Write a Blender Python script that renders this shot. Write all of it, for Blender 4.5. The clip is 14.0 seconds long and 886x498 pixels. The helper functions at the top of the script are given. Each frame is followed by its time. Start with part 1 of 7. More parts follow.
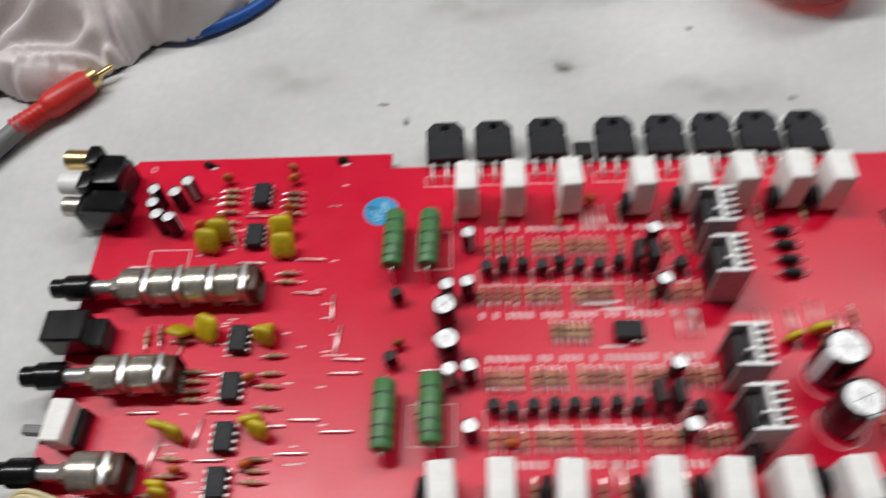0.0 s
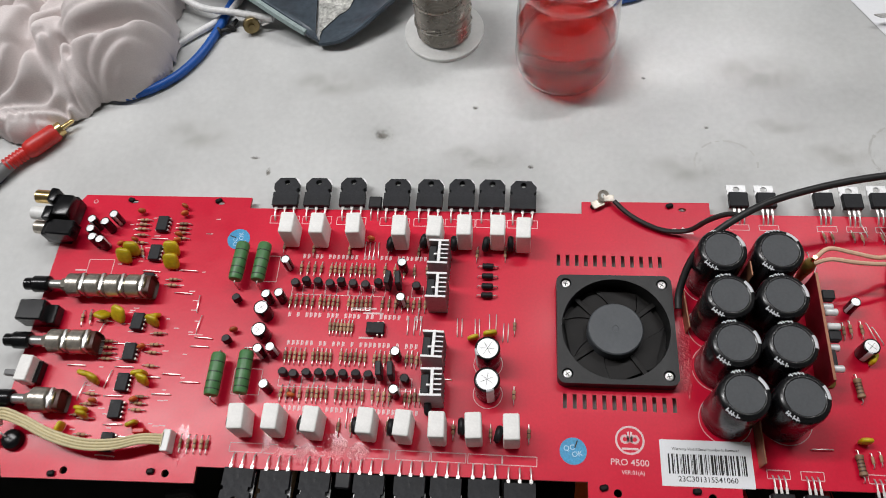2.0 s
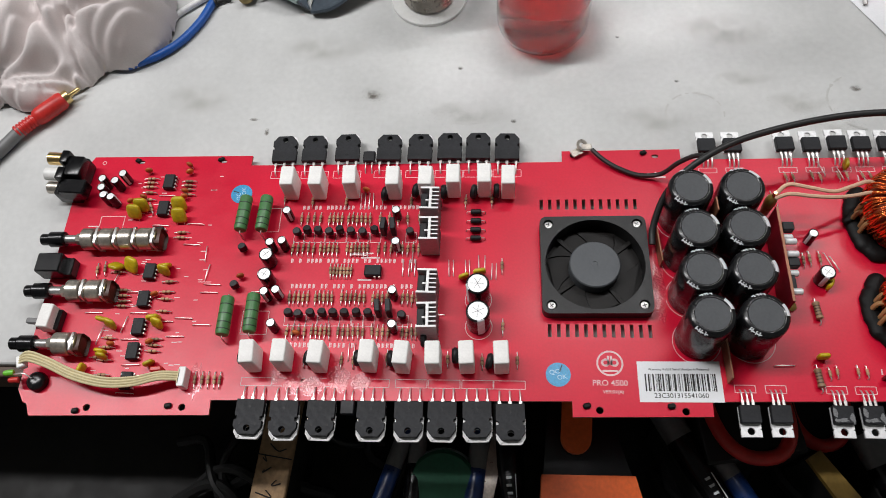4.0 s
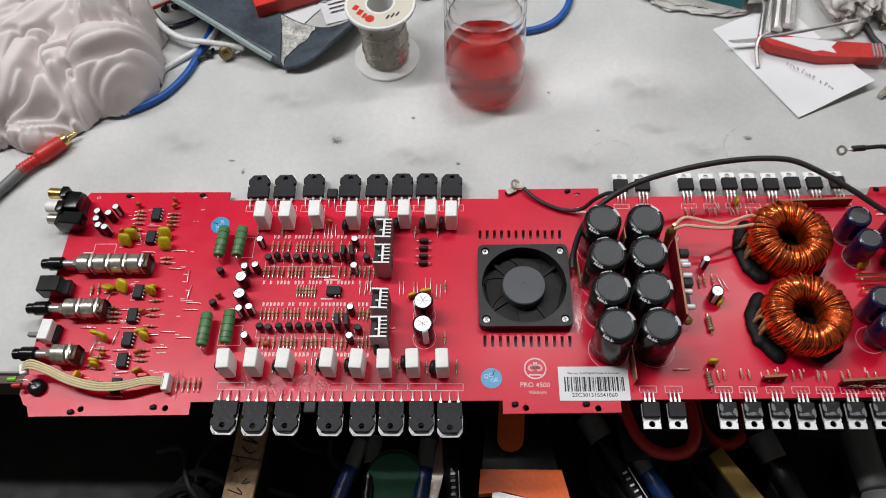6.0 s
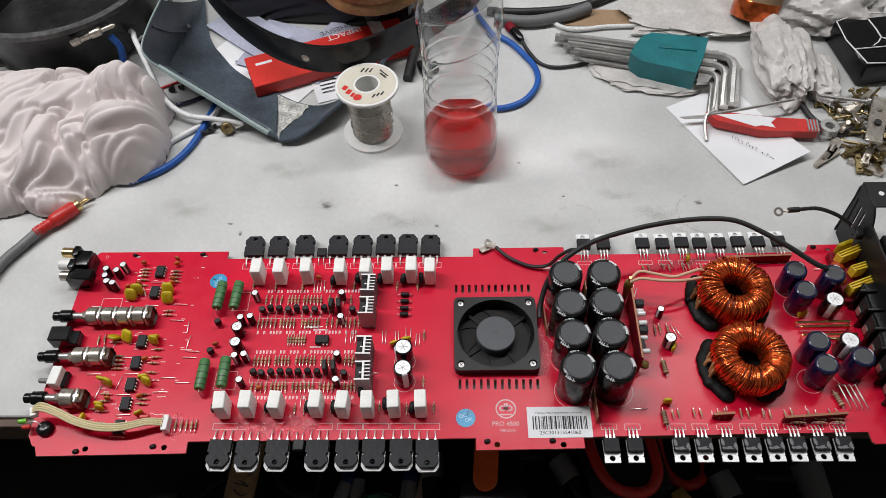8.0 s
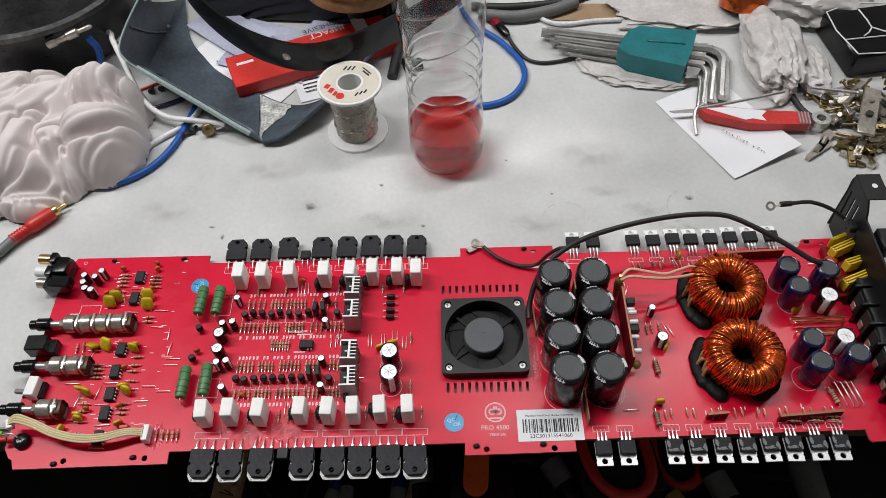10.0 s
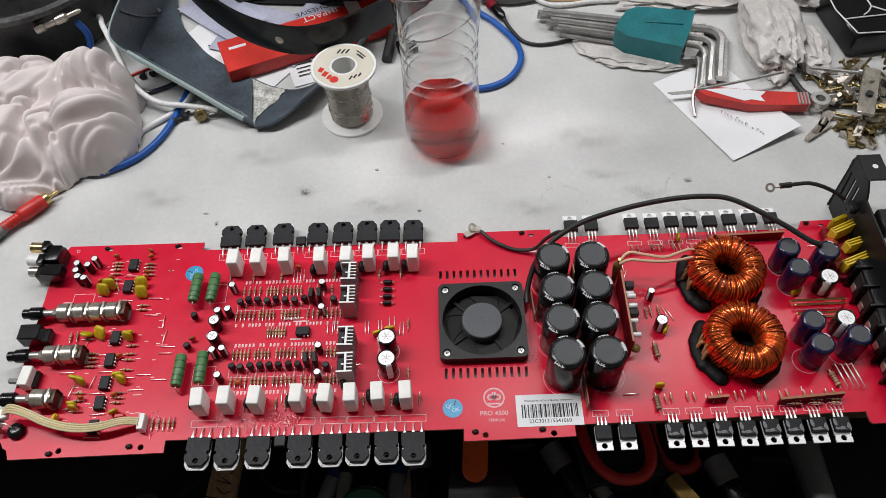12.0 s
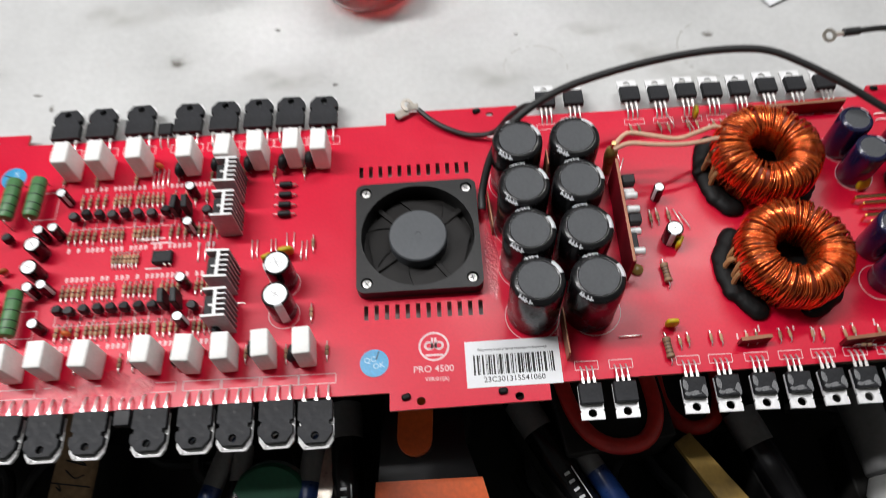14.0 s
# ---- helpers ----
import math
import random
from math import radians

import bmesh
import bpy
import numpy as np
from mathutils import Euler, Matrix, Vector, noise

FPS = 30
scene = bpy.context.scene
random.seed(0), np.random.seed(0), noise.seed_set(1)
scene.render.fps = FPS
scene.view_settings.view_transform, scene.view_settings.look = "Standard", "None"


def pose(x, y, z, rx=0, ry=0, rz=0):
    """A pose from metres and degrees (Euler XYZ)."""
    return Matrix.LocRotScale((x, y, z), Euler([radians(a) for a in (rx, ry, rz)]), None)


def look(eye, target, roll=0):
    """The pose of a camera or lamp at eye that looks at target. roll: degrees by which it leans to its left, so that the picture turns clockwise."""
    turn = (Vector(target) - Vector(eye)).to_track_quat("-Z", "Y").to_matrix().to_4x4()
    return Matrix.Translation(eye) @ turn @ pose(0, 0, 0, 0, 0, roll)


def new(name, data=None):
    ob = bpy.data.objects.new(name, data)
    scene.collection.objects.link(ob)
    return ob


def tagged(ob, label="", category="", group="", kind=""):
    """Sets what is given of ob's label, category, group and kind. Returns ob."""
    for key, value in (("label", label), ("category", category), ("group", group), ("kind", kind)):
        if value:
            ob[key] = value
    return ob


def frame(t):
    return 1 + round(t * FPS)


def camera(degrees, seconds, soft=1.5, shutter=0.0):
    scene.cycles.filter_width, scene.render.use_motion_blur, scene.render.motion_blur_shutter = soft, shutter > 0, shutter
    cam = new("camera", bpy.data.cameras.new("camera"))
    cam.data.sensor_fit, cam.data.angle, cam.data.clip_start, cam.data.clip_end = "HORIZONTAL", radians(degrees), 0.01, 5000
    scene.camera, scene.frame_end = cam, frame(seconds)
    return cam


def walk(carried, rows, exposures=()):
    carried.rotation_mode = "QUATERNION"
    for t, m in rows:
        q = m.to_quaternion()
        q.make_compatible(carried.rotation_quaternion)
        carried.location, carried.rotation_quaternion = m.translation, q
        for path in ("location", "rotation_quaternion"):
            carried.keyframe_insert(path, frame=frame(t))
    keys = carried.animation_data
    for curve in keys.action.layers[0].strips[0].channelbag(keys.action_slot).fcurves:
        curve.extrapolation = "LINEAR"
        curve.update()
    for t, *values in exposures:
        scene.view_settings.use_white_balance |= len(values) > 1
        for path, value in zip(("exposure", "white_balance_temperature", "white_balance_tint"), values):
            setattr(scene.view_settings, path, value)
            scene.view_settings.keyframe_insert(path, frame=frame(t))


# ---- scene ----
cam = camera(60.12, 14.0, soft=0.8, shutter=0.5)

PATH = [
    (0, (-0.15748, -0.09747, 0.23481), (-0.18619, 0.17282, -0.18487), -6.47),
    (0.5, (-0.08256, -0.09122, 0.29091), (-0.11449, 0.16349, -0.13816), -3.99),
    (1, (-0.04233, -0.10111, 0.32663), (-0.08464, 0.13589, -0.11159), -6.99),
    (1.5, (-0.03547, -0.11516, 0.35647), (-0.07932, 0.11526, -0.08510), -8.31),
    (2, (-0.03735, -0.12932, 0.37982), (-0.08492, 0.10027, -0.06179), -9.02),
    (2.5, (-0.03955, -0.14599, 0.38959), (-0.08687, 0.08119, -0.05330), -9.96),
    (3, (-0.04038, -0.15325, 0.38976), (-0.08667, 0.06951, -0.05548), -10.28),
    (5.5, (-0.02180, -0.19563, 0.43322), (-0.04566, 0.04163, -0.00625), -5.19),
    (6, (-0.01693, -0.20982, 0.45337), (-0.03836, 0.03975, 0.02064), -4.33),
    (6.5, (-0.01398, -0.22890, 0.47304), (-0.03270, 0.03423, 0.04829), -3.69),
    (7, (-0.00662, -0.24316, 0.48583), (-0.02303, 0.03099, 0.06802), -3.26),
    (7.5, (-0.00812, -0.24930, 0.48642), (-0.02352, 0.03932, 0.07843), -2.84),
    (8, (-0.00618, -0.25284, 0.48726), (-0.02132, 0.04046, 0.08260), -2.84),
    (10.5, (0.00006, -0.24338, 0.47519), (-0.01042, 0.04950, 0.07008), -3.21),
    (11, (-0.00089, -0.24302, 0.47469), (-0.01024, 0.04807, 0.06827), -3.16),
    (11.5, (-0.00063, -0.24385, 0.47354), (-0.00999, 0.04463, 0.06526), -3.29),
    (12, (-0.00090, -0.24228, 0.47186), (-0.01038, 0.04340, 0.06162), -3.39),
    (12.5, (-0.00085, -0.24138, 0.47187), (-0.00931, 0.04171, 0.05982), -3.24),
    (13, (0.00413, -0.22951, 0.45593), (-0.00341, 0.04972, 0.04124), -3.31),
    (13.5, (0.01752, -0.18402, 0.38482), (0.01137, 0.07591, -0.04226), -3.73),
    (14, (0.02945, -0.16042, 0.33109), (0.02542, 0.07441, -0.11032), -3.99),
]
EXPOSURES = [(0, -0.26), (1, -0.32), (3, -0.2), (12.5, -0.2), (13.5, -0.14), (14, 0.12)]
walk(cam, [(t, look(eye, target, roll)) for t, eye, target, roll in PATH], EXPOSURES)

# ---- light: one ceiling tube over the bench, daylight-white, in a closed workshop ----
world = bpy.data.worlds.new("room_air")
world.use_nodes = True
world.node_tree.nodes["Background"].inputs[0].default_value = (0.9, 0.95, 1.0, 1)
world.node_tree.nodes["Background"].inputs[1].default_value = 0.05
scene.world = world


def tube_light(name, m, length, width, watts):
    data = bpy.data.lights.new(name, "AREA")
    data.shape, data.size, data.size_y, data.energy = "RECTANGLE", length, width, watts
    data.color = (0.985, 0.975, 0.985)
    ob = new(name, data)
    ob.matrix_world = m
    return ob


tube_light("ceiling_tube_light", pose(-0.84, 0.36, 1.60, 0, -20, 8), 1.2, 0.08, 28.0)
tube_light("far_tube_light", pose(0.60, 0.95, 2.0, -22, 14, 8), 1.2, 0.10, 19.0)


# ---- materials ----
def material(name, colour, rough=0.5, metal=0.0, grain=(400, 0.12), stain=(30, 0.12), bump=0.0, bump_scale=600.0, coat=0.0,
             random_each=0.0, spec=0.5):
    """Principled surface with fine grain and broad stains (scale per metre, strength)."""
    m = bpy.data.materials.new(name)
    m.use_nodes = True
    nt = m.node_tree
    b = nt.nodes["Principled BSDF"]
    b.inputs["Metallic"].default_value = metal
    b.inputs["Coat Weight"].default_value = coat
    b.inputs["Coat Roughness"].default_value = 0.12
    b.inputs["Specular IOR Level"].default_value = spec
    co = nt.nodes.new("ShaderNodeTexCoord")
    last = None
    for scale, amount in (grain, stain):
        n = nt.nodes.new("ShaderNodeTexNoise")
        n.inputs["Scale"].default_value, n.inputs["Detail"].default_value = scale, 5.0
        nt.links.new(co.outputs["Object"], n.inputs["Vector"])
        r = nt.nodes.new("ShaderNodeMapRange")
        r.inputs["From Min"].default_value, r.inputs["From Max"].default_value = 0.3, 0.7
        r.inputs["To Min"].default_value, r.inputs["To Max"].default_value = 1 - amount, 1 + amount * 0.5
        nt.links.new(n.outputs["Fac"], r.inputs["Value"])
        if last is None:
            last = r.outputs["Result"]
        else:
            mul = nt.nodes.new("ShaderNodeMath")
            mul.operation = "MULTIPLY"
            nt.links.new(last, mul.inputs[0]), nt.links.new(r.outputs["Result"], mul.inputs[1])
            last = mul.outputs[0]
    if random_each:
        info = nt.nodes.new("ShaderNodeObjectInfo")
        r = nt.nodes.new("ShaderNodeMapRange")
        r.inputs["To Min"].default_value, r.inputs["To Max"].default_value = 1 - random_each, 1 + random_each
        nt.links.new(info.outputs["Random"], r.inputs["Value"])
        mul = nt.nodes.new("ShaderNodeMath")
        mul.operation = "MULTIPLY"
        nt.links.new(last, mul.inputs[0]), nt.links.new(r.outputs["Result"], mul.inputs[1])
        last = mul.outputs[0]
    tint = nt.nodes.new("ShaderNodeMix")
    tint.data_type, tint.blend_type = "RGBA", "MULTIPLY"
    tint.inputs["Factor"].default_value = 1.0
    tint.inputs["A"].default_value = (*colour, 1)
    nt.links.new(last, tint.inputs["B"])
    nt.links.new(tint.outputs["Result"], b.inputs["Base Color"])
    rr = nt.nodes.new("ShaderNodeMapRange")
    rr.inputs["To Min"].default_value, rr.inputs["To Max"].default_value = max(0.02, rough * 0.75), min(1, rough * 1.25)
    n2 = nt.nodes.new("ShaderNodeTexNoise")
    n2.inputs["Scale"].default_value, n2.inputs["Detail"].default_value = stain[0] * 4, 4.0
    nt.links.new(co.outputs["Object"], n2.inputs["Vector"])
    nt.links.new(n2.outputs["Fac"], rr.inputs["Value"]), nt.links.new(rr.outputs["Result"], b.inputs["Roughness"])
    if bump:
        n3 = nt.nodes.new("ShaderNodeTexNoise")
        n3.inputs["Scale"].default_value, n3.inputs["Detail"].default_value = bump_scale, 3.0
        nt.links.new(co.outputs["Object"], n3.inputs["Vector"])
        bp = nt.nodes.new("ShaderNodeBump")
        bp.inputs["Strength"].default_value, bp.inputs["Distance"].default_value = bump, 0.0006
        nt.links.new(n3.outputs["Fac"], bp.inputs["Height"]), nt.links.new(bp.outputs["Normal"], b.inputs["Normal"])
    return m


def glass(name, colour, rough=0.02, ior=1.33):
    m = bpy.data.materials.new(name)
    m.use_nodes = True
    b = m.node_tree.nodes["Principled BSDF"]
    b.inputs["Base Color"].default_value = (*colour, 1)
    b.inputs["Roughness"].default_value, b.inputs["IOR"].default_value = rough, ior
    b.inputs["Transmission Weight"].default_value = 1.0
    return m


RED_PCB = material("red_solder_mask", (0.66, 0.004, 0.034), 0.32, grain=(700, 0.06), stain=(18, 0.10), bump=0.07, bump_scale=380, coat=0.03, spec=0.3)
RED_EDGE = material("board_edge", (0.42, 0.10, 0.07), 0.7)
INK = material("white_legend_ink", (0.84, 0.60, 0.61), 0.5, grain=(1500, 0.25))
BLACK_EPOXY = material("black_epoxy", (0.010, 0.010, 0.012), 0.5, spec=0.35, grain=(900, 0.25), bump=0.15, bump_scale=1200)
GREY_EPOXY = material("dusty_black_epoxy", (0.017, 0.018, 0.021), 0.6, spec=0.3, grain=(900, 0.3), stain=(90, 0.4), bump=0.1)
BLACK_PLASTIC = material("black_plastic", (0.006, 0.006, 0.007), 0.24, spec=0.35, grain=(500, 0.2), stain=(40, 0.3))
FAN_BLACK = material("fan_black_plastic", (0.018, 0.018, 0.018), 0.42, spec=0.3, grain=(700, 0.2), stain=(50, 0.35))
HUB_GREY = material("fan_hub_label", (0.075, 0.082, 0.09), 0.55, grain=(600, 0.1))
TIN = material("tinned_leads", (0.80, 0.78, 0.75), 0.35, 0.7, grain=(800, 0.2))
ALU = material("bare_aluminium", (0.84, 0.84, 0.84), 0.42, 0.3, grain=(500, 0.15))
PASTE = material("thermal_paste", (0.86, 0.86, 0.85), 0.7, bump=0.3)
STEEL = material("brushed_steel", (0.60, 0.59, 0.57), 0.35, 0.8, grain=(900, 0.25), stain=(60, 0.25))
NICKEL = material("worn_nickel", (0.60, 0.55, 0.48), 0.3, 0.8, grain=(600, 0.2), stain=(80, 0.3))
GOLD = material("gold_plate", (0.85, 0.62, 0.28), 0.25, 1.0)
COPPER = material("enamelled_copper", (0.98, 0.19, 0.04), 0.2, 0.85, grain=(200, 0.4), coat=0.3, random_each=0.45)
COPPER_DARK = material("toroid_core", (0.30, 0.045, 0.014), 0.5)
CERAMIC = material("white_ceramic", (0.92, 0.91, 0.88), 0.65, grain=(900, 0.06), stain=(120, 0.08), bump=0.15)
GREEN = material("green_enamel", (0.075, 0.22, 0.075), 0.4, grain=(500, 0.15), stain=(80, 0.2))
GREEN_DARK = material("green_band", (0.012, 0.04, 0.015), 0.5)
CAP_SLEEVE = material("black_cap_sleeve", (0.006, 0.006, 0.007), 0.26, grain=(300, 0.2), coat=0.15, spec=0.4)
CAP_TOP = material("grey_cap_vent", (0.065, 0.07, 0.076), 0.6, grain=(700, 0.12))
CAP_WHITE = material("cap_stripe_print", (0.72, 0.74, 0.76), 0.4)
BLUE_SLEEVE = material("navy_cap_sleeve", (0.008, 0.009, 0.045), 0.25, grain=(300, 0.2), coat=0.4)
YELLOW = material("yellow_film", (0.58, 0.43, 0.012), 0.35, grain=(500, 0.2), stain=(120, 0.3), random_each=0.18)
ORANGE = material("orange_ceramic_disc", (0.50, 0.11, 0.02), 0.45, random_each=0.3)
BEIGE = material("resistor_beige", (0.46, 0.28, 0.16), 0.5, random_each=0.45)
BAND_BROWN = material("resistor_band", (0.07, 0.02, 0.01), 0.5)
WHITE_PLASTIC = material("white_plastic", (0.82, 0.82, 0.80), 0.4, grain=(400, 0.05))
LABEL = material("cream_label_paper", (0.66, 0.62, 0.52), 0.6, grain=(800, 0.05))
SOLDER = material("bright_solder_wire", (0.70, 0.66, 0.60), 0.28, 0.8, grain=(300, 0.08), stain=(40, 0.1))
FLUX = material("glossy_flux_residue", (0.60, 0.005, 0.034), 0.2, bump=1.0, bump_scale=640, coat=0.3, spec=0.5)
BRONZE = material("dull_bronze_strip", (0.30, 0.13, 0.07), 0.45, 0.4)
# dark red plastic; on the driver card it also carries the capacitors' shade
DARK_OR_SHADED_RED = material("dark_and_shaded_red", (0.20, 0.006, 0.014), 0.5, spec=0.25)
CREAM = material("cream_wire", (0.66, 0.57, 0.34), 0.45, grain=(600, 0.1), random_each=0.1)
PEACH = material("peach_wire", (0.74, 0.48, 0.33), 0.45)
GLUE = material("black_glue", (0.005, 0.005, 0.005), 0.55, spec=0.2, bump=0.6, bump_scale=250)
BROWN_GLUE = material("amber_glue", (0.26, 0.17, 0.04), 0.3, bump=0.5, bump_scale=300)
LAMINATE = material("white_bench_laminate", (0.58, 0.585, 0.575), 0.66, spec=0.22, grain=(260, 0.05), stain=(14, 0.15), bump=0.05, bump_scale=200)
BENCH_EDGE = material("brown_bench_edge", (0.10, 0.06, 0.04), 0.6)
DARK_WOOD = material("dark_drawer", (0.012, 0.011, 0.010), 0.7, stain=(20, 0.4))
COTTON = material("white_cotton", (0.72, 0.655, 0.64), 0.95, grain=(1400, 0.10), stain=(25, 0.08), bump=0.5, bump_scale=1800)
TISSUE = material("white_plastic_bag", (0.60, 0.575, 0.55), 0.34, grain=(300, 0.12), stain=(60, 0.15))
PAPER = material("white_paper", (0.82, 0.83, 0.85), 0.8, grain=(900, 0.03), stain=(30, 0.04))
GREY_SHELL = material("blue_grey_plastic", (0.070, 0.092, 0.115), 0.36, grain=(260, 0.28), stain=(28, 0.4), bump=0.2, bump_scale=300)
GREY_RIM = material("grey_green_rim", (0.30, 0.38, 0.37), 0.45, grain=(500, 0.2))
BLUE_CABLE = material("blue_cable", (0.012, 0.10, 0.42), 0.4, stain=(60, 0.15))
WHITE_CABLE = material("white_cable", (0.78, 0.78, 0.77), 0.45, stain=(60, 0.1))
GREY_CABLE = material("grey_cable", (0.16, 0.16, 0.16), 0.5)
RUBBER = material("black_rubber_cable", (0.018, 0.018, 0.018), 0.5, grain=(900, 0.2), bump=0.2)
RED_PLASTIC = material("red_plastic", (0.58, 0.025, 0.02), 0.4, stain=(50, 0.2))
RED_CARD = material("red_card", (0.66, 0.03, 0.02), 0.45)
TEAL = material("teal_plastic", (0.008, 0.17, 0.19), 0.4, stain=(50, 0.2))
ORANGE_PLASTIC = material("orange_plastic", (0.80, 0.13, 0.02), 0.45, stain=(40, 0.15))
RING_WOOD = material("turned_brown_wood", (0.42, 0.22, 0.09), 0.5, grain=(200, 0.3), stain=(40, 0.3))
WOOD = material("pale_worn_wood", (0.36, 0.23, 0.12), 0.75, grain=(300, 0.3), stain=(40, 0.3))
BROWN_CARD = material("brown_card", (0.36, 0.24, 0.14), 0.8)
BRASS = material("dirty_brass", (0.36, 0.28, 0.14), 0.35, 1.0, stain=(90, 0.4))
BLUE_DOT = material("blue_foil_sticker", (0.05, 0.34, 0.62), 0.3, grain=(900, 0.25))
PALE_DOT = material("pale_blue_print", (0.45, 0.68, 0.82), 0.4)
PRINT = material("black_print", (0.02, 0.02, 0.02), 0.6)
LED_GREEN = material("green_lens", (0.16, 0.55, 0.04), 0.25)
SINK = material("dull_heat_sink", (0.42, 0.40, 0.41), 0.5, 0.4, grain=(500, 0.15))
SINK_CUT = material("bare_cut_aluminium", (0.88, 0.88, 0.87), 0.5, 0.1)
STEEL_BLACK = material("black_painted_steel", (0.010, 0.010, 0.011), 0.46, spec=0.3, grain=(500, 0.2), stain=(40, 0.3))
RESIDUE = material("chipped_white_residue", (0.60, 0.60, 0.56), 0.8, grain=(500, 0.5), stain=(160, 0.5), bump=0.8, bump_scale=500)
TUB_BLACK = material("scuffed_tub_black", (0.020, 0.020, 0.021), 0.3, spec=0.5, grain=(300, 0.4), stain=(40, 0.6), bump=0.2)
# grey of the scuffs, lightened further to paint in the rim's highlights
TUB_RIM = material("scuffed_highlit_rim", (0.10, 0.10, 0.10), 0.4, grain=(200, 0.5), stain=(30, 0.6))
WALL = material("painted_wall", (0.55, 0.55, 0.53), 0.8)
BOTTLE = glass("clear_bottle", (0.96, 0.97, 0.97), 0.02, 1.38)
LIQUID = glass("red_liquid", (0.68, 0.055, 0.05), 0.12, 1.25)
LIQUID.node_tree.nodes["Principled BSDF"].inputs["Transmission Weight"].default_value = 0.93


# ---- mesh builder: millimetres in, metres out ----
class Build:
    def __init__(self, *mats):
        self.bm, self.mats = bmesh.new(), list(mats)

    def _own(self, geom, mat):
        for f in geom:
            f.material_index = mat
        return self

    def box(self, c, s, bev=0.0, mat=0, rot=None, segments=1):
        tmp = bmesh.new()
        bmesh.ops.create_cube(tmp, size=1.0)
        for v in tmp.verts:
            v.co = Vector((v.co.x * s[0], v.co.y * s[1], v.co.z * s[2]))
        if bev:
            bmesh.ops.bevel(tmp, geom=tmp.edges[:], offset=bev, segments=segments, affect="EDGES", profile=0.5)
        m = Matrix.Translation(c) @ (rot or Matrix())
        return self._join(tmp, m, mat)

    def _join(self, tmp, m, mat):
        tmp.verts.index_update()
        vs = [self.bm.verts.new(m @ v.co) for v in tmp.verts]
        for f in tmp.faces:
            g = self.bm.faces.new([vs[v.index] for v in f.verts])
            g.material_index = mat
        tmp.free()
        return self

    def lathe(self, profile, seg=20, m=None, mat=0, close=True):
        """profile: (radius, height) pairs from bottom to top."""
        m = m or Matrix()
        rings = []
        for r, z in profile:
            if r < 1e-6:
                rings.append([self.bm.verts.new(m @ Vector((0, 0, z)))])
            else:
                rings.append([self.bm.verts.new(m @ Vector((r * math.cos(2 * math.pi * i / seg), r * math.sin(2 * math.pi * i / seg), z)))
                              for i in range(seg)])
        for a, b in zip(rings, rings[1:]):
            for i in range(seg):
                j = (i + 1) % seg
                if len(a) == 1 and len(b) == 1:
                    continue
                if len(a) == 1:
                    f = [a[0], b[j], b[i]][::-1]
                elif len(b) == 1:
                    f = [a[i], a[j], b[0]]
                else:
                    f = [a[i], a[j], b[j], b[i]]
                self.bm.faces.new(f).material_index = mat
        if close:
            for ring, flip in ((rings[0], True), (rings[-1], False)):
                if len(ring) > 1:
                    self.bm.faces.new(ring[::-1] if flip else ring).material_index = mat
        return self

    def cyl(self, a, b, r, seg=16, mat=0, bev=0.0):
        a, b = Vector(a), Vector(b)
        h = (b - a).length
        m = Matrix.Translation(a) @ (b - a).to_track_quat("Z", "Y").to_matrix().to_4x4()
        prof = [(r, 0), (r, h)] if not bev else [(r - bev, 0), (r, bev), (r, h - bev), (r - bev, h)]
        return self.lathe(prof, seg, m, mat)

    def tube(self, pts, r, seg=8, mat=0, smooth=4, flat=1.0):
        pts = [Vector(p) for p in pts]
        if smooth > 1 and len(pts) > 2:
            out = []
            ext = [2 * pts[0] - pts[1], *pts, 2 * pts[-1] - pts[-2]]
            for i in range(1, len(ext) - 2):
                p0, p1, p2, p3 = ext[i - 1 : i + 3]
                for k in range(smooth):
                    t = k / smooth
                    out.append(0.5 * (2 * p1 + (p2 - p0) * t + (2 * p0 - 5 * p1 + 4 * p2 - p3) * t * t + (3 * p1 - p0 - 3 * p2 + p3) * t ** 3))
            pts = out + [pts[-1]]
        rings, up = [], None
        for i, p in enumerate(pts):
            d = (pts[min(i + 1, len(pts) - 1)] - pts[max(i - 1, 0)]).normalized()
            if up is None:
                up = Vector((0, 0, 1)) if abs(d.z) < 0.9 else Vector((1, 0, 0))
            side = d.cross(up).normalized()
            up = side.cross(d).normalized()
            rings.append([self.bm.verts.new(p + r * (math.cos(2 * math.pi * k / seg) * side + flat * math.sin(2 * math.pi * k / seg) * up))
                          for k in range(seg)])
        for a, b in zip(rings, rings[1:]):
            for k in range(seg):
                j = (k + 1) % seg
                self.bm.faces.new([a[k], a[j], b[j], b[k]]).material_index = mat
        self.bm.faces.new(rings[0][::-1]).material_index = mat
        self.bm.faces.new(rings[-1]).material_index = mat
        return self

    def prism(self, outline, z0, z1, mat=0, side=None, m=None):
        m = m or Matrix()
        lo = [self.bm.verts.new(m @ Vector((x, y, z0))) for x, y in outline]
        hi = [self.bm.verts.new(m @ Vector((x, y, z1))) for x, y in outline]
        self.bm.faces.new(lo[::-1]).material_index = mat
        self.bm.faces.new(hi).material_index = mat
        n = len(lo)
        for i in range(n):
            j = (i + 1) % n
            self.bm.faces.new([lo[i], lo[j], hi[j], hi[i]]).material_index = mat if side is None else side
        return self

    def quad(self, pts, mat=0):
        self.bm.faces.new([self.bm.verts.new(p) for p in pts]).material_index = mat
        return self

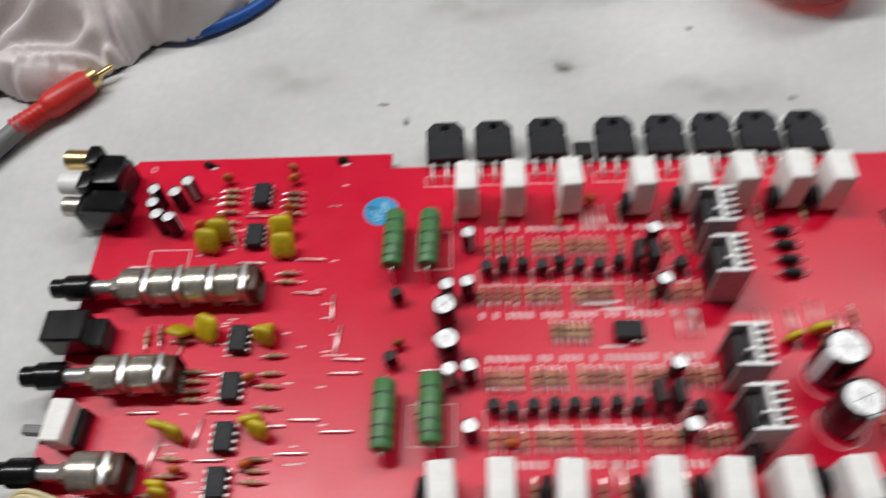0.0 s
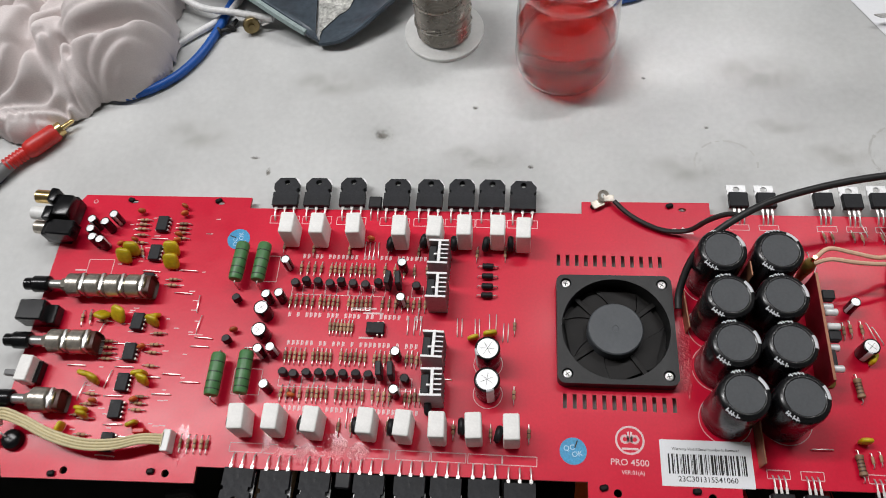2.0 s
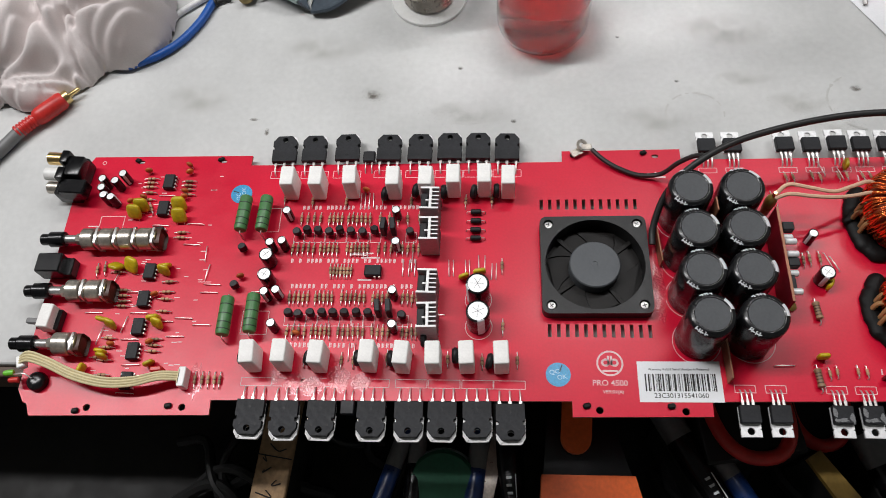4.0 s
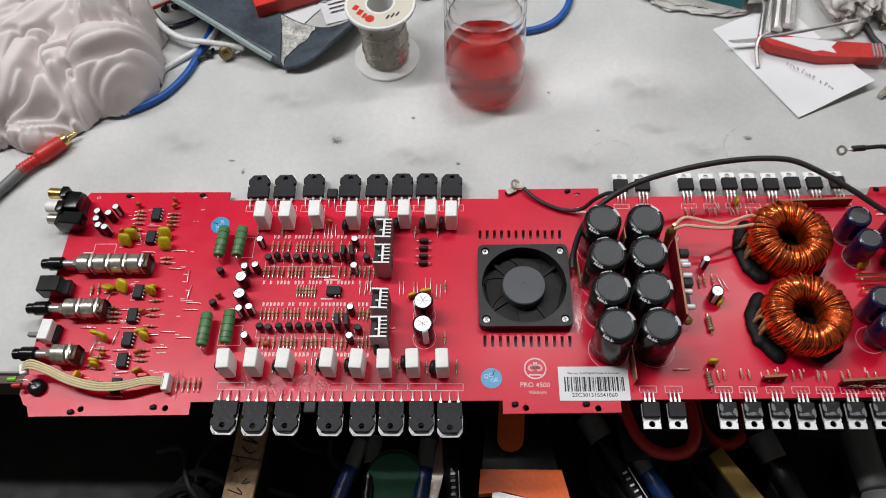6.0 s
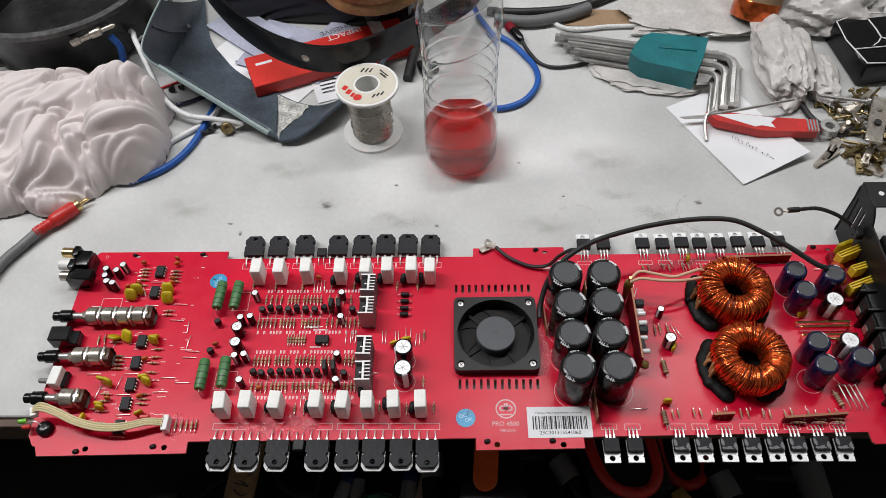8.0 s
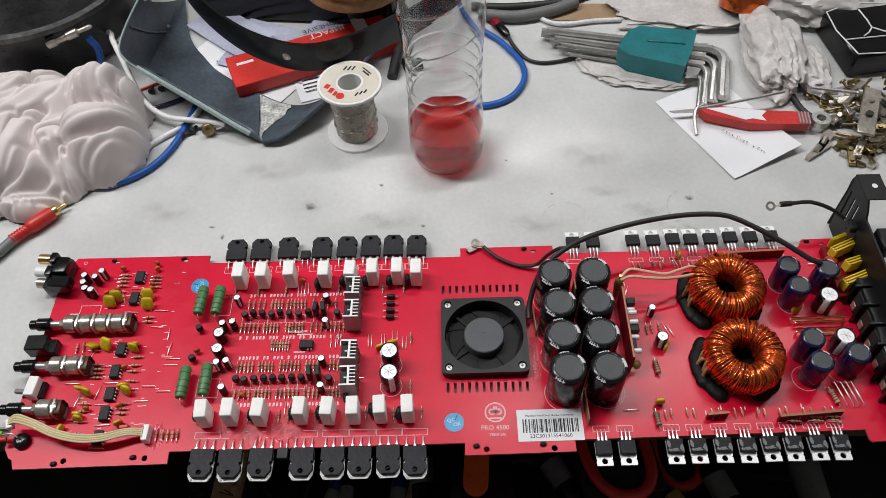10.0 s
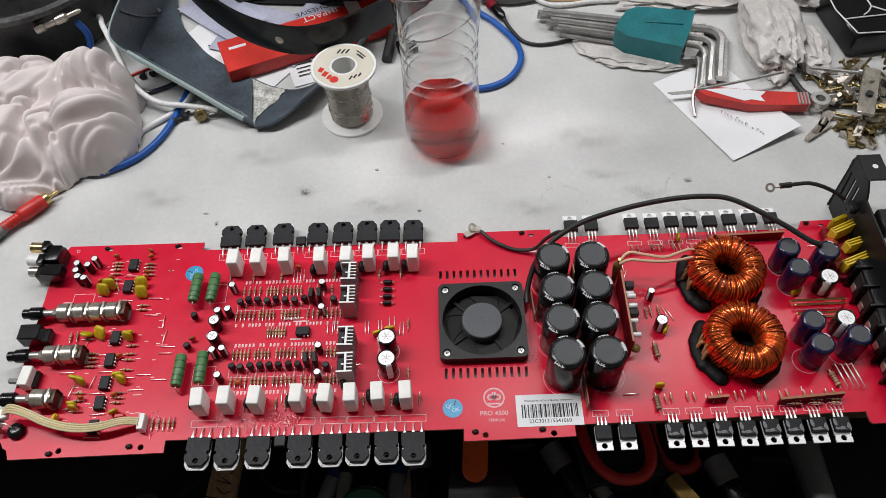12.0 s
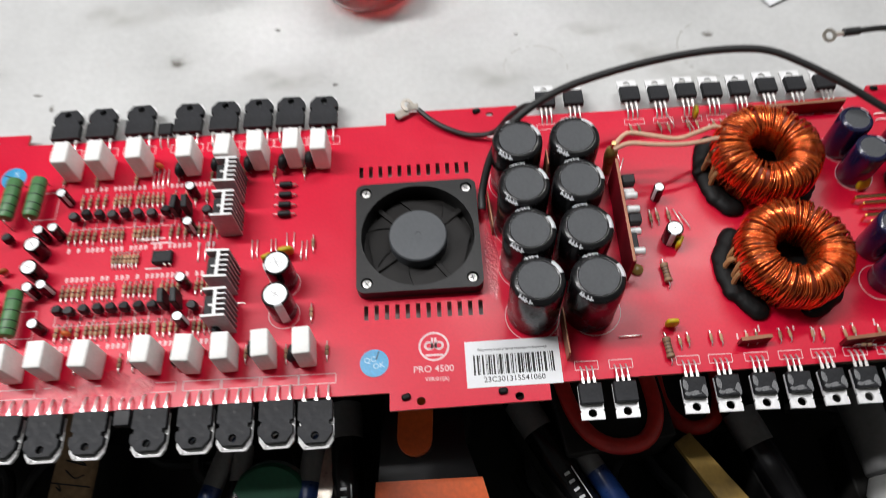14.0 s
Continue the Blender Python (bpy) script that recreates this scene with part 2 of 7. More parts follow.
    def bar(self, x0, y0, x1, y1, w, z=0.05, mat=0):
        """A flat printed stroke."""
        d = Vector((x1 - x0, y1 - y0)).normalized()
        n = Vector((-d.y, d.x)) * w / 2
        return self.quad([(x0 + n.x, y0 + n.y, z), (x0 - n.x, y0 - n.y, z), (x1 - n.x, y1 - n.y, z), (x1 + n.x, y1 + n.y, z)], mat)

    def frame2d(self, x0, y0, x1, y1, w=0.35, z=0.05, mat=0):
        for a in ((x0, y0, x1, y0), (x1, y0, x1, y1), (x1, y1, x0, y1), (x0, y1, x0, y0)):
            self.bar(*a, w, z, mat)
        return self

    def mesh(self, name="mesh", sharp=38):
        bmesh.ops.remove_doubles(self.bm, verts=self.bm.verts[:], dist=0.0005)
        bmesh.ops.recalc_face_normals(self.bm, faces=self.bm.faces[:])
        for v in self.bm.verts:
            v.co *= 0.001
        me = bpy.data.meshes.new(name)
        self.bm.to_mesh(me)
        self.bm.free()
        for m in self.mats:
            me.materials.append(m)
        me.polygons.foreach_set("use_smooth", [True] * len(me.polygons))
        me.set_sharp_from_angle(angle=radians(sharp))
        return me


def mm(x, y, z, rz=0.0, rx=0.0, ry=0.0):
    return pose(x / 1000, y / 1000, z / 1000, rx, ry, rz)


def part(name, me, parent, m=None, label=""):
    """One mesh object under a thing or under a part, its pose given in the parent's space."""
    ob = new(name, me)
    ob.parent = parent
    ob.matrix_basis = m or Matrix()
    return tagged(ob, label=label) if label else ob


def thing(name, label, category, m=None, me=None, group="", kind=""):
    ob = new(name, me)
    ob.matrix_basis = m or Matrix()
    return tagged(ob, label, category, group, kind)


def lettering(text, size, mat, extrude=0.05):
    """A mesh of built-in-font letters, size in millimetres, centred on the origin."""
    cu = bpy.data.curves.new("letters", "FONT")
    cu.body, cu.size, cu.align_x, cu.align_y, cu.extrude = text, size / 1000, "CENTER", "CENTER", extrude / 1000
    cu.resolution_u, cu.offset = 3, 0.00002
    tmp = bpy.data.objects.new("letters", cu)
    scene.collection.objects.link(tmp)
    bpy.context.view_layer.update()
    me = bpy.data.meshes.new_from_object(tmp)
    bpy.data.objects.remove(tmp)
    me.materials.clear()
    me.materials.append(mat)
    return me


def plate(b, outline, holes, z0, z1, mat=0):
    """A flat piece with round openings right through it, added to the builder b."""
    bm = bmesh.new()
    edges = []
    for pts in (outline, *[[(x + r * math.cos(2 * math.pi * k / 14), y + r * math.sin(2 * math.pi * k / 14)) for k in range(14)] for x, y, r in holes]):
        vs = [bm.verts.new((x, y, z1)) for x, y in pts]
        edges += [bm.edges.new((vs[i], vs[(i + 1) % len(vs)])) for i in range(len(vs))]
    bmesh.ops.triangle_fill(bm, use_beauty=True, use_dissolve=False, edges=edges)
    ret = bmesh.ops.extrude_face_region(bm, geom=bm.faces[:])
    for v in (g for g in ret["geom"] if isinstance(g, bmesh.types.BMVert)):
        v.co.z = z0
    return b._join(bm, Matrix(), mat)


rnd = random.Random(7)
TABLE = -6.0  # bench top below the board's upper face, millimetres

# ---- the room and the bench ----
def slab(name, c, s, mat, label, category="", bev=0.0):
    return thing(name, label, category or name.split("_")[0], mm(*c), Build(mat).box((0, 0, 0), s, bev).mesh(name), kind="structure")


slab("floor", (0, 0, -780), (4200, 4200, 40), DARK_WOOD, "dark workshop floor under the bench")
slab("ceiling", (0, 0, 2200), (4200, 4200, 40), WALL, "plain painted workshop ceiling")
slab("wall_north", (0, 2080, 710), (4200, 40, 2940), WALL, "plain painted workshop wall")
slab("wall_south", (0, -2080, 710), (4200, 40, 2940), WALL, "plain painted workshop wall")
slab("wall_east", (2080, 0, 710), (40, 4120, 2940), WALL, "plain painted workshop wall")
slab("wall_west", (-2080, 0, 710), (40, 4120, 2940), WALL, "plain painted workshop wall")

FRONT = -37.0
bench = thing("workbench", "white laminate workbench top with grey smudges", "workbench", mm(0, 0, TABLE))
part("bench_top", Build(LAMINATE).box((0, 500 + FRONT / 2 + 0.0, -9), (1500, 1000 - FRONT, 18), 1.0).mesh(), bench)
part("bench_edge", Build(BENCH_EDGE).box((0, FRONT - 3.5, -14), (1500, 6, 22), 0.6).mesh(), bench, label="dark brown wooden front edge strip")
for sx in (-700, 700):
    for sy in (20, 950):
        part("bench_leg", Build(BENCH_EDGE).box((sx, sy, -386), (60, 60, 736), 2).mesh(), bench)

# dirt marks lying on the laminate, thin films that fade out at their edges
def film_of_dirt(name, colour, strength, scale):
    m = bpy.data.materials.new(name)
    m.use_nodes = True
    nt = m.node_tree
    b = nt.nodes["Principled BSDF"]
    b.inputs["Base Color"].default_value, b.inputs["Roughness"].default_value = (*colour, 1), 0.7
    co = nt.nodes.new("ShaderNodeTexCoord")
    cen = nt.nodes.new("ShaderNodeVectorMath")
    cen.operation = "SUBTRACT"
    cen.inputs[1].default_value = (0.5, 0.5, 0.0)
    flat = nt.nodes.new("ShaderNodeVectorMath")
    flat.operation = "MULTIPLY"
    flat.inputs[1].default_value = (1, 1, 0)
    size = nt.nodes.new("ShaderNodeVectorMath")
    size.operation = "LENGTH"
    fade = nt.nodes.new("ShaderNodeMapRange")
    fade.interpolation_type = "SMOOTHSTEP"
    fade.inputs["From Min"].default_value, fade.inputs["From Max"].default_value = 0.08, 0.46
    fade.inputs["To Min"].default_value, fade.inputs["To Max"].default_value = strength, 0.0
    nt.links.new(co.outputs["Generated"], cen.inputs[0]), nt.links.new(cen.outputs[0], flat.inputs[0])
    nt.links.new(flat.outputs[0], size.inputs[0]), nt.links.new(size.outputs["Value"], fade.inputs["Value"])
    n = nt.nodes.new("ShaderNodeTexNoise")
    n.inputs["Scale"].default_value, n.inputs["Detail"].default_value = scale, 6.0
    nt.links.new(co.outputs["Object"], n.inputs["Vector"])
    spread = nt.nodes.new("ShaderNodeMapRange")
    spread.inputs["From Min"].default_value, spread.inputs["From Max"].default_value = 0.35, 0.62
    nt.links.new(n.outputs["Fac"], spread.inputs["Value"])
    mul = nt.nodes.new("ShaderNodeMath")
    mul.operation = "MULTIPLY"
    nt.links.new(fade.outputs["Result"], mul.inputs[0]), nt.links.new(spread.outputs["Result"], mul.inputs[1])
    nt.links.new(mul.outputs[0], b.inputs["Alpha"])
    return m


def smudge(name, x, y, pts, mat, z=0.15):
    return thing(name, "grey-brown dirt smudge on the white bench top", "stain", mm(x, y, TABLE + z), Build(mat).prism(pts, 0, 0.05).mesh(), kind="structure")


SMUDGE = film_of_dirt("bench_dirt", (0.24, 0.22, 0.19), 0.6, 160)
SMUDGE2 = film_of_dirt("bench_dirt_pale", (0.40, 0.38, 0.33), 0.12, 60)
RING_DIRT = material("dried_ring", (0.50, 0.50, 0.48), 0.7, grain=(500, 0.1))


def blob(rx, ry, n=22, wob=0.35):
    return [(rx * (1 + rnd.uniform(-wob, wob)) * math.cos(2 * math.pi * i / n), ry * (1 + rnd.uniform(-wob, wob)) * math.sin(2 * math.pi * i / n)) for i in range(n)]


def ring_stain(x, y, r, a0, a1, w):
    b = Build(RING_DIRT)
    n = 26
    for i in range(n):
        if rnd.random() < 0.25:
            continue
        p, q = (radians(a0 + (a1 - a0) * k / n) for k in (i, i + 1))
        b.bar(x + r * math.cos(p), y + r * 0.9 * math.sin(p), x + r * math.cos(q), y + r * 0.9 * math.sin(q), w * rnd.uniform(0.5, 1.2), 0)
    return thing("ring_stain", "faint grey ring stain on the white bench top", "stain", mm(0, 0, TABLE + 0.2), b.mesh(), kind="structure")


for x, y, a, b_, m_, z_ in ((-122.7, 150.6, 5.5, 4.6, SMUDGE, 0.15), (-121, 152, 14, 9, SMUDGE2, 0.08), (75, 158, 2.2, 1.4, SMUDGE, 0.15), (-200, 132, 4, 1.4, SMUDGE, 0.15), (185, 150, 4.5, 3, SMUDGE, 0.15),
                           (118, 160, 22, 8, SMUDGE2, 0.1), (-190, 122, 2, 3.5, SMUDGE, 0.15), (40, 196, 2, 1.4, SMUDGE, 0.15), (-65, 172, 2.4, 2, SMUDGE, 0.15), (150, 140, 26, 12, SMUDGE2, 0.11), (-30, 128, 2.6, 2, SMUDGE, 0.15),
                           (165, 122, 24, 14, SMUDGE2, 0.12), (60, 128, 26, 12, SMUDGE2, 0.13), (-240, 150, 30, 16, SMUDGE2, 0.1), (-60, 135, 34, 14, SMUDGE2, 0.09), (110, 200, 40, 18, SMUDGE2, 0.08), (-160, 190, 36, 14, SMUDGE2, 0.1)):
    smudge("dirt_smudge", x, y, blob(a, b_, 26, 0.15), m_, z_)
ring_stain(84, 132, 18, -10, 190, 1.4)
ring_stain(190, 140, 24, 120, 260, 1.6)

# ---- the circuit board ----
board = thing("amplifier_board", "long red amplifier circuit board crowded with soldered electronic parts", "circuit board")
OUT = [(-297.5, 99.5), (-194.3, 99.5), (-194.3, 92.3), (-0.8, 92.8), (-0.8, 100.6), (70, 101.3), (70, 93.8), (255, 94.6), (259, 101.5), (300, 102),
       (300, -58), (260, -59.5), (258.5, -58), (258, -51.2), (71, -54.6), (71, -62.4), (-0.6, -63.8), (-0.6, -55.5), (-194.2, -57.8), (-194, -66),
       (-294.7, -68), (-297.5, -61.5), (-300, -60.5), (-304.6, -53.5), (-304.6, 92.5), (-300.5, 93), (-299.5, 96)]


def pcb():
    bm = bmesh.new()
    def loop(pts):
        vs = [bm.verts.new((x, y, 0)) for x, y in pts]
        return [bm.edges.new((vs[i], vs[(i + 1) % len(vs)])) for i in range(len(vs))]
    edges = loop(OUT)
    for x, y, r in ((-266, 97, 0.0), (-212.5, 97, 0), (-262.8, -63, 2.0), (-209.5, -62, 2.0), (13.4, -60, 2.0), (57.2, -60, 2.0), (55, 98, 0), (273, 98.5, 0)):
        if r == 0:
            pts = [(x + 2.2 * math.cos(a * math.pi / 5), y - 1.6 + 1.3 * math.sin(a * math.pi / 5)) for a in range(10)]
        else:
            pts = [(x + r * math.cos(a * math.pi / 6), y + r * math.sin(a * math.pi / 6)) for a in range(12)]
        edges += loop(pts)
    edges += loop([(14.6 + 28.2 * math.cos(2 * math.pi * k / 40), 21.2 + 28.2 * math.sin(2 * math.pi * k / 40)) for k in range(40)])
    for i in range(12):
        x = -14 + i * 54.6 / 11
        edges += loop([(x - 1, 59.6), (x + 1, 59.6), (x + 1, 66.4), (x - 1, 66.4)])
        x = -11.2 + i * 54 / 11
        edges += loop([(x - 1, -20), (x + 1, -20), (x + 1, -12.5), (x - 1, -12.5)])
    bmesh.ops.triangle_fill(bm, use_beauty=True, use_dissolve=False, edges=edges)
    ret = bmesh.ops.extrude_face_region(bm, geom=bm.faces[:])
    for v in (g for g in ret["geom"] if isinstance(g, bmesh.types.BMVert)):
        v.co.z -= 1.6
    b = Build(RED_PCB, RED_EDGE)
    b.bm.free()
    b.bm = bm
    bm.normal_update()
    for f in bm.faces:
        f.material_index = 1 if abs(f.normal.z) < 0.5 else 0
    return b.mesh("pcb", 30)


part("pcb", pcb(), board, label="glossy red printed circuit panel with notched edges")
# soldered lead ends under the board carry it on the bench
b = Build(TIN)
for i in range(220):
    x, y = rnd.uniform(-290, 285), rnd.uniform(-30, 85)
    if -20 < x < 52 and -25 < y < 70:
        continue
    b.lathe([(0.4, -4.35), (0.5, -3.2), (1.3, -1.6)], 6, Matrix.Translation((x, y, 0)))
tagged(part("solder_joints", b.mesh(), board), kind="stuff")


def comp(name, pieces, x, y, z=0.0, rz=0.0, label="", rx=0.0, ry=0.0):
    """A part of the board; pieces: (name, mesh, label) with the main mesh first, the rest becoming its own pieces."""
    first = part(name, pieces[0][1], board, mm(x, y, z, rz, rx, ry), label)
    for n, me, lab in pieces[1:]:
        part(n, me, first, label=lab)
    return first


# -- power transistors, lying over the board's edge (body along +y) --
def to3p():
    w, bite = 7.45, 1.3
    outline = [(-w, 0), (w, 0), (w, 8.6), (w - bite, 9.0), (w - bite, 10.8), (w, 11.2), (w, 14.6), (w - 3.0, 18.4), (-w + 3.0, 18.4), (-w, 14.6), (-w, 11.2), (-w + bite, 10.8), (-w + bite, 9.0), (-w, 8.6)]
    body = plate(Build(GREY_EPOXY), outline, [(0, 15.4, 1.8)], 1.3, 4.9)
    pits = Build(BLACK_EPOXY)
    for x, y in ((0, 4), (-4.3, 13), (4.3, 13)):
        pits.lathe([(0.75, 4.88), (0.75, 4.96), (0, 4.96)], 8, Matrix.Translation((x, y, 0)))
    t = w - 0.15
    tab = plate(Build(ALU), [(-t, 1), (t, 1), (t, 16.8), (t - 1.3, 19.4), (t - 2.2, 20.2), (-t + 2.2, 20.2), (-t + 1.3, 19.4), (-t, 16.8)], [(0, 15.4, 1.8)], 0.0, 1.2)
    paste = Build(PASTE)
    for k in (-1, 1):
        paste.prism([(k * (w + 0.1), 14.4), (k * (w + 0.15), 17.2), (k * (w - 2.0), 20.4), (k * (w - 3.1), 19.2)][:: k], 0.6, 2.0)
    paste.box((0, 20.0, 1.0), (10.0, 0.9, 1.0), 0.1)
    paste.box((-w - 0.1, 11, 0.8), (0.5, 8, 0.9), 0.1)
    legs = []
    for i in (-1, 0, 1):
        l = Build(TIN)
        l.box((i * 5.45, -0.9, 2.4), (1.8, 2.4, 0.6), 0.15)
        l.tube([(i * 5.45, -1.8, 2.4), (i * 5.45, -4.5, 2.2), (i * 5.3, -7.5, 1.0), (i * 5.3, -8.2, -1.0)], 0.5, 6, smooth=3)
        legs.append(("leg", l.mesh(), ""))
    return [("body", body.mesh(sharp=30), ""), ("tab", tab.mesh(sharp=30), "bare metal heat tab"), ("moulding_mark", pits.mesh(), ""), ("paste", paste.mesh(), "white thermal paste smear"), *legs]


T3 = to3p()
for x in (-172.5, -153.8, -132.8, -107, -87.8, -69.4, -52, -34.2):
    comp("power_transistor", T3[:3] + T3[4:], x, 92.6 + rnd.uniform(-0.6, 0.9), 0, rnd.uniform(-2, 2), "black power transistor with three tinned legs over the board's far edge")
for x in (-170.3, -152, -132, -105.5, -85.8, -68.2, -50.2, -33):
    comp("power_transistor", T3, x, -58.2 + rnd.uniform(-0.5, 0.6), 0, 180 + rnd.uniform(-2, 2), "black power transistor smeared with white thermal paste")
TH = [("body", Build(BLACK_EPOXY).box((0, 4, 2.2), (7.4, 7.4, 3.6), 0.5).mesh(), ""), *[("leg", Build(TIN).tube([(dx, 0, 2.5), (dx, -4, 2.2), (dx, -7, -1)], 0.4, 6).mesh(), "") for dx in (-2, 2)]]
comp("thermal_sensor", TH, -119.2, 92, 0, 0)
comp("thermal_sensor", TH, -118.5, -57.5, 0, 180)


SMEAR = material("rubbed_paste", (0.20, 0.205, 0.21), 0.6, grain=(1500, 0.5))


def to220():
    body = Build(GREY_EPOXY).box((0, 4.6, 2.9), (10.2, 9.2, 3.4), 0.35).mesh()
    tab = plate(Build(ALU), [(-5.2, 0.3), (5.2, 0.3), (5.2, 11), (4.6, 11.6), (5.2, 12.2), (5.2, 15.6), (-5.2, 15.6), (-5.2, 12.2), (-4.6, 11.6), (-5.2, 11)], [(0, 12.7, 1.9)], 0.0, 1.2)
    legs = []
    for i in (-1, 0, 1):
        l = Build(TIN)
        l.box((i * 2.54, -1.6, 2.2), (1.4, 3.4, 0.5), 0.1)
        l.tube([(i * 2.54, -3.2, 2.2), (i * 2.54, -6.5, 1.9), (i * 2.54, -8.6, 0.6), (i * 2.54, -9.2, -1)], 0.45, 6, smooth=3)
        legs.append(("leg", l.mesh(), ""))
    smear = Build(SMEAR)
    for x, y, a, c in ((-4.0, 6.6, 1.3, 2.2), (4.1, 3.4, 1.1, 2.4), (0.6, 7.6, 2.6, 0.9), (3.6, 7.8, 1.4, 0.8)):
        smear.prism(blob(a, c, 11, 0.45), 4.6, 4.64, m=Matrix.Translation((x, y, 0)))
    return [("body", body, ""), ("tab", tab.mesh(sharp=30), "bare metal tab with a screw hole"), ("paste", smear.mesh(), ""), *legs]


T2 = to220()
for x in (85.3, 100.5, 131, 146.3, 161.2, 174.8, 189.6, 204.6, 219.8, 235.6):
    comp("transistor", T2[:2] + T2[3:], x, 97.2 + 0.006 * (x - 85) + rnd.uniform(-0.5, 0.5), 0, rnd.uniform(-1.5, 1.5), "small black transistor with a bare metal tab over the far edge")
for x in (88, 103.3, 133.6, 148.2, 164.2, 179.4, 194, 208.5, 223.7, 238.2):
    comp("transistor", T2 if x > 110 else T2[:2] + T2[3:], x, -57.2 + 0.008 * (x - 88) + rnd.uniform(-0.4, 0.4), 0, 180 + rnd.uniform(-1.5, 1.5), "small black transistor with a bare metal tab over the near edge")


# -- white cement resistors, standing --
def cement():
    body = Build(CERAMIC).box((0, 0, 10.3), (8.0, 12.8, 18.8), 0.9, segments=3)
    legs = [("leg", Build(TIN).tube([(0, s * 3.5, 1.5), (0, s * 3.5, -1)], 0.45, 6).mesh(), "") for s in (-1, 1)]
    return [("body", body.mesh(), ""), *legs]


CE = cement()
BLACKDISC = [("body", Build(BLACK_EPOXY).lathe([(0, -1.8), (3.6, -1.6), (4.4, -0.6), (4.4, 0.6), (3.6, 1.6), (0, 1.8)], 18, pose(0, 0, 5.4, 90, 0, 0)).mesh(), ""),
             *[("leg", Build(TIN).tube([(dx, 0, 2), (dx, 0, -1)], 0.35, 6).mesh(), "") for dx in (-2, 2)]]
for x in (-164.2, -147.2, -127, -101.3, -82, -65.8, -47.6, -33.6):
    comp("cement_resistor", CE, x, 73.0 + rnd.uniform(-0.7, 0.7), 0, rnd.uniform(-3, 3), "white cement resistor standing on end")
for x in (-172.2, -155, -135.2, -108.2, -90, -73.4, -55.8, -37.6):
    comp("cement_resistor", CE, x, -35.6 + 0.01 * (x + 100) + rnd.uniform(-0.6, 0.6), 0, rnd.uniform(-4, 4), "white cement resistor standing on end")
for x, y in ((-107, 68), (-88.5, 70), (-71.8, 69), (-54, 69), (-40.5, 69.5), (-178.5, -35), (-142, -35), (-115, -35), (-97, -35), (-79.5, -24), (-62.2, -33), (-43.8, -36)):
    comp("disc_capacitor", BLACKDISC, x, y, 0, 85 + rnd.uniform(-10, 10), "round black disc part leaning beside a white resistor")


# -- green wirewound resistors --
def green():
    b = Build(GREEN).lathe([(2.4, -11.6), (3.4, -11.2), (3.8, -10), (3.8, 10), (3.4, 11.2), (2.4, 11.6)], 20, pose(0, 0, 8.5, 90, 0, 0))
    bands = [("band", Build(GREEN_DARK).lathe([(3.84, d), (3.86, d + 0.35), (3.84, d + 0.7)], 20, pose(0, 0, 8.5, 90, 0, 0), close=False).mesh(), "") for d in (-6.5, -1, 4, 8)]
    legs = [("leg", Build(TIN).tube([(0, s * 11, 8.5), (0, s * 13, 8.0), (0, s * 13.2, 4), (0, s * 13.2, -1)], 0.4, 6).mesh(), "") for s in (-1, 1)]
    return [("body", b.mesh(), ""), *bands, *legs]


GR = green()
for x, y, a in ((-190.6, 53, -2), (-178, 53, -2), (-191, -12.4, 0), (-176.2, -10.6, 1)):
    comp("power_resistor", GR, x, y, 0, a, "green enamelled power resistor with thin dark bands")


# -- electrolytic capacitors --
def can(r, h, sleeve, top, stripe=True, cross=True, crimp=True):
    b = Build(sleeve)
    lip = r * 0.21 if r > 7 else r * 0.14
    b.lathe([(r * 0.97, 0.3), (r, 0.9), (r, h - lip * 1.1), (r - lip * 0.13, h - lip * 0.55), (r - lip * 0.45, h - lip * 0.16), (r - lip, h), (r - lip * 1.15, h), (r - lip * 1.3, h - 0.25)], 28, close=False)
    out = [("sleeve", b.mesh(sharp=60), "")]
    t = Build(top, STEEL).lathe([(r - lip * 1.25, h - 0.25), (0, h - 0.2)], 28, close=False)
    out.append(("top", t.mesh(), ""))
    if cross:
        c = Build(GREY_CABLE)
        for a in (0, 60, 120) if r > 5 else (0, 90):
            c.box((0, 0, h - 0.16), (r * 1.1, 0.22, 0.06), rot=Matrix.Rotation(radians(a + 20), 4, "Z"))
        out.append(("vent_cross", c.mesh(), ""))
    if stripe:
        s = Build(CAP_WHITE)
        a0, n = radians(25), 5
        prof = [(r + 0.03, 1.2), (r + 0.03, h - lip * 1.1), (r - lip * 0.11, h - lip * 0.53), (r - lip * 0.43, h - lip * 0.12), (r - lip, h + 0.04)]
        for i in range(n):
            p, q = (a0 + radians(36) * k / n for k in (i, i + 1))
            for (r0, z0), (r1, z1) in zip(prof, prof[1:]):
                s.quad([(r0 * math.cos(p), r0 * math.sin(p), z0), (r0 * math.cos(q), r0 * math.sin(q), z0), (r1 * math.cos(q), r1 * math.sin(q), z1), (r1 * math.cos(p), r1 * math.sin(p), z1)])
        out.append(("polarity_stripe", s.mesh(), "white printed stripe"))
    return out


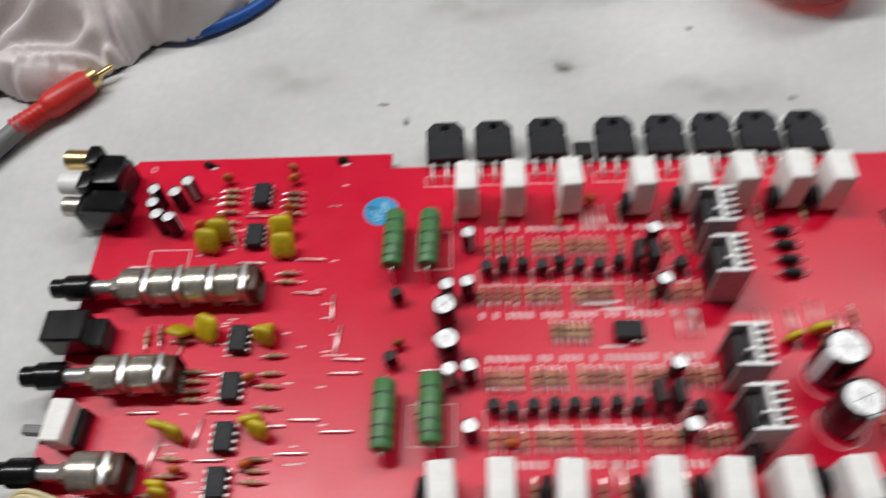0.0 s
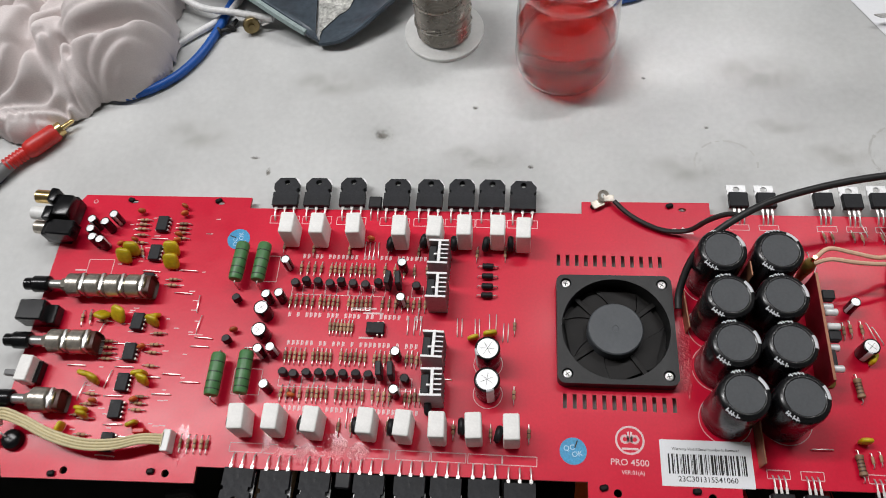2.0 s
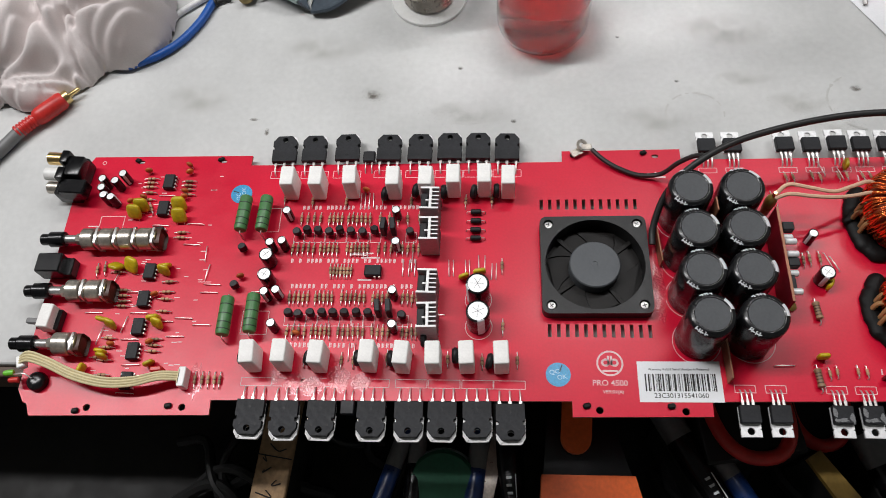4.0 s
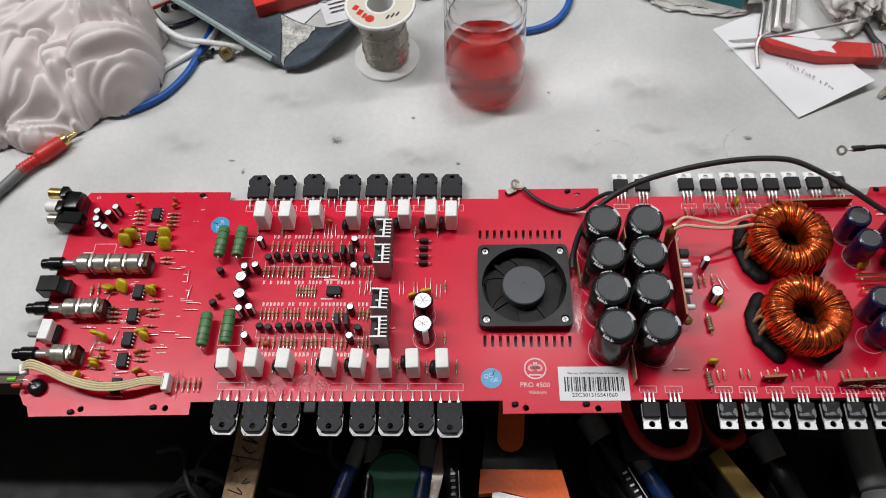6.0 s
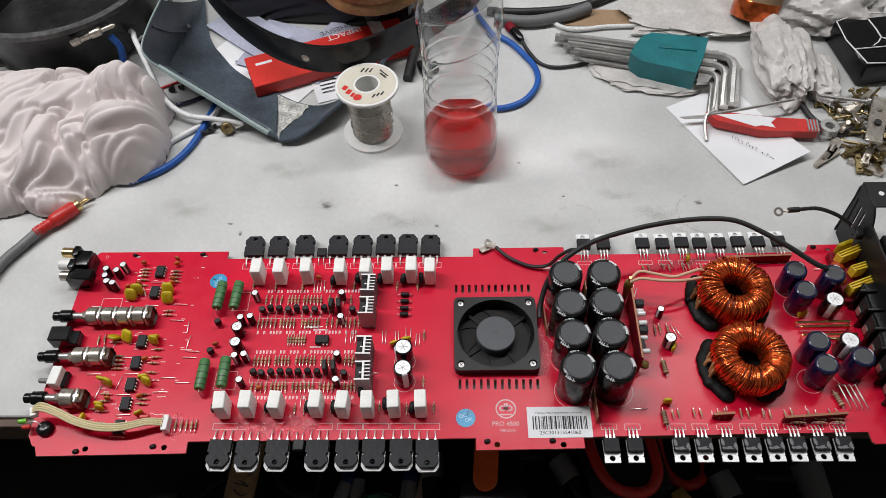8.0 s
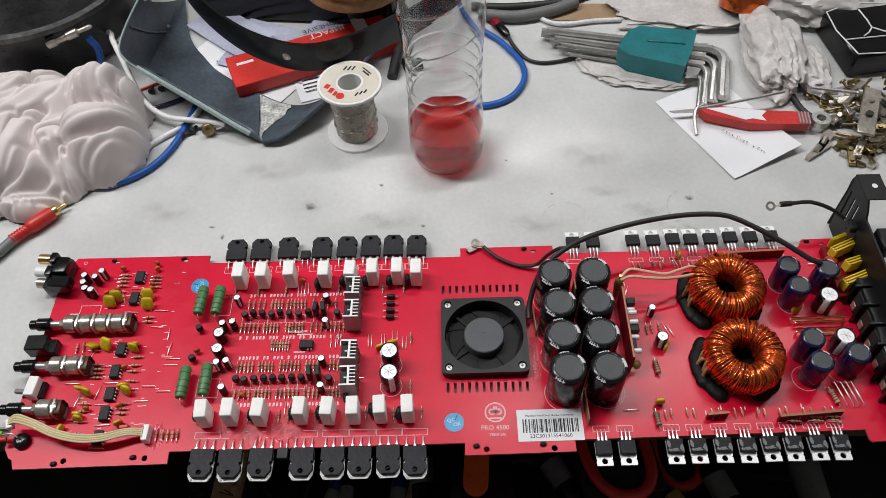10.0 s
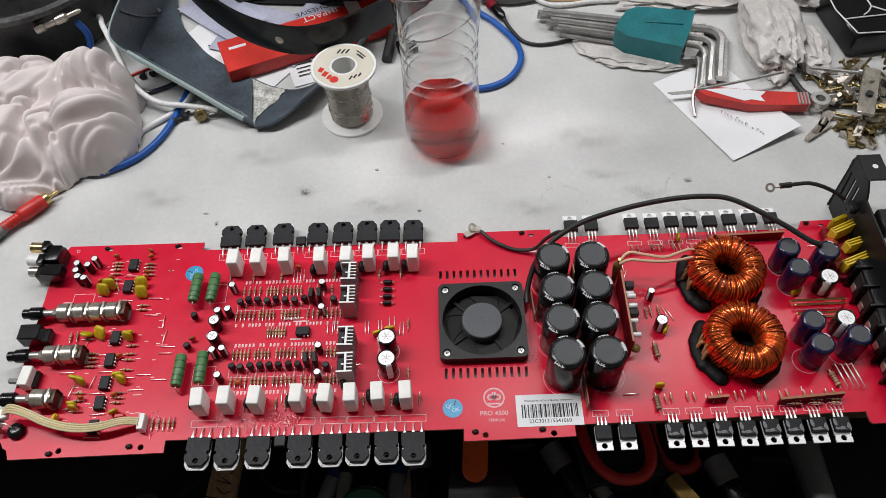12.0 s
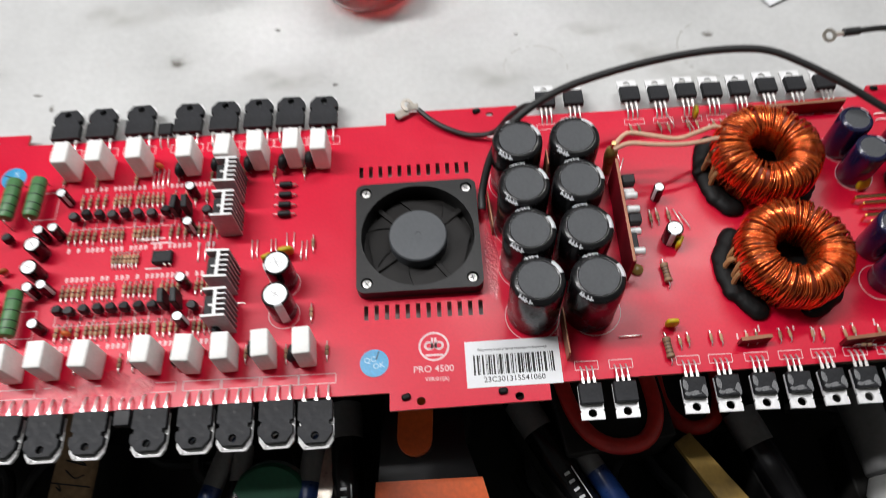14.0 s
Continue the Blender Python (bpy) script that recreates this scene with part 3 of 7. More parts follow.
C5 = can(2.6, 11, CAP_SLEEVE, ALU, cross=False)
C8 = can(4.1, 12, CAP_SLEEVE, ALU)
C13 = can(6.4, 20, CAP_SLEEVE, ALU)
C22 = can(12.0, 36, CAP_SLEEVE, CAP_TOP, cross=False)
C16 = can(8.0, 25, BLUE_SLEEVE, CAP_TOP, cross=False)
C12 = can(6.6, 18, CAP_SLEEVE, ALU)
for x, y in ((-282.8, 77.1), (-270.5, 80.6), (-274.4, 75.6), (-274.6, 64), (-282, 70.8), (-279.5, 65.5), (-164, 54), (-171.5, 33), (-164.5, 34), (-170.5, 2), (-164, 3), (-164, -17), (-99, 54), (-98, 33.5),
             (-98, 3), (-97, -17), (134, 38)):
    comp("small_capacitor", C5, x, y, 0, rnd.uniform(0, 360), "small black electrolytic capacitor with a silver top")
for x, y in ((-172.2, 24.5), (-171.3, 12), (137, 14)):
    comp("capacitor", C8, x, y, 0, rnd.uniform(0, 360), "black electrolytic capacitor with a scored silver top")
for x, y in ((-50.4, 3), (-50, -13)):
    comp("capacitor", C13, x, y, 0, rnd.uniform(0, 360), "black electrolytic capacitor with a scored silver top")
for x, y, a in ((64.5, 53.2, -15), (91.6, 53.4, 5), (65.4, 28.4, -15), (90.7, 29.2, -28), (65.6, 4.2, -25), (91.0, 4.6, -35), (66.8, -20.4, -10), (92.6, -20.6, -28)):
    c = comp("large_capacitor", C22, x, y, 0, a, "large glossy black capacitor with a flat dark grey top")
    # worn white print round the shoulder, enlarged to paint in its bright highlights
    s = Build(CAP_WHITE)
    for k in range(4):
        for start in (86, 218):
            p = radians(start - a + k * 9 + rnd.uniform(-2, 2))
            turn = Matrix.Rotation(p, 4, "Z") @ Matrix.Rotation(radians(38), 4, "Y")
            s.box((11.15 * math.cos(p), 11.15 * math.sin(p), 35.3), (2.0, 0.6, 0.14), rot=turn)
            s.box((11.35 * math.cos(p + 0.06), 11.35 * math.sin(p + 0.06), 35.1), (0.6, rnd.uniform(1.0, 1.6), 0.14), rot=turn)
    part("print_and_highlight", s.mesh(), c)
for x, y, a in ((231.8, 62.2, 0), (234.4, 45.0, 0), (258, 58.5, 20), (232, 3.6, 0), (232.6, -13.6, 10), (258.2, -8.3, -10)):
    comp("blue_capacitor", C16, x, y, 0, a, "dark navy sleeved electrolytic capacitor with a grey top")
for x, y in ((256, 41), (257, 8)):
    comp("capacitor", C12, x, y, 0, 200, "black electrolytic capacitor with a scored silver top")


# -- small transistors, drivers and heat sinks --
def to92():
    b = Build(BLACK_EPOXY).lathe([(2.1, 2.2), (2.4, 2.6), (2.4, 6.8), (2.0, 7.3)], 12)
    for v in b.bm.verts:
        v.co.y = max(v.co.y, -1.4)
    return [("body", b.mesh(), ""), *[("leg", Build(TIN).tube([(dx, 0, 2.4), (dx, 0, -1)], 0.25, 5).mesh(), "") for dx in (-1.27, 0, 1.27)]]


T92 = to92()
for i, x in enumerate((-158.4, -152.4, -145.7, -139, -132.7, -126.1, -119.2, -112.3, -91.3)):
    comp("small_transistor", T92, x + 0.6, 43, 0, rnd.uniform(-12, 12), "small black plastic transistor", rx=rnd.uniform(-8, 8))
for i, x in enumerate((-157, -151.3, -144.6, -138, -131.7, -125.4, -118.5, -112, -93)):
    comp("small_transistor", T92, x + 0.6, -9.2, 0, rnd.uniform(-12, 12), "small black plastic transistor", rx=rnd.uniform(-8, 8))
for x, y in ((-189, 32), (-190, 8)):
    comp("small_transistor", T92, x, y, 0, 30, "small black plastic transistor")
TO126 = [("body", Build(BLACK_EPOXY).box((0, 0, 8), (3.0, 7.6, 10.5), 0.4).mesh(), ""), *[("leg", Build(TIN).tube([(0, d, 3), (0, d, -1)], 0.35, 5).mesh(), "") for d in (-2.3, 0, 2.3)]]
for x, y in ((-105.8, 44), (-100.3, 44), (-105.5, -7), (-99.5, -7)):
    comp("driver_transistor", TO126, x, y, 0, rnd.uniform(-8, 8), "upright black driver transistor")


def heatsink():
    """An extruded sink: a spine with fins, two long end walls round a clamped transistor, bright where it was sawn off."""
    def blade(name, x, y, w, d):
        return (name, Build(SINK, SINK_CUT).box((x, y, 10.5), (w, d, 20.6), 0.08).box((x, y, 20.9), (w - 0.1, d - 0.1, 0.3), mat=1).mesh(), "")
    out = [blade("spine", 0.6, 0, 1.6, 12.2)]
    for y in (-6.6, 6.6):
        out.append(blade("end_wall", 0, y, 10.8, 1.2))
    for y in (-3.9, -1.3, 1.3, 3.9):
        out.append(blade("fin", 3.4, y, 4.0, 0.8))
    out.append(("clamp_lip", Build(SINK, SINK_CUT).box((-1.2, -1.6, 10.5), (2.0, 1.0, 20.4), 0.08).box((-1.2, -1.6, 20.8), (1.9, 0.9, 0.3), mat=1).mesh(), ""))
    out.append(("clamped_transistor", Build(BLACK_EPOXY).box((-3.2, 0, 10), (4.0, 9.6, 15), 0.3).mesh(), "black transistor clamped to the fins"))
    return out + [("leg", Build(TIN).tube([(-3.6, d, 3), (-3.6, d, -1)], 0.35, 5).mesh(), "") for d in (-2, 0, 2)]


HS = heatsink()
for x, y in ((-78.6, 56), (-78.4, 36.5), (-78.0, 4), (-77.4, -15.6)):
    comp("heat_sink", HS, x, y, 0, rnd.uniform(-1.5, 1.5), "small finned aluminium heat sink standing upright")

# -- axial parts --
def axial(body, length, r, pitch, bands=(), z=2.2, waist=True):
    prof = [(r * 0.6, -length / 2), (r, -length / 2 + 0.5), (r, -length / 2 + 1.4), (r * 0.82, -length / 2 + 2.0), (r * 0.82, length / 2 - 2.0), (r, length / 2 - 1.4), (r, length / 2 - 0.5), (r * 0.6, length / 2)]
    if not waist:
        prof = [(r * 0.7, -length / 2), (r, -length / 2 + 0.4), (r, length / 2 - 0.4), (r * 0.7, length / 2)]
    m = pose(0, 0, z, 90, 0, 0)
    out = [("body", Build(body).lathe(prof, 10, m).mesh(), "")]
    for d in bands:
        rr = r * (0.86 if waist else 1.02)
        out.append(("band", Build(BAND_BROWN).lathe([(rr, d - 0.3), (rr + 0.02, d), (rr, d + 0.3)], 10, m, close=False).mesh(), ""))
    legs = Build(TIN)
    for s in (-1, 1):
        legs.tube([(0, s * length / 2, z), (0, s * (pitch / 2 - 0.5), z), (0, s * pitch / 2, z - 0.7), (0, s * pitch / 2, -1)], 0.3, 5, smooth=1)
    out.append(("wire", legs.mesh(), ""))
    return out


R1 = axial(BEIGE, 4.8, 0.9, 9.4, (-1.0, 0.0, 1.0))
R2 = axial(BEIGE, 10, 2.0, 15, (-2.4, -0.8, 0.8, 2.6))
D1 = axial(BLACK_EPOXY, 6.2, 1.6, 11, (), waist=False)
D2 = axial(COPPER_DARK, 4, 1.0, 8, (), waist=False)


def rows(xs, y, dy=0.4):
    for x in xs:
        comp("resistor", R1, x, y + rnd.uniform(-dy, dy), -0.6, rnd.uniform(-4, 4), "small beige resistor with dark bands")


def steps(a, b_, n):
    return [a + (b_ - a) * i / (n - 1) for i in range(n)]


rows(steps(-157, -145.5, 4) + steps(-140, -132.5, 4) + steps(-128.5, -115.5, 6) + steps(-109.5, -93, 4) + steps(-86, -83, 2), 53)
rows(steps(-160, -147.5, 5) + steps(-143.5, -133.5, 5) + steps(-127.5, -115.5, 6) + steps(-109, -98, 4) + steps(-95, -85.5, 4), 33)
rows(steps(-158, -147.5, 5) + steps(-143, -133.5, 5) + steps(-128, -115, 6) + steps(-110, -102, 4) + steps(-93, -85, 4), 2)
rows(steps(-157, -147, 4) + steps(-143, -133, 5) + steps(-128, -114, 6) + steps(-109, -100, 4) + steps(-92, -84.5, 4), -18.5)
rows(steps(-136, -124, 7), 18.6)
rows([-168.8, -151.6, -131, -108.8, -91.5, -75, -58.8, -43.2], 66, 1.5)
rows([-145, -124.5, -99.5, -66.4, -47.8, -29], -34, 1.2)
comp("resistor", R1, -37.2, 22, 0, 0)
comp("resistor", R1, -36.8, -15, 0, 0)
for y in (57, 51, 45, 39.6):
    comp("diode", D1, -52.5, y, 0, 90, "black axial diode with wire legs")
for x, y, n, a in ((-256, 82, 0, 90), (-256, 79, 0, 90), (-256, 76, 0, 90), (-255.5, 72, 0, 90), (-255, 67, 0, 90), (-231.5, 80, 0, 90), (-231.5, 77, 0, 90), (-231.5, 74, 0, 90), (-230.5, 70.5, 0, 90),
                   (-276, 19, 0, 5), (-271.5, 20, 0, 5), (-263, 21, 0, 90), (-263, 17.5, 0, 90), (-257, 6, 0, 90), (-256.5, 2.5, 0, 90), (-256, -1, 0, 90), (-256, -4, 0, 90),
                   (-231, 5, 0, 90), (-231, 0.5, 0, 90), (-230.5, -7, 0, 90), (-230.5, 11.5, 0, 90), (-263, -35, 0, 90), (-259, -23.5, 0, 90), (-259, -29, 0, 90), (-258.5, -36.5, 0, 90),
                   (-232, -24, 0, 90), (-232, -27.5, 0, 90), (-232, -31, 0, 90), (-252, 61, 0, 20), (-229.5, 44, 0, 90), (-229.5, 40.5, 0, 90), (-258, -45, 0, 90), (-256, -49, 0, 90),
                   (-204.5, -47, 0, 0), (-200.5, -47, 0, 0), (-197, -47, 0, 0), (-193.5, -47, 0, 0), (-190.5, -47, 0, 0), (-118, -35, 0, 0), (-114, -34, 0, 0),
                   (133, 27, 0, 0), (129.5, 26, 0, 0), (138.5, 27, 0, 0), (-181, -10, 0, 0)):
    comp("resistor", R1, x, y, -0.6, a + rnd.uniform(-4, 4), "small beige resistor with dark bands")
for x, y, a in ((131.5, -4.5, 5), (125.8, -42, 4), (244, -29, 15), (281, -28, 10)):
    comp("large_resistor", R2, x, y, 0, a, "pale beige resistor with brown colour bands")
for x in (248.5, 252.5, 256, 259.5):
    comp("jumper_wire", axial(TIN, 8, 0.5, 18, (), 3.0, False), x, -27, 0, 12)
# small upright-laid parts beside the edge transistors
R0 = axial(BEIGE, 3.6, 0.75, 7.0, (-0.7, 0.7))
for x in (133.6, 148.2, 164.2, 179.4, 194, 208.5, 223.7, 238.2):
    for dx in (-2.2, 2.4):
        comp("resistor", R0, x + dx + rnd.uniform(-0.4, 0.4), -38.6 + rnd.uniform(-0.8, 0.8), -0.6, rnd.uniform(-5, 5), "small beige resistor with dark bands")
for x in (131, 146.3, 161.2, 174.8, 189.6):
    for dx in (-2.4, 2.0):
        comp("resistor", R0, x + dx + rnd.uniform(-0.4, 0.4), 80.6 + rnd.uniform(-0.8, 0.8), -0.6, 8 + rnd.uniform(-5, 5), "small beige resistor with dark bands")
# lone wire links
LINK = [("wire", Build(TIN).tube([(0, -5, -1), (0, -5, 0.8), (0, -4.4, 1.2), (0, 4.4, 1.2), (0, 5, 0.8), (0, 5, -1)], 0.28, 5, smooth=1).mesh(), "")]
for x, y, a in ((-67.5, 21, 0), (-65, 21, 0), (-58, 21, 0), (-55.8, 21, 0), (-50.5, 24, 0), (-47, 24, 0), (-43, 19, 0), (-40.5, 19, 0), (-94, 21, 0), (-90.5, 21, 0), (-89, 24, 0), (-87, 21, 0),
                (-122, 66, 0), (-119.5, 66, 0), (-117, 66, 0), (-114.5, 66, 0), (-209, 18, -8), (-205, 10, 90), (-206, 5, 90), (-176, 5.5, 90), (-120, 29, 90), (-121, -30, 0), (-118, -30, 0),
                (-264, 12, -15), (-271, 1, 90), (-272, -8, 90), (-247, -24, 90), (-244, -3.5, 90), (-229, -13, 90), (-221, -22, 90), (-218, -11, 90), (-250, 5, 90), (-245, -8, 90), (-243, -39, 90),
                (-244, 32, 90), (-244, 70, 90), (-244, 49, 90), (-222, -45.5, 90), (-237, -45, 90), (-243, -55, 90), (-265, -22, -10), (-252, -15, -10), (-207, -15, 90), (-192, -13, 0), (-74, -8, 90), (-212, 30, 0),
                (-222, 50, 90), (-222, 36, 90), (119, 66, 5), (120, 58, -20), (110, -35, 90), (143, 26, 20), (146, 24, 25), (160, 83, 20), (150, 86, 20), (262, 82, 90), (262, 78, 90)):
    comp("jumper_wire", LINK, x, y, 0, a + rnd.uniform(-3, 3), "bare wire link")


# -- chips, film and disc capacitors of the tone section --
def dip():
    b = Build(GREY_EPOXY).box((0, 0, 2.5), (6.4, 9.6, 3.4), 0.35)
    b2 = Build(BLACK_EPOXY).lathe([(0.8, 4.15), (0.8, 4.25), (0, 4.25)], 10, Matrix.Translation((-1.9, 3.4, 0)))
    out = [("body", b.mesh(), ""), ("pin_mark", b2.mesh(), "")]
    for s in (-1, 1):
        for k in range(4):
            y = -3.81 + 2.54 * k
            out.append(("pin", Build(TIN).box((s * 3.5, y, 2.4), (1.0, 1.1, 0.35), 0.08).box((s * 3.9, y, 1.0), (0.3, 1.0, 2.8), 0.08).mesh(), ""))
    return out


DIP = dip()
for x, y in ((-243.5, 79), (-243.5, 60), (-243.5, 42), (-243, 17.5), (-243, 0), (-242.5, -17), (-242.5, -31.5), (-242.5, -48.5)):
    comp("chip", DIP, x, y, 0, rnd.uniform(-2, 2), "black eight-pin chip")
comp("chip", [(n, m, l) for n, m, l in DIP[:2]] + DIP[2:4] + DIP[6:8], -111, 18.2, 0, 90, "black four-pin chip")


def film(w=8.5, t=3.4, h=8):
    """A dipped capacitor: a thin pillow with a rounded crown, standing on two legs."""
    tmp = bmesh.new()
    bmesh.ops.create_uvsphere(tmp, u_segments=16, v_segments=10, radius=1.0)
    sq = lambda v, e: math.copysign(abs(v) ** e, v)  # noqa: E731
    for v in tmp.verts:
        x, y, z = v.co
        v.co = Vector((sq(x, 0.55) * w / 2 * (1 - 0.08 * z), sq(y, 0.7) * t / 2, sq(z, 0.55) * h / 2 + h / 2 + 1.0))
    b = Build(YELLOW)._join(tmp, Matrix(), 0)
    return [("body", b.mesh(sharp=80), ""), *[("leg", Build(TIN).tube([(d, 0, 2), (d, 0, -1)], 0.3, 5).mesh(), "") for d in (-2.2, 2.2)]]


FILM, FILM2, FILM3 = film(7.6, 3.0, 8.6), film(6.2, 2.5, 6.8), film(9.0, 3.6, 10.4)
for x, y, a, f, rx in ((-260.5, 53.5, -8, FILM3, -26), (-256.5, 58.5, 0, FILM3, -20), (-233, 58.5, 2, FILM3, -28), (-231.6, 50.5, 0, FILM3, -30), (-255.6, 17.5, -25, FILM3, -34), (-262.5, 23.5, -20, FILM, 40),
                       (-234.5, 22.2, 12, FILM, 24), (-234.2, 16.0, -18, FILM, -16), (-262.5, -13, -15, FILM, 10), (-258.8, -17.4, -22, FILM, -14), (-233.7, -12, 10, FILM, 6), (-231.8, -17, -22, FILM, -18),
                       (-260.4, -31.8, -8, FILM2, 6), (-259.4, -36, -12, FILM2, -12), (-268.8, -42.5, 74, FILM2, 0), (-231.6, -38, 28, FILM2, 12), (-59, 15, 20, FILM2, 10), (-50, 17.5, 10, FILM, 10), (140, 10, 60, FILM2, 0),
                       (129, -31, 0, FILM2, 0), (163, 87, 85, FILM2, 0), (237, 36, 15, FILM, -24), (283, -17, 10, FILM, -18), (287, -36, 60, FILM2, 10)):
    comp("film_capacitor", f, x, y, 0, a, "mustard-yellow dipped film capacitor", rx=rx)
DISC = [("body", Build(ORANGE).lathe([(0, -1.1), (1.8, -0.9), (2.4, 0), (1.8, 0.9), (0, 1.1)], 12, pose(0, 0, 3.6, 90, 0, 0)).mesh(sharp=80), ""),
        *[("leg", Build(TIN).tube([(d, 0, 1.8), (d, 0, -1)], 0.25, 5).mesh(), "") for d in (-1.2, 1.2)]]
for x, y in ((-258, 87), (-257.5, 68), (-232.5, 91), (-231.5, 86), (-232, 68), (-232, 72), (-237, 3), (-188, 14.5), (-151, -20), (-271, -45), (-234, -26), (-256, -27.5), (-265, 65), (-119, 72)):
    comp("ceramic_disc", DISC, x, y, 0, rnd.uniform(-30, 30), "small orange ceramic disc capacitor")
for x, y in ((-225, -43), (-263, -48)):
    comp("red_film_capacitor", [("body", Build(RED_PLASTIC).box((0, 0, 4.6), (6.5, 2.8, 7), 0.6).mesh(), "")], x, y, 0, 5, "small red film capacitor")


# -- potentiometers, sockets and switch along the short edge --
def pot(gangs, length):
    z = 7.5
    ax = lambda x0, x1, r, mat, seg=24, bev=0.4: Build(mat).cyl((x0, 0, z), (x1, 0, z), r, seg, 0, bev)  # noqa: E731
    x = -length / 2
    out = [("bush", ax(x, x + 9, 2.6, STEEL).mesh(), "")]
    g = (length - 13) / gangs
    x += 12
    out.append(("nut", ax(x - 4, x - 0.2, 3.6, NICKEL, 8).mesh(), ""))
    for i in range(gangs):
        out.append(("gang", ax(x + i * g + 0.2, x + i * g + g * 0.66, 6.5, NICKEL).mesh(), "worn shiny metal shell"))
        out.append(("spacer", ax(x + i * g + g * 0.66, x + i * g + g, 5.0, STEEL).mesh(), ""))
        out.append(("clip_band", Build(TIN).box((x + i * g + g * 0.82, 0, z + 0.6), (g * 0.16, 11.4, 9.6), 1.6, segments=2).mesh(), ""))
        out.append(("seam", ax(x + i * g + g * 0.94, x + i * g + g + 0.3, 5.7, BRASS).mesh(), ""))
        out.append(("solder_tags", Build(TIN).box((x + i * g + g * 0.8, -4.4, 1.4), (g * 0.3, 0.6, 4.2), 0.1).mesh(), ""))
    out.append(("backplate", Build(BAND_BROWN).box((length / 2 - 0.4, 0, z - 1.2), (1.4, 11, 11.5), 2.4, segments=2).mesh(), ""))
    out.append(("shaft", ax(-length / 2 - 9, -length / 2 + 1, 4.7, BLACK_PLASTIC, 20, 0.9).mesh(), "black plastic shaft cover"))
    out.append(("shaft_tip", Build(BLACK_PLASTIC).cyl((-length / 2 - 14, 0, z), (-length / 2 - 8.8, 0, z), 3.5, 16, 0, 0.6).box((-length / 2 - 14, 0, z), (0.6, 0.9, 4.6)).mesh(), ""))
    return out


comp("potentiometer", pot(4, 59), -268, 36.4, 0, 0.5, "shiny four-section rotary potentiometer with a black shaft")
comp("potentiometer", pot(2, 37), -279.5, 2.8, 0, 0.5, "shiny two-section rotary potentiometer with a black shaft")
comp("potentiometer", pot(1, 27), -284, -29.5, 0, 0, "shiny rotary potentiometer with a black shaft")


def phono():
    out = [("housing", Build(BLACK_PLASTIC).box((-6, 0, 5.5), (15, 27, 11), 1.2, segments=2).box((-3, 4, 13), (11, 14, 8), 1.2, segments=2).box((-9.5, 9, 12), (5, 9, 14), 1.0, segments=2).box((-9.5, -2.0, 11), (5, 8.6, 14), 1.0, segments=2)
            .box((-1, -9, 10), (16, 10, 9), 0.8).mesh(), "")]
    for y, z, mat, lab in ((9, 15, GOLD, "gold phono socket barrel"), (-1, 13, WHITE_PLASTIC, "white phono socket barrel"), (-6.5, 6, NICKEL, "metal phono socket barrel")):
        out.append(("barrel", Build(mat).lathe([(3.4, 0), (4.0, 0.4), (4.0, 9), (3.6, 9.4), (2.6, 9.4), (2.6, 3)], 20, pose(-11.5, y, z, 0, -90, 0), close=False).mesh(), lab))
    return out


comp("phono_socket", phono(), -297, 78.5, 0, -4, "stacked black phono socket with gold and white barrels")
comp("modular_jack", [("body", Build(BLACK_PLASTIC).box((0, 0, 7.5), (15, 12, 12), 0.8).mesh(), ""), ("opening", Build(PRINT).box((-7.2, 0, 7.5), (1, 9, 8), 0.2).mesh(), ""),
                     ("tail", Build(BLACK_PLASTIC).box((9, 0, 4), (6, 11, 7), 0.6).mesh(), "")], -300, 18.6, 0, 0, "black square modular jack")
comp("slide_switch", [("shell", Build(CERAMIC).box((1.6, 0, 6.5), (7, 14, 10), 0.5).mesh(), ""), ("base", Build(BLACK_PLASTIC).box((6.2, 0, 2.6), (3, 12, 5), 0.3).mesh(), ""),
                     ("lever", Build(GREY_CABLE).box((-7, -2, 5), (9, 3.2, 3.4), 0.5).mesh(), "")], -296, -13.5, 0, -3, "white slide switch with a grey lever")
tl = comp("indicator_lamp", [("green_lens", Build(LED_GREEN).lathe([(1.7, 0), (1.7, 3.4), (1.3, 5), (0.5, 5.6)], 14, pose(-7, 0, 8, 0, -80, 8)).mesh(), "green indicator lens"),
                      ("red_lens", Build(RED_PLASTIC).lathe([(1.7, 0), (1.7, 3.4), (1.3, 5), (0.5, 5.6)], 14, pose(-4, -3.5, 6.5, 0, -80, 8)).mesh(), "red indicator lens"),
                      ("holder", Build(BLACK_PLASTIC).lathe([(5.4, 0), (5.6, 2.0), (5.0, 4.0), (3.6, 5.0), (2.0, 5.2)], 18, pose(4, -3, 0)).mesh(), ""),
                      ("lead", Build(TIN).tube([(-7, -1, 8), (0, -1, 10), (4, -3, 8)], 0.4, 6).mesh(), ""),
                      ("plug", Build(WHITE_PLASTIC).box((-2, 5, 11), (4.5, 7, 4.5), 0.5, rot=Matrix.Rotation(radians(20), 4, "Z")).mesh(), "white plug")], -297.5, -46.5, 0, 0, "green and red indicator lamps on a black holder")
rib = thing("ribbon_lead", "flat bundle of four cream wires plugged onto the board", "cable")
for k in range(4):
    o = (k - 1.5) * 1.5
    b = Build(CREAM).tube([(-301, -41 + o * 0.8, 12), (-294, -39.5 + o, 15 + 0.4 * k), (-283, -42.5 + o, 14), (-269, -48 + o, 11), (-252, -51.5 + o, 9.5), (-236, -51 + o, 9.5), (-222, -47.5 + o * 0.9, 9.0), (-212, -46.5 + o * 0.9, 6)], 0.78, 8, smooth=5)
    part("wire", b.mesh(), rib)
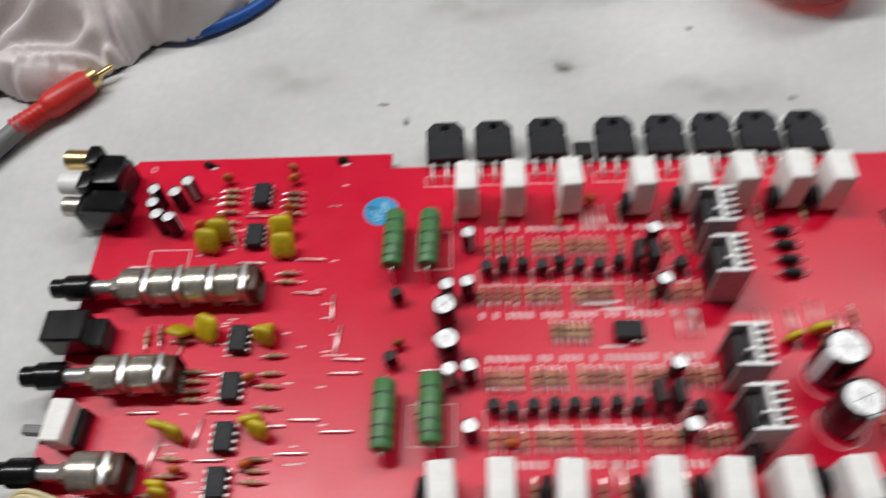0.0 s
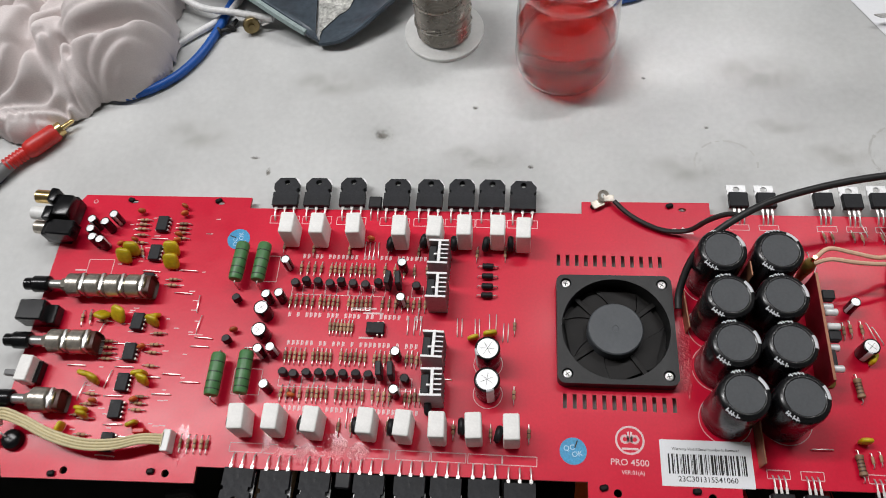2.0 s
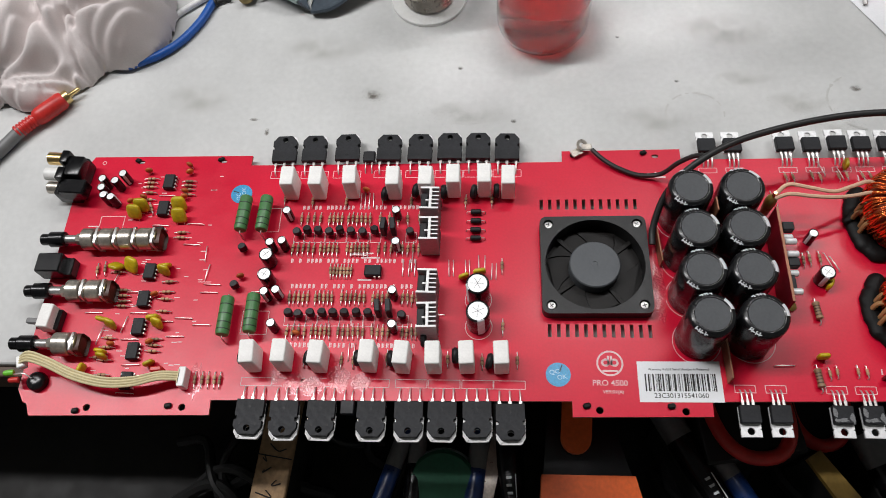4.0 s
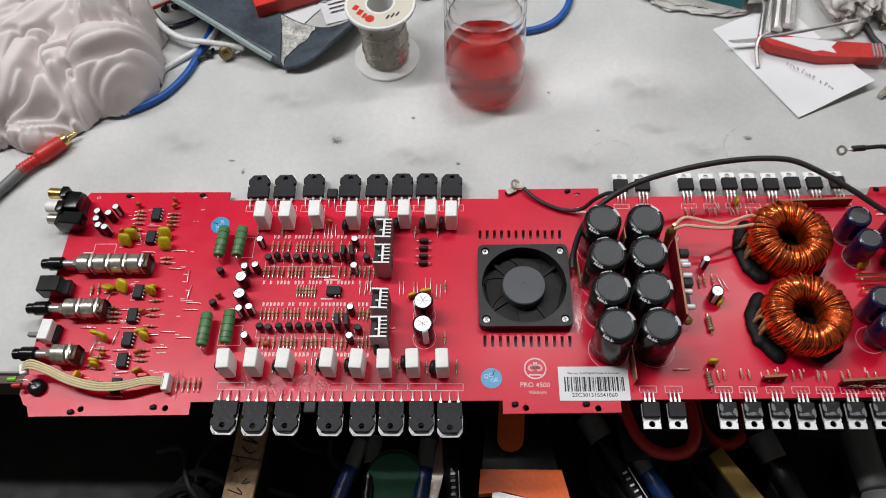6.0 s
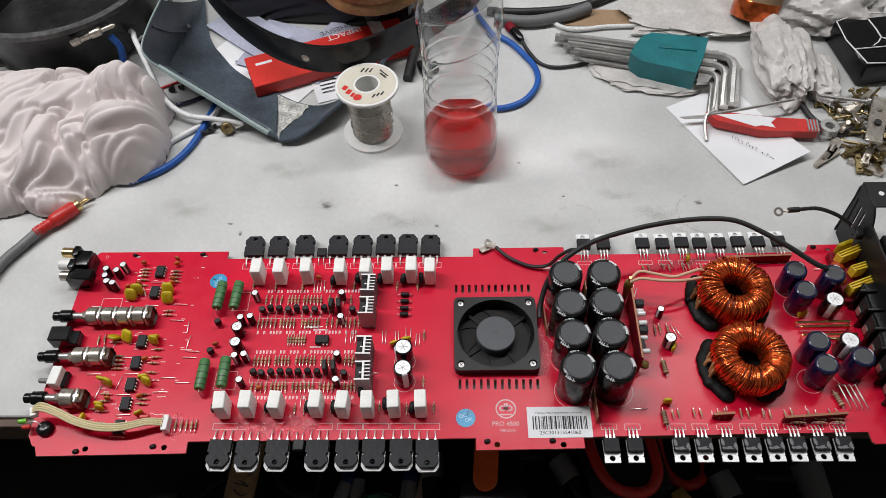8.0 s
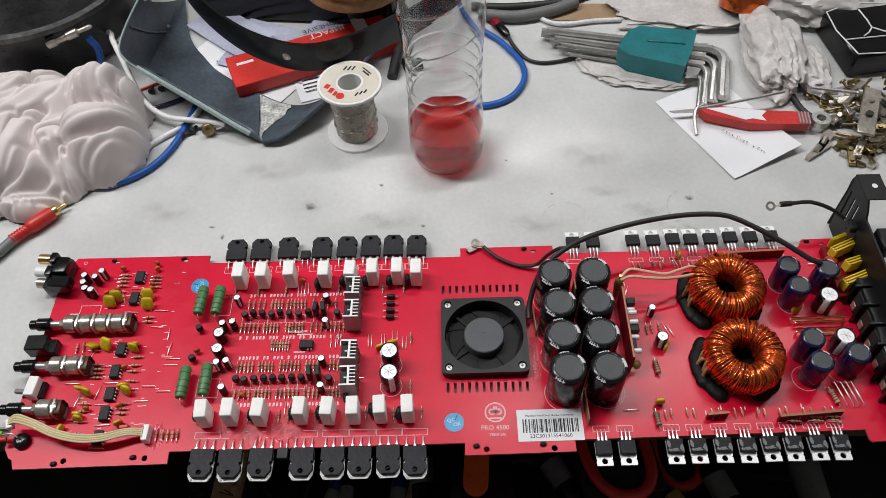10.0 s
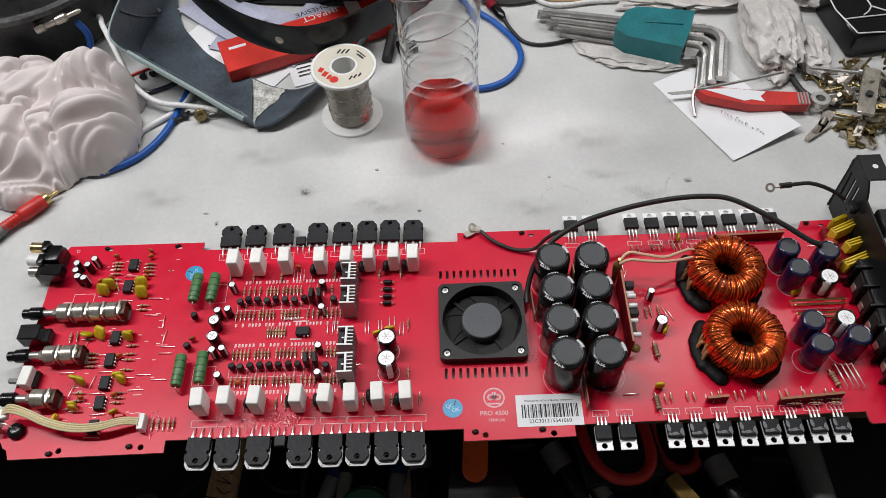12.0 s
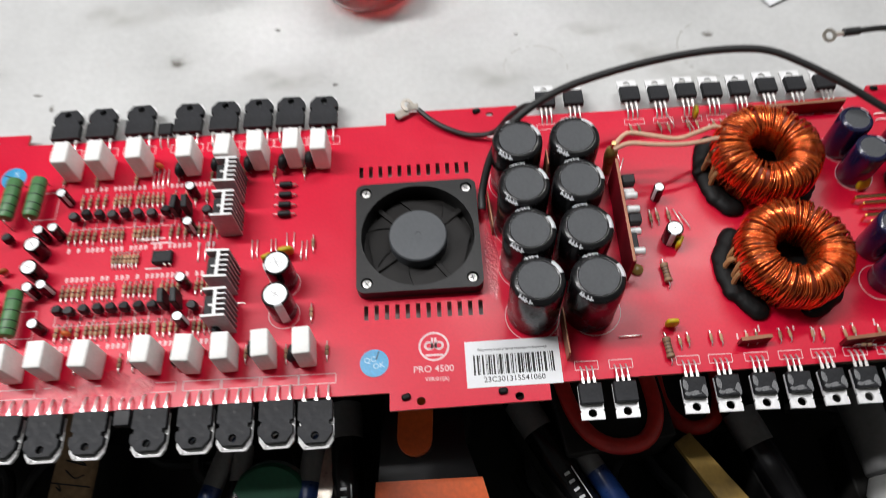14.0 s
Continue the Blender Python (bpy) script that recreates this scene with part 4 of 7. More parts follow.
comp("ribbon_socket", [("housing", Build(WHITE_PLASTIC).box((0, 0, 3.8), (4, 11, 7.6), 0.4).mesh(), ""), ("slots", Build(CREAM).box((-1.6, 0, 6.6), (1.2, 8, 2.0), 0.2).mesh(), "")], -210, -47, 0, 0, "white ribbon socket")


# -- the cooling fan, let into the board --
def fan_frame():
    bm = bmesh.new()
    s, r = 30.0, 27.6
    def loop(pts):
        vs = [bm.verts.new((x, y, 0)) for x, y in pts]
        return [bm.edges.new((vs[i], vs[(i + 1) % len(vs)])) for i in range(len(vs))]
    corner = []
    for cx, cy, a0 in ((s - 4, s - 4, 0), (-s + 4, s - 4, 90), (-s + 4, -s + 4, 180), (s - 4, -s + 4, 270)):
        corner += [(cx + 4 * math.cos(radians(a0 + k * 22.5)), cy + 4 * math.sin(radians(a0 + k * 22.5))) for k in range(5)]
    edges = loop(corner) + loop([(r * math.cos(2 * math.pi * k / 48), r * math.sin(2 * math.pi * k / 48)) for k in range(48)])
    for sx in (-1, 1):
        for sy in (-1, 1):
            edges += loop([(sx * 25 + 2.9 * math.cos(2 * math.pi * k / 14), sy * 25 + 2.9 * math.sin(2 * math.pi * k / 14)) for k in range(14)])
    bmesh.ops.triangle_fill(bm, use_beauty=True, use_dissolve=False, edges=edges)
    ret = bmesh.ops.extrude_face_region(bm, geom=bm.faces[:])
    for v in (g for g in ret["geom"] if isinstance(g, bmesh.types.BMVert)):
        v.co.z -= 12.2
    b = Build(FAN_BLACK)
    b.bm.free()
    b.bm = bm
    return b.mesh("fan_frame", 30)


fan = comp("cooling_fan", [("frame", fan_frame(), "")], 14.6, 21.2, 7.0, 0.6, "square black cooling fan screwed to the board")
part("hub", Build(HUB_GREY).lathe([(14.2, -9), (14.2, -1.6), (13.6, -0.9), (1.6, -0.9), (1.5, -1.1), (0, -1.1)], 40).mesh(sharp=20), fan, label="grey round hub face")
# blacker than the frame: the shade inside the fan is in this colour
FAN_SHADED = material("shaded_fan_black", (0.006, 0.0048, 0.004), 0.5, spec=0.22, grain=(300, 0.2), stain=(60, 0.4))
blade = Build(FAN_SHADED)
n = 8
for i in range(n):
    r0, r1 = 13.6 + (26.6 - 13.6) * i / n, 13.6 + (26.6 - 13.6) * (i + 1) / n
    a0, a1 = 0.045 * i, 0.045 * (i + 1)
    w = 0.44
    P = lambda r, a, z: (r * math.cos(a), r * math.sin(a), z)  # noqa: E731
    top = [P(r0, a0 - w, -9.4), P(r1, a1 - w, -9.4), P(r1, a1 + w, -8.6), P(r0, a0 + w, -8.6)]
    bot = [(x, y, z - 0.9) for x, y, z in top]
    blade.quad(top), blade.quad(bot[::-1]), blade.quad([top[0], bot[0], bot[1], top[1]]), blade.quad([top[3], top[2], bot[2], bot[3]])
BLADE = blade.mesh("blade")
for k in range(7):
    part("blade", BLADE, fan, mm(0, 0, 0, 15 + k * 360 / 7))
# added disc closes the opening and stands for the darkness behind the blades
part("dark_backing", Build(FAN_SHADED).lathe([(27.4, -12.2), (27.4, -11.4), (0, -11.4)], 40).mesh(), fan)
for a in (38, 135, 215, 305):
    part("spoke", Build(FAN_SHADED).box((20.5, 0, -8.6), (14, 2.6, 1.6), 0.2).mesh(), fan, mm(0, 0, 0, a))
SCREW = Build(STEEL, PRINT).lathe([(2.5, -2.6), (2.5, -1.6), (2.0, -0.9), (0, -0.6)], 16).box((0, 0, -0.72), (2.6, 0.5, 0.3), mat=1).box((0, 0, -0.72), (0.5, 2.6, 0.3), mat=1).mesh()
for sx in (-1, 1):
    for sy in (-1, 1):
        part("screw", SCREW, fan, mm(sx * 25, sy * 25, 0, 35 * sx + 20 * sy), "cross-head screw")

SLEEVE = material("tan_sleeving", (0.42, 0.24, 0.10), 0.5, random_each=0.2)
# -- two copper-wound toroids on black glue --
def toroid(x, y, seed, name="toroid_coil"):
    rr = random.Random(seed)
    R, r, hz = 17.4, 7.4, 10.5
    core = Build(COPPER_DARK)
    S = 40
    prof = [(R + r * 0.9 * math.cos(a), 4.0 + hz + (hz - 0.8) * math.sin(a)) for a in (2 * math.pi * k / 16 for k in range(17))]
    core.lathe(prof, S, close=False)
    t = comp(name, [("core", core.mesh(sharp=80), "")], x, y, 0, 0, "toroidal choke wound with bright copper wire")
    N = 168
    for layer in range(N):
        a = 2 * math.pi * layer / N + rr.uniform(-0.012, 0.012)
        tilt = rr.uniform(-0.09, 0.09) + 0.05
        pts = []
        grow = rr.choice((0.3, 0.6, 1.0, 1.5)) + rr.uniform(-0.2, 0.2)
        for k in range(13):
            th = 2 * math.pi * k / 12
            c, s = math.cos(th), math.sin(th)
            sq = lambda v: math.copysign(abs(v) ** 0.72, v)  # noqa: E731
            rad = R + (r + grow) * sq(c)
            z = 4.0 + hz + (hz + grow * 0.6) * sq(s)
            ang = a + tilt * math.sin(th) * 1.2
            pts.append((rad * math.cos(ang), rad * math.sin(ang), z))
        part("winding", Build(COPPER).tube(pts, 0.44, 5, smooth=2).mesh(sharp=80), t)
    return t


for tx, ty, sd in ((187.5, 50.5, 3), (186.8, -4.2, 4)):
    t = toroid(tx, ty, sd)
    # black disc added beneath the coil so that its hole reads dark
    part("dark_disc", Build(GLUE).lathe([(15.5, 0.05), (15.5, 2.0), (0, 2.4)], 30).mesh(), t, label="black disc added under the hole of the coil")
    g = Build(GLUE)
    for a0, a1, rad in ((140, 236, 27.0), (290, 336, 23.5)):
        for a in range(a0, a1, 4):
            lump = bmesh.new()
            bmesh.ops.create_icosphere(lump, subdivisions=2, radius=1.0)
            rr1, sc = rad + rnd.uniform(-0.8, 0.8), rnd.uniform(5.2, 6.2)
            for v in lump.verts:
                v.co = Vector((rr1 * math.cos(radians(a)) + v.co.x * sc, rr1 * math.sin(radians(a)) + v.co.y * sc, 0.6 + max(v.co.z, -0.1) * 4.4))
            g._join(lump, Matrix(), 0)
    gm = part("glue", g.mesh(sharp=80), t, label="lumps of black glue")
    gw = gm.modifiers.new("merge_lumps", "REMESH")
    gw.mode, gw.voxel_size, gw.use_smooth_shade = "VOXEL", 0.0007, True
    gs = gm.modifiers.new("soft_lumps", "SMOOTH")
    gs.factor, gs.iterations = 0.5, 14
    for k, (a, rr0, h) in enumerate(((168, 25, 10), (178, 27, 7), (196, 26, 9), (188, 24.5, 13), (340, 25, 10), (20, 26, 8))):
        ca, sa = math.cos(radians(a)), math.sin(radians(a))
        part("sleeved_end", Build(SLEEVE).tube([((rr0 - 3) * ca, (rr0 - 3) * sa, h + 4), (rr0 * ca, rr0 * sa, h + 2), ((rr0 + 1) * ca, (rr0 + 1) * sa - 1, h - 4), ((rr0 + 1) * ca, (rr0 + 1) * sa - 2, 0.5)], 1.3, 8).mesh(), t, label="sleeved winding end")
    for k in range(4):
        a = radians(-12 + 14 * k)
        part("wire_loop", Build(COPPER).tube([(24.5 * math.cos(a), 24.5 * math.sin(a), 9), (28 * math.cos(a), 28 * math.sin(a), 7), (28.5 * math.cos(a), 28.5 * math.sin(a) - 1.5, 2), (26 * math.cos(a), 26 * math.sin(a) - 2, 0.2)], 0.7, 6).mesh(), t)

# -- upright driver card beside the large capacitors --
# panel colour darkened for the shade of the capacitors next to it
card = comp("driver_card", [("panel", Build(DARK_OR_SHADED_RED, BRONZE).box((0, 0, 11.5), (1.6, 56, 21), 0.05).box((0, 0, 22.05), (1.3, 55.6, 0.2), mat=1).mesh(), "")], 112.5, 20.5, 0, 0, "upright red daughter card with small parts")
for y, z, kind in ((16, 20, 0), (11, 18, 1), (6.5, 22, 1), (1, 16, 2), (-5, 19, 0), (-10, 17, 1), (-16, 20, 2), (-21, 18, 1), (-1, 22, 1)):
    if kind == 1:
        part("card_capacitor", Build(ALU).cyl((0.8, y, z), (6.6, y, z), 1.8, 14, 0, 0.4).mesh(), card)
    elif kind == 0:
        part("card_transistor", Build(BLACK_EPOXY).box((4, y, z), (6, 5, 5), 0.5).mesh(), card)
    else:
        part("card_chip", Build(BLACK_EPOXY).box((2.4, y, z - 4), (3.2, 9, 6), 0.4).mesh(), card)
part("card_glue", Build(BROWN_GLUE).lathe([(2.6, 0), (3, 1.0), (2, 2.0), (0, 2.4)], 14, pose(6, -22, 0)).mesh(), card)
comp("glued_terminal", [("glue", Build(BROWN_GLUE).lathe([(2.2, 0), (2.6, 6), (3.4, 14), (3.0, 19), (1.4, 21), (0, 21.4)], 14).mesh(sharp=80), ""), ("pin", Build(GOLD).cyl((0, 0, 18), (0, 0, 25), 1.2, 8).mesh(), "")], 112, 55.5, 0, 0, "terminal set in amber glue")
for k, (dy, dz) in enumerate(((0, 0), (-6, -2))):
    w = thing("insulated_wire", "peach insulated wire running to the copper toroid", "wire")
    part("wire", Build(PEACH).tube([(112, 55 - 2 * k, 23), (119, 60 + dy, 26), (130, 58 + dy * 0.9, 26), (143, 56 + dy * 0.6, 25), (154, 60 + dy, 24), (164, 64 + dy * 1.2, 22), (171, 62 + dy * 1.1, 18)], 1.15, 8, smooth=5).mesh(), w)

# -- thin upright bus strips --
STRIP = lambda l, h: [("strip", Build(DARK_OR_SHADED_RED, BRONZE).box((0, 0, h / 2 - 0.5), (l, 1.5, h), 0.05).box((0, 0, h - 0.4), (l, 1.6, 0.5), mat=1).mesh(), "")]  # noqa: E731
comp("upright_strip", STRIP(42, 8), 224, -42.6, 0, 4, "narrow red upright card with bronze edge")
comp("upright_strip", STRIP(14, 7), 164.5, -41, 0, 4, "short red upright card with bronze edge")
comp("upright_strip", STRIP(50, 9), 215, 85.6, 0, 2, "narrow red upright card with bronze edge")
for y0 in (-41, -43.6):
    for x in (213, 227, 239):
        comp("resistor", R1, x, y0 - 2.4, 1.2, 86, "small beige resistor with dark bands")
for k, (y, l) in enumerate(((29.6, 38), (26.2, 34), (19.4, 38), (16.2, 36))):
    comp("bus_wire", [("rod", Build(GOLD).cyl((-l / 2, 0, 5), (l / 2, 0, 5), 1.0, 8).cyl((-l / 2, 0, 5), (-l / 2, 0, -1), 0.7, 6).cyl((l / 2, 0, 5), (l / 2, 0, -1), 0.7, 6).mesh(), "")], 249 + k, y, 0, 1, "bronze bus wire above the board")
comp("bus_strip", [("strip", Build(BRONZE).box((0, 0, 4.5), (0.8, 20, 10), 0.1).mesh(), "")], 50.5, 32, 0, 4, "thin bronze strip beside the capacitors")
comp("bus_strip", [("strip", Build(BRONZE).box((0, 0, 5), (0.8, 22, 11), 0.1).mesh(), "")], 79.8, -34, 0, 2, "thin bronze strip beside the capacitors")
comp("bus_strip", [("strip", Build(BRONZE).box((0, 0, 16), (0.8, 8, 32), 0.1).mesh(), "")], 78, 45, 0, 2)

AMBER = material("orange_glue", (0.50, 0.07, 0.02), 0.35, bump=0.4, bump_scale=300)
FUSE = material("translucent_yellow_fuse", (0.74, 0.52, 0.03), 0.35, grain=(500, 0.2))
# -- fuses and power terminals by the end plate --
fb = comp("fuse_block", [("base", Build(DARK_OR_SHADED_RED).box((0, 0, 3.4), (22, 44, 6.8), 0.8).mesh(), "")], 279.5, 68, 0, 0, "fuse block holding yellow blade fuses")
for gx, gy, gr in ((-8, 8, 5), (-9, -4, 4.4), (-5, -15, 5)):
    part("glue", Build(AMBER).lathe([(gr, 0), (gr * 0.96, 2.4), (gr * 0.6, 5), (0, 6)], 14, pose(gx, gy, 5.4)).mesh(sharp=80), fb, label="orange glue beside the fuses")
for y, a, x, l in ((15, 24, 0, 20), (1.5, 18, 4, 14), (-13, 22, 0, 20)):
    f = part("blade_fuse", Build(FUSE).box((0, 0, -1), (l, 6.4, 9), 0.5).mesh(), fb, mm(x, y, 13.6, a), "yellow blade fuse with ribbed top")
    for k in range(3):
        part("rib", Build(FUSE).box((0, (k - 1) * 2.1, 4.0), (l - 1.2, 1.1, 1.4), 0.2).mesh(), f)
part("blade_fuse", Build(YELLOW).box((0, 0, 0), (14, 4, 12), 2.2, segments=2).mesh(), fb, mm(-1, 23, 12, 22))
tb = comp("power_terminal", [("housing", Build(BLACK_PLASTIC).box((6, 0, 11), (26, 92, 22), 1.2).box((16, 0, 18), (14, 92, 34), 1.2).mesh(), "")], 283, 6, 0, 0, "black power terminal block with screw clamps")
for k in range(6):
    y = 38 - k * 15.2
    part("divider", Build(BLACK_PLASTIC).box((-5, y, 12), (12, 2.2, 24), 0.4).mesh(), tb)
    part("clamp", Build(NICKEL).box((-8.4, y - 7.4, 8), (1.0, 5.2, 6), 0.3).mesh(), tb)
    part("clamp_slot", Build(PRINT).box((-7.3, y - 7.4, 13), (0.6, 9, 16), 0.2).mesh(), tb)

plate = thing("end_plate", "folded black steel end plate with slanted vent slots", "metal bracket")
bm = bmesh.new()
def loop_yz(pts):
    vs = [bm.verts.new((0, y, z)) for y, z in pts]
    return [bm.edges.new((vs[i], vs[(i + 1) % len(vs)])) for i in range(len(vs))]
ed = loop_yz([(118, -6), (123, 44), (121, 50), (97, 51), (92, 46), (88, 40), (30, 40), (-62, 40), (-62, -6)])
for k in range(3):
    y = 113 - k * 7
    ed += loop_yz([(y, 14), (y + 2.4, 14), (y + 4.4, 38), (y + 2.0, 38)])
bmesh.ops.triangle_fill(bm, use_beauty=True, use_dissolve=False, edges=ed)
ret = bmesh.ops.extrude_face_region(bm, geom=bm.faces[:])
for v in (g for g in ret["geom"] if isinstance(g, bmesh.types.BMVert)):
    v.co.x += 1.4
bb = Build(STEEL_BLACK)
bb.bm.free()
bb.bm = bm
part("wall_panel", bb.mesh(sharp=30), plate, mm(287, 0, 0))
fl = Build(STEEL_BLACK).box((295, 109.5, 50.5), (17, 24, 1.4), 0.5)
part("top_flange", fl.mesh(), plate)
part("flange_hole", Build(PAPER).lathe([(2.0, 51.24), (2.0, 51.3), (0, 51.3)], 14, Matrix.Translation((296, 110, 0))).mesh(), plate)
part("side_flange", Build(STEEL_BLACK).box((290, 121, 20), (7, 1.4, 52), 0.4).mesh(), plate)
part("foot_flange", Build(STEEL_BLACK).box((301, 72, 34), (18, 18, 12), 1).mesh(), plate)
pc = Build(STEEL_BLACK).box((283.2, 92, 28), (6, 10, 6), 1.0)
part("clip", pc.mesh(), plate)

# -- mounting clips at the board's tabs --
for x, y in ((-268, 96), (-214, 96.5), (6, 97), (48, 98.5), (-268.5, -65), (-217, -61.5), (6.8, -58), (50, -57.5), (262, 99)):
    comp("clip", [("body", Build(GLUE).box((0, 0, 0.9), (4.2, 3.0, 1.8), 0.8).mesh(), "")], x, y, 0, rnd.uniform(-25, 25), "black blob of glue by a mounting hole")

# -- shiny flux left round the reworked joints --
for x, y, rx_, ry_ in ((-150, -48, 5, 6), (-139, -49, 7, 5.5), (-126, -44, 6, 8), (-113, -47, 6, 5), (-160, -40, 3, 8), (-205, -47, 6, 9), (49.5, 8, 3.2, 22)):
    comp("flux_residue", [("film", Build(FLUX).prism(blob(rx_, ry_, 26, 0.28), 0.01, 0.07).mesh(), "")], x, y, 0, 0, "thin shiny film of flux residue")

# -- printed legend --
b = Build(INK)
for x in (-172.1, -153, -132.7, -107.3, -87.7, -69.6, -52, -34.2):
    b.frame2d(x - 8.5, 82.5, x + 8.5, 87.5)
for x in (-170.5, -152.4, -132.8, -106.1, -85.7, -68, -50, -33.4):
    b.frame2d(x - 8.5, -49.5, x + 8.5, -45)
for x in (85, 100.8, 131.5, 146.9, 162, 175.3, 190.3, 205.4, 220.8, 237):
    b.frame2d(x - 5.2, 84.2, x + 5.2, 87.6)
for x in (88.3, 103.8, 134, 148.6, 164.7, 180, 194.6, 209, 224, 239):
    b.frame2d(x - 5.2, -49.6, x + 5.2, -45.6)
for x, y in ((-158, 42), (-152, 42), (-145.7, 42), (-139, 42), (-132.7, 42), (-126, 42), (-119, 42), (-112, 42), (-91, 42), (-157, -10.5), (-151, -10.5), (-144.6, -10.5), (-138, -10.5), (-131.7, -10.5), (-125.4, -10.5), (-118.5, -10.5), (-112, -10.5), (-93, -10.5)):
    b.frame2d(x - 2.6, y - 4.2, x + 3.6, y + 2.4, 0.3)
for x0, x1, y in ((-157, -83, 61.5), (-160, -85, 25.8), (-158, -85, 9.6), (-157, -84, -26)):
    x = x0
    while x < x1:
        b.bar(x, y - 1.4, x, y + 1.4, 0.8)
        b.bar(x + 0.8, y - 1.0, x + 0.8, y + 1.2, 0.4)
        x += rnd.choice((2.4, 2.6, 4.8))
for x0, y0, x1, y1 in ((-126, 30.6, -112, 30.6), (-120, 13.6, -112, 13.6), (-119, 27.8, -108, 27.8)):
    b.bar(x0, y0, x1, y1, 1.0)
for i in range(70):
    x, y = rnd.choice(((-225, 0), (-262, 0), (-250, 1), (-216, 1)))
    x, y = x + rnd.uniform(-4, 4), rnd.uniform(-45, 85)
    b.bar(x, y, x + rnd.uniform(2.0, 3.6), y, 0.55)
for i in range(10):
    x, y = rnd.uniform(120, 250), rnd.choice((-36, 78, 80, -39))
    b.bar(x, y, x + 0.1, y + rnd.uniform(2, 4), 0.8)
b.frame2d(-283, 46, -268, 56, 0.35)
b.bar(-290, 49, -283, 49, 0.8)
b.bar(-214, 12, -206, 12, 0.4), b.bar(-210, 12, -210, 19, 0.4)
b.frame2d(-183, 45, -170.5, 61, 0.35), b.frame2d(-184, -20, -169, -6, 0.35)
for x, y, r in ((-50.4, 1.5, 7.4), (-50, -14.5, 7.4), (66.5, -22, 12.6), (95, -21, 12.6), (64.5, 26, 12.4), (65, 4, 12.4), (64, 52, 12.4), (233, 62, 9), (235.6, 45, 9), (230, -14.5, 9), (255, -9.4, 9), (-290.5, 95, 1.2)):
    for k in range(36):
        p, q = 2 * math.pi * k / 36, 2 * math.pi * (k + 1) / 36
        b.bar(x + r * math.cos(p), y + r * math.sin(p), x + r * math.cos(q), y + r * math.sin(q), 0.35)
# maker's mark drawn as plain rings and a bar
for k in range(40):
    p, q = 2 * math.pi * k / 40, 2 * math.pi * (k + 1) / 40
    b.bar(20 + 6.6 * math.cos(p), -34.6 + 6.6 * math.sin(p), 20 + 6.6 * math.cos(q), -34.6 + 6.6 * math.sin(q), 1.0)
for cx in (17.7, 22.4):
    for k in range(20):
        p, q = 2 * math.pi * k / 20, 2 * math.pi * (k + 1) / 20
        b.bar(cx + 1.7 * math.cos(p), -34.2 + 1.7 * math.sin(p), cx + 1.7 * math.cos(q), -34.2 + 1.7 * math.sin(q), 1.2)
b.bar(19.3, -35.6, 19.3, -30.4, 1.1), b.bar(20.8, -35.6, 20.8, -30.4, 1.1)
b.bar(16, -38.8, 24, -38.8, 1.0)
tagged(part("printed_legend", b.mesh(), board, label="white printed outlines and part marks"), kind="stuff")
part("model_lettering", lettering("PRO 4500", 4.4, INK), board, mm(19.5, -45.5, 0.08), "white printed lettering PRO 4500")
part("version_lettering", lettering("VER:01(A)", 2.6, INK), board, mm(21, -50.2, 0.08), "white printed lettering VER:01(A)")
b = Build(INK).bar(50, 84, 54, 81.5, 1.4, 0.06).bar(54, 81.5, 60, 81.5, 1.2, 0.06).bar(54, 85, 57, 82, 1.2, 0.06).bar(47.5, 83.4, 50, 84, 1.0, 0.06)
part("arrow_mark", b.mesh(), board)

# -- stickers lie on the board --
def dot(x, y, a):
    d = thing("round_sticker", "small round blue foil inspection sticker on the red board", "sticker", mm(x, y, 0.08, a), Build(BLUE_DOT).lathe([(6.6, 0), (6.6, 0.12)], 36).mesh())
    part("lettering", lettering("QC", 3.6, PALE_DOT, 0.02), d, mm(-1, 2.2, 0.16, -20))
    part("lettering", lettering("OK", 3.6, PALE_DOT, 0.02), d, mm(1, -2.2, 0.16, -20))
    part("pen_mark", Build(PRINT).bar(1.5, 1, 4.5, 3.6, 0.6, 0.16).mesh(), d)


dot(-197.2, 71.4, 120)
dot(-7.4, -41.2, 30)
stick = thing("barcode_sticker", "white barcode sticker with black print on the red board", "sticker", mm(55.6, -44.2, 0.08, 0.6), Build(PAPER).box((0, 0, 0.06), (43, 22, 0.12)).mesh())
b = Build(PRINT)
x = -18
while x < 18:
    w = rnd.choice((0.25, 0.25, 0.5, 0.8, 1.1))
    b.quad([(x, -5.2, 0.16), (x + w, -5.2, 0.16), (x + w, 4.2, 0.16), (x, 4.2, 0.16)])
    x += w + rnd.choice((0.3, 0.35, 0.6, 0.9))
tagged(part("barcode", b.mesh(), stick), kind="stuff")
part("lettering", lettering("Warranty Void If Serial Number Is Removed", 1.75, PRINT, 0.02), stick, mm(0, 6.6, 0.16), "black print")
part("lettering", lettering("23C301315541060", 3.6, PRINT, 0.02), stick, mm(0, -7.6, 0.16), "black print")

# -- loose cables on the board --
cab = thing("fan_lead", "thick black cable arching over the board to its end plate", "cable")
part("cable", Build(RUBBER).tube([(46.8, 33, 7), (47.5, 42, 10), (52, 54, 20), (60, 62, 32), (73, 70, 38.5), (88, 78, 40), (105, 84.5, 40), (128, 91, 40), (152, 95.5, 40), (174, 97, 40), (192, 94.5, 40), (210, 85, 38), (228, 74, 34), (244, 64, 29), (253, 61, 26.5)], 1.9, 10, smooth=5).mesh(), cab)
gl = thing("ground_lead", "thin black earth cable with a metal ring lug", "cable")
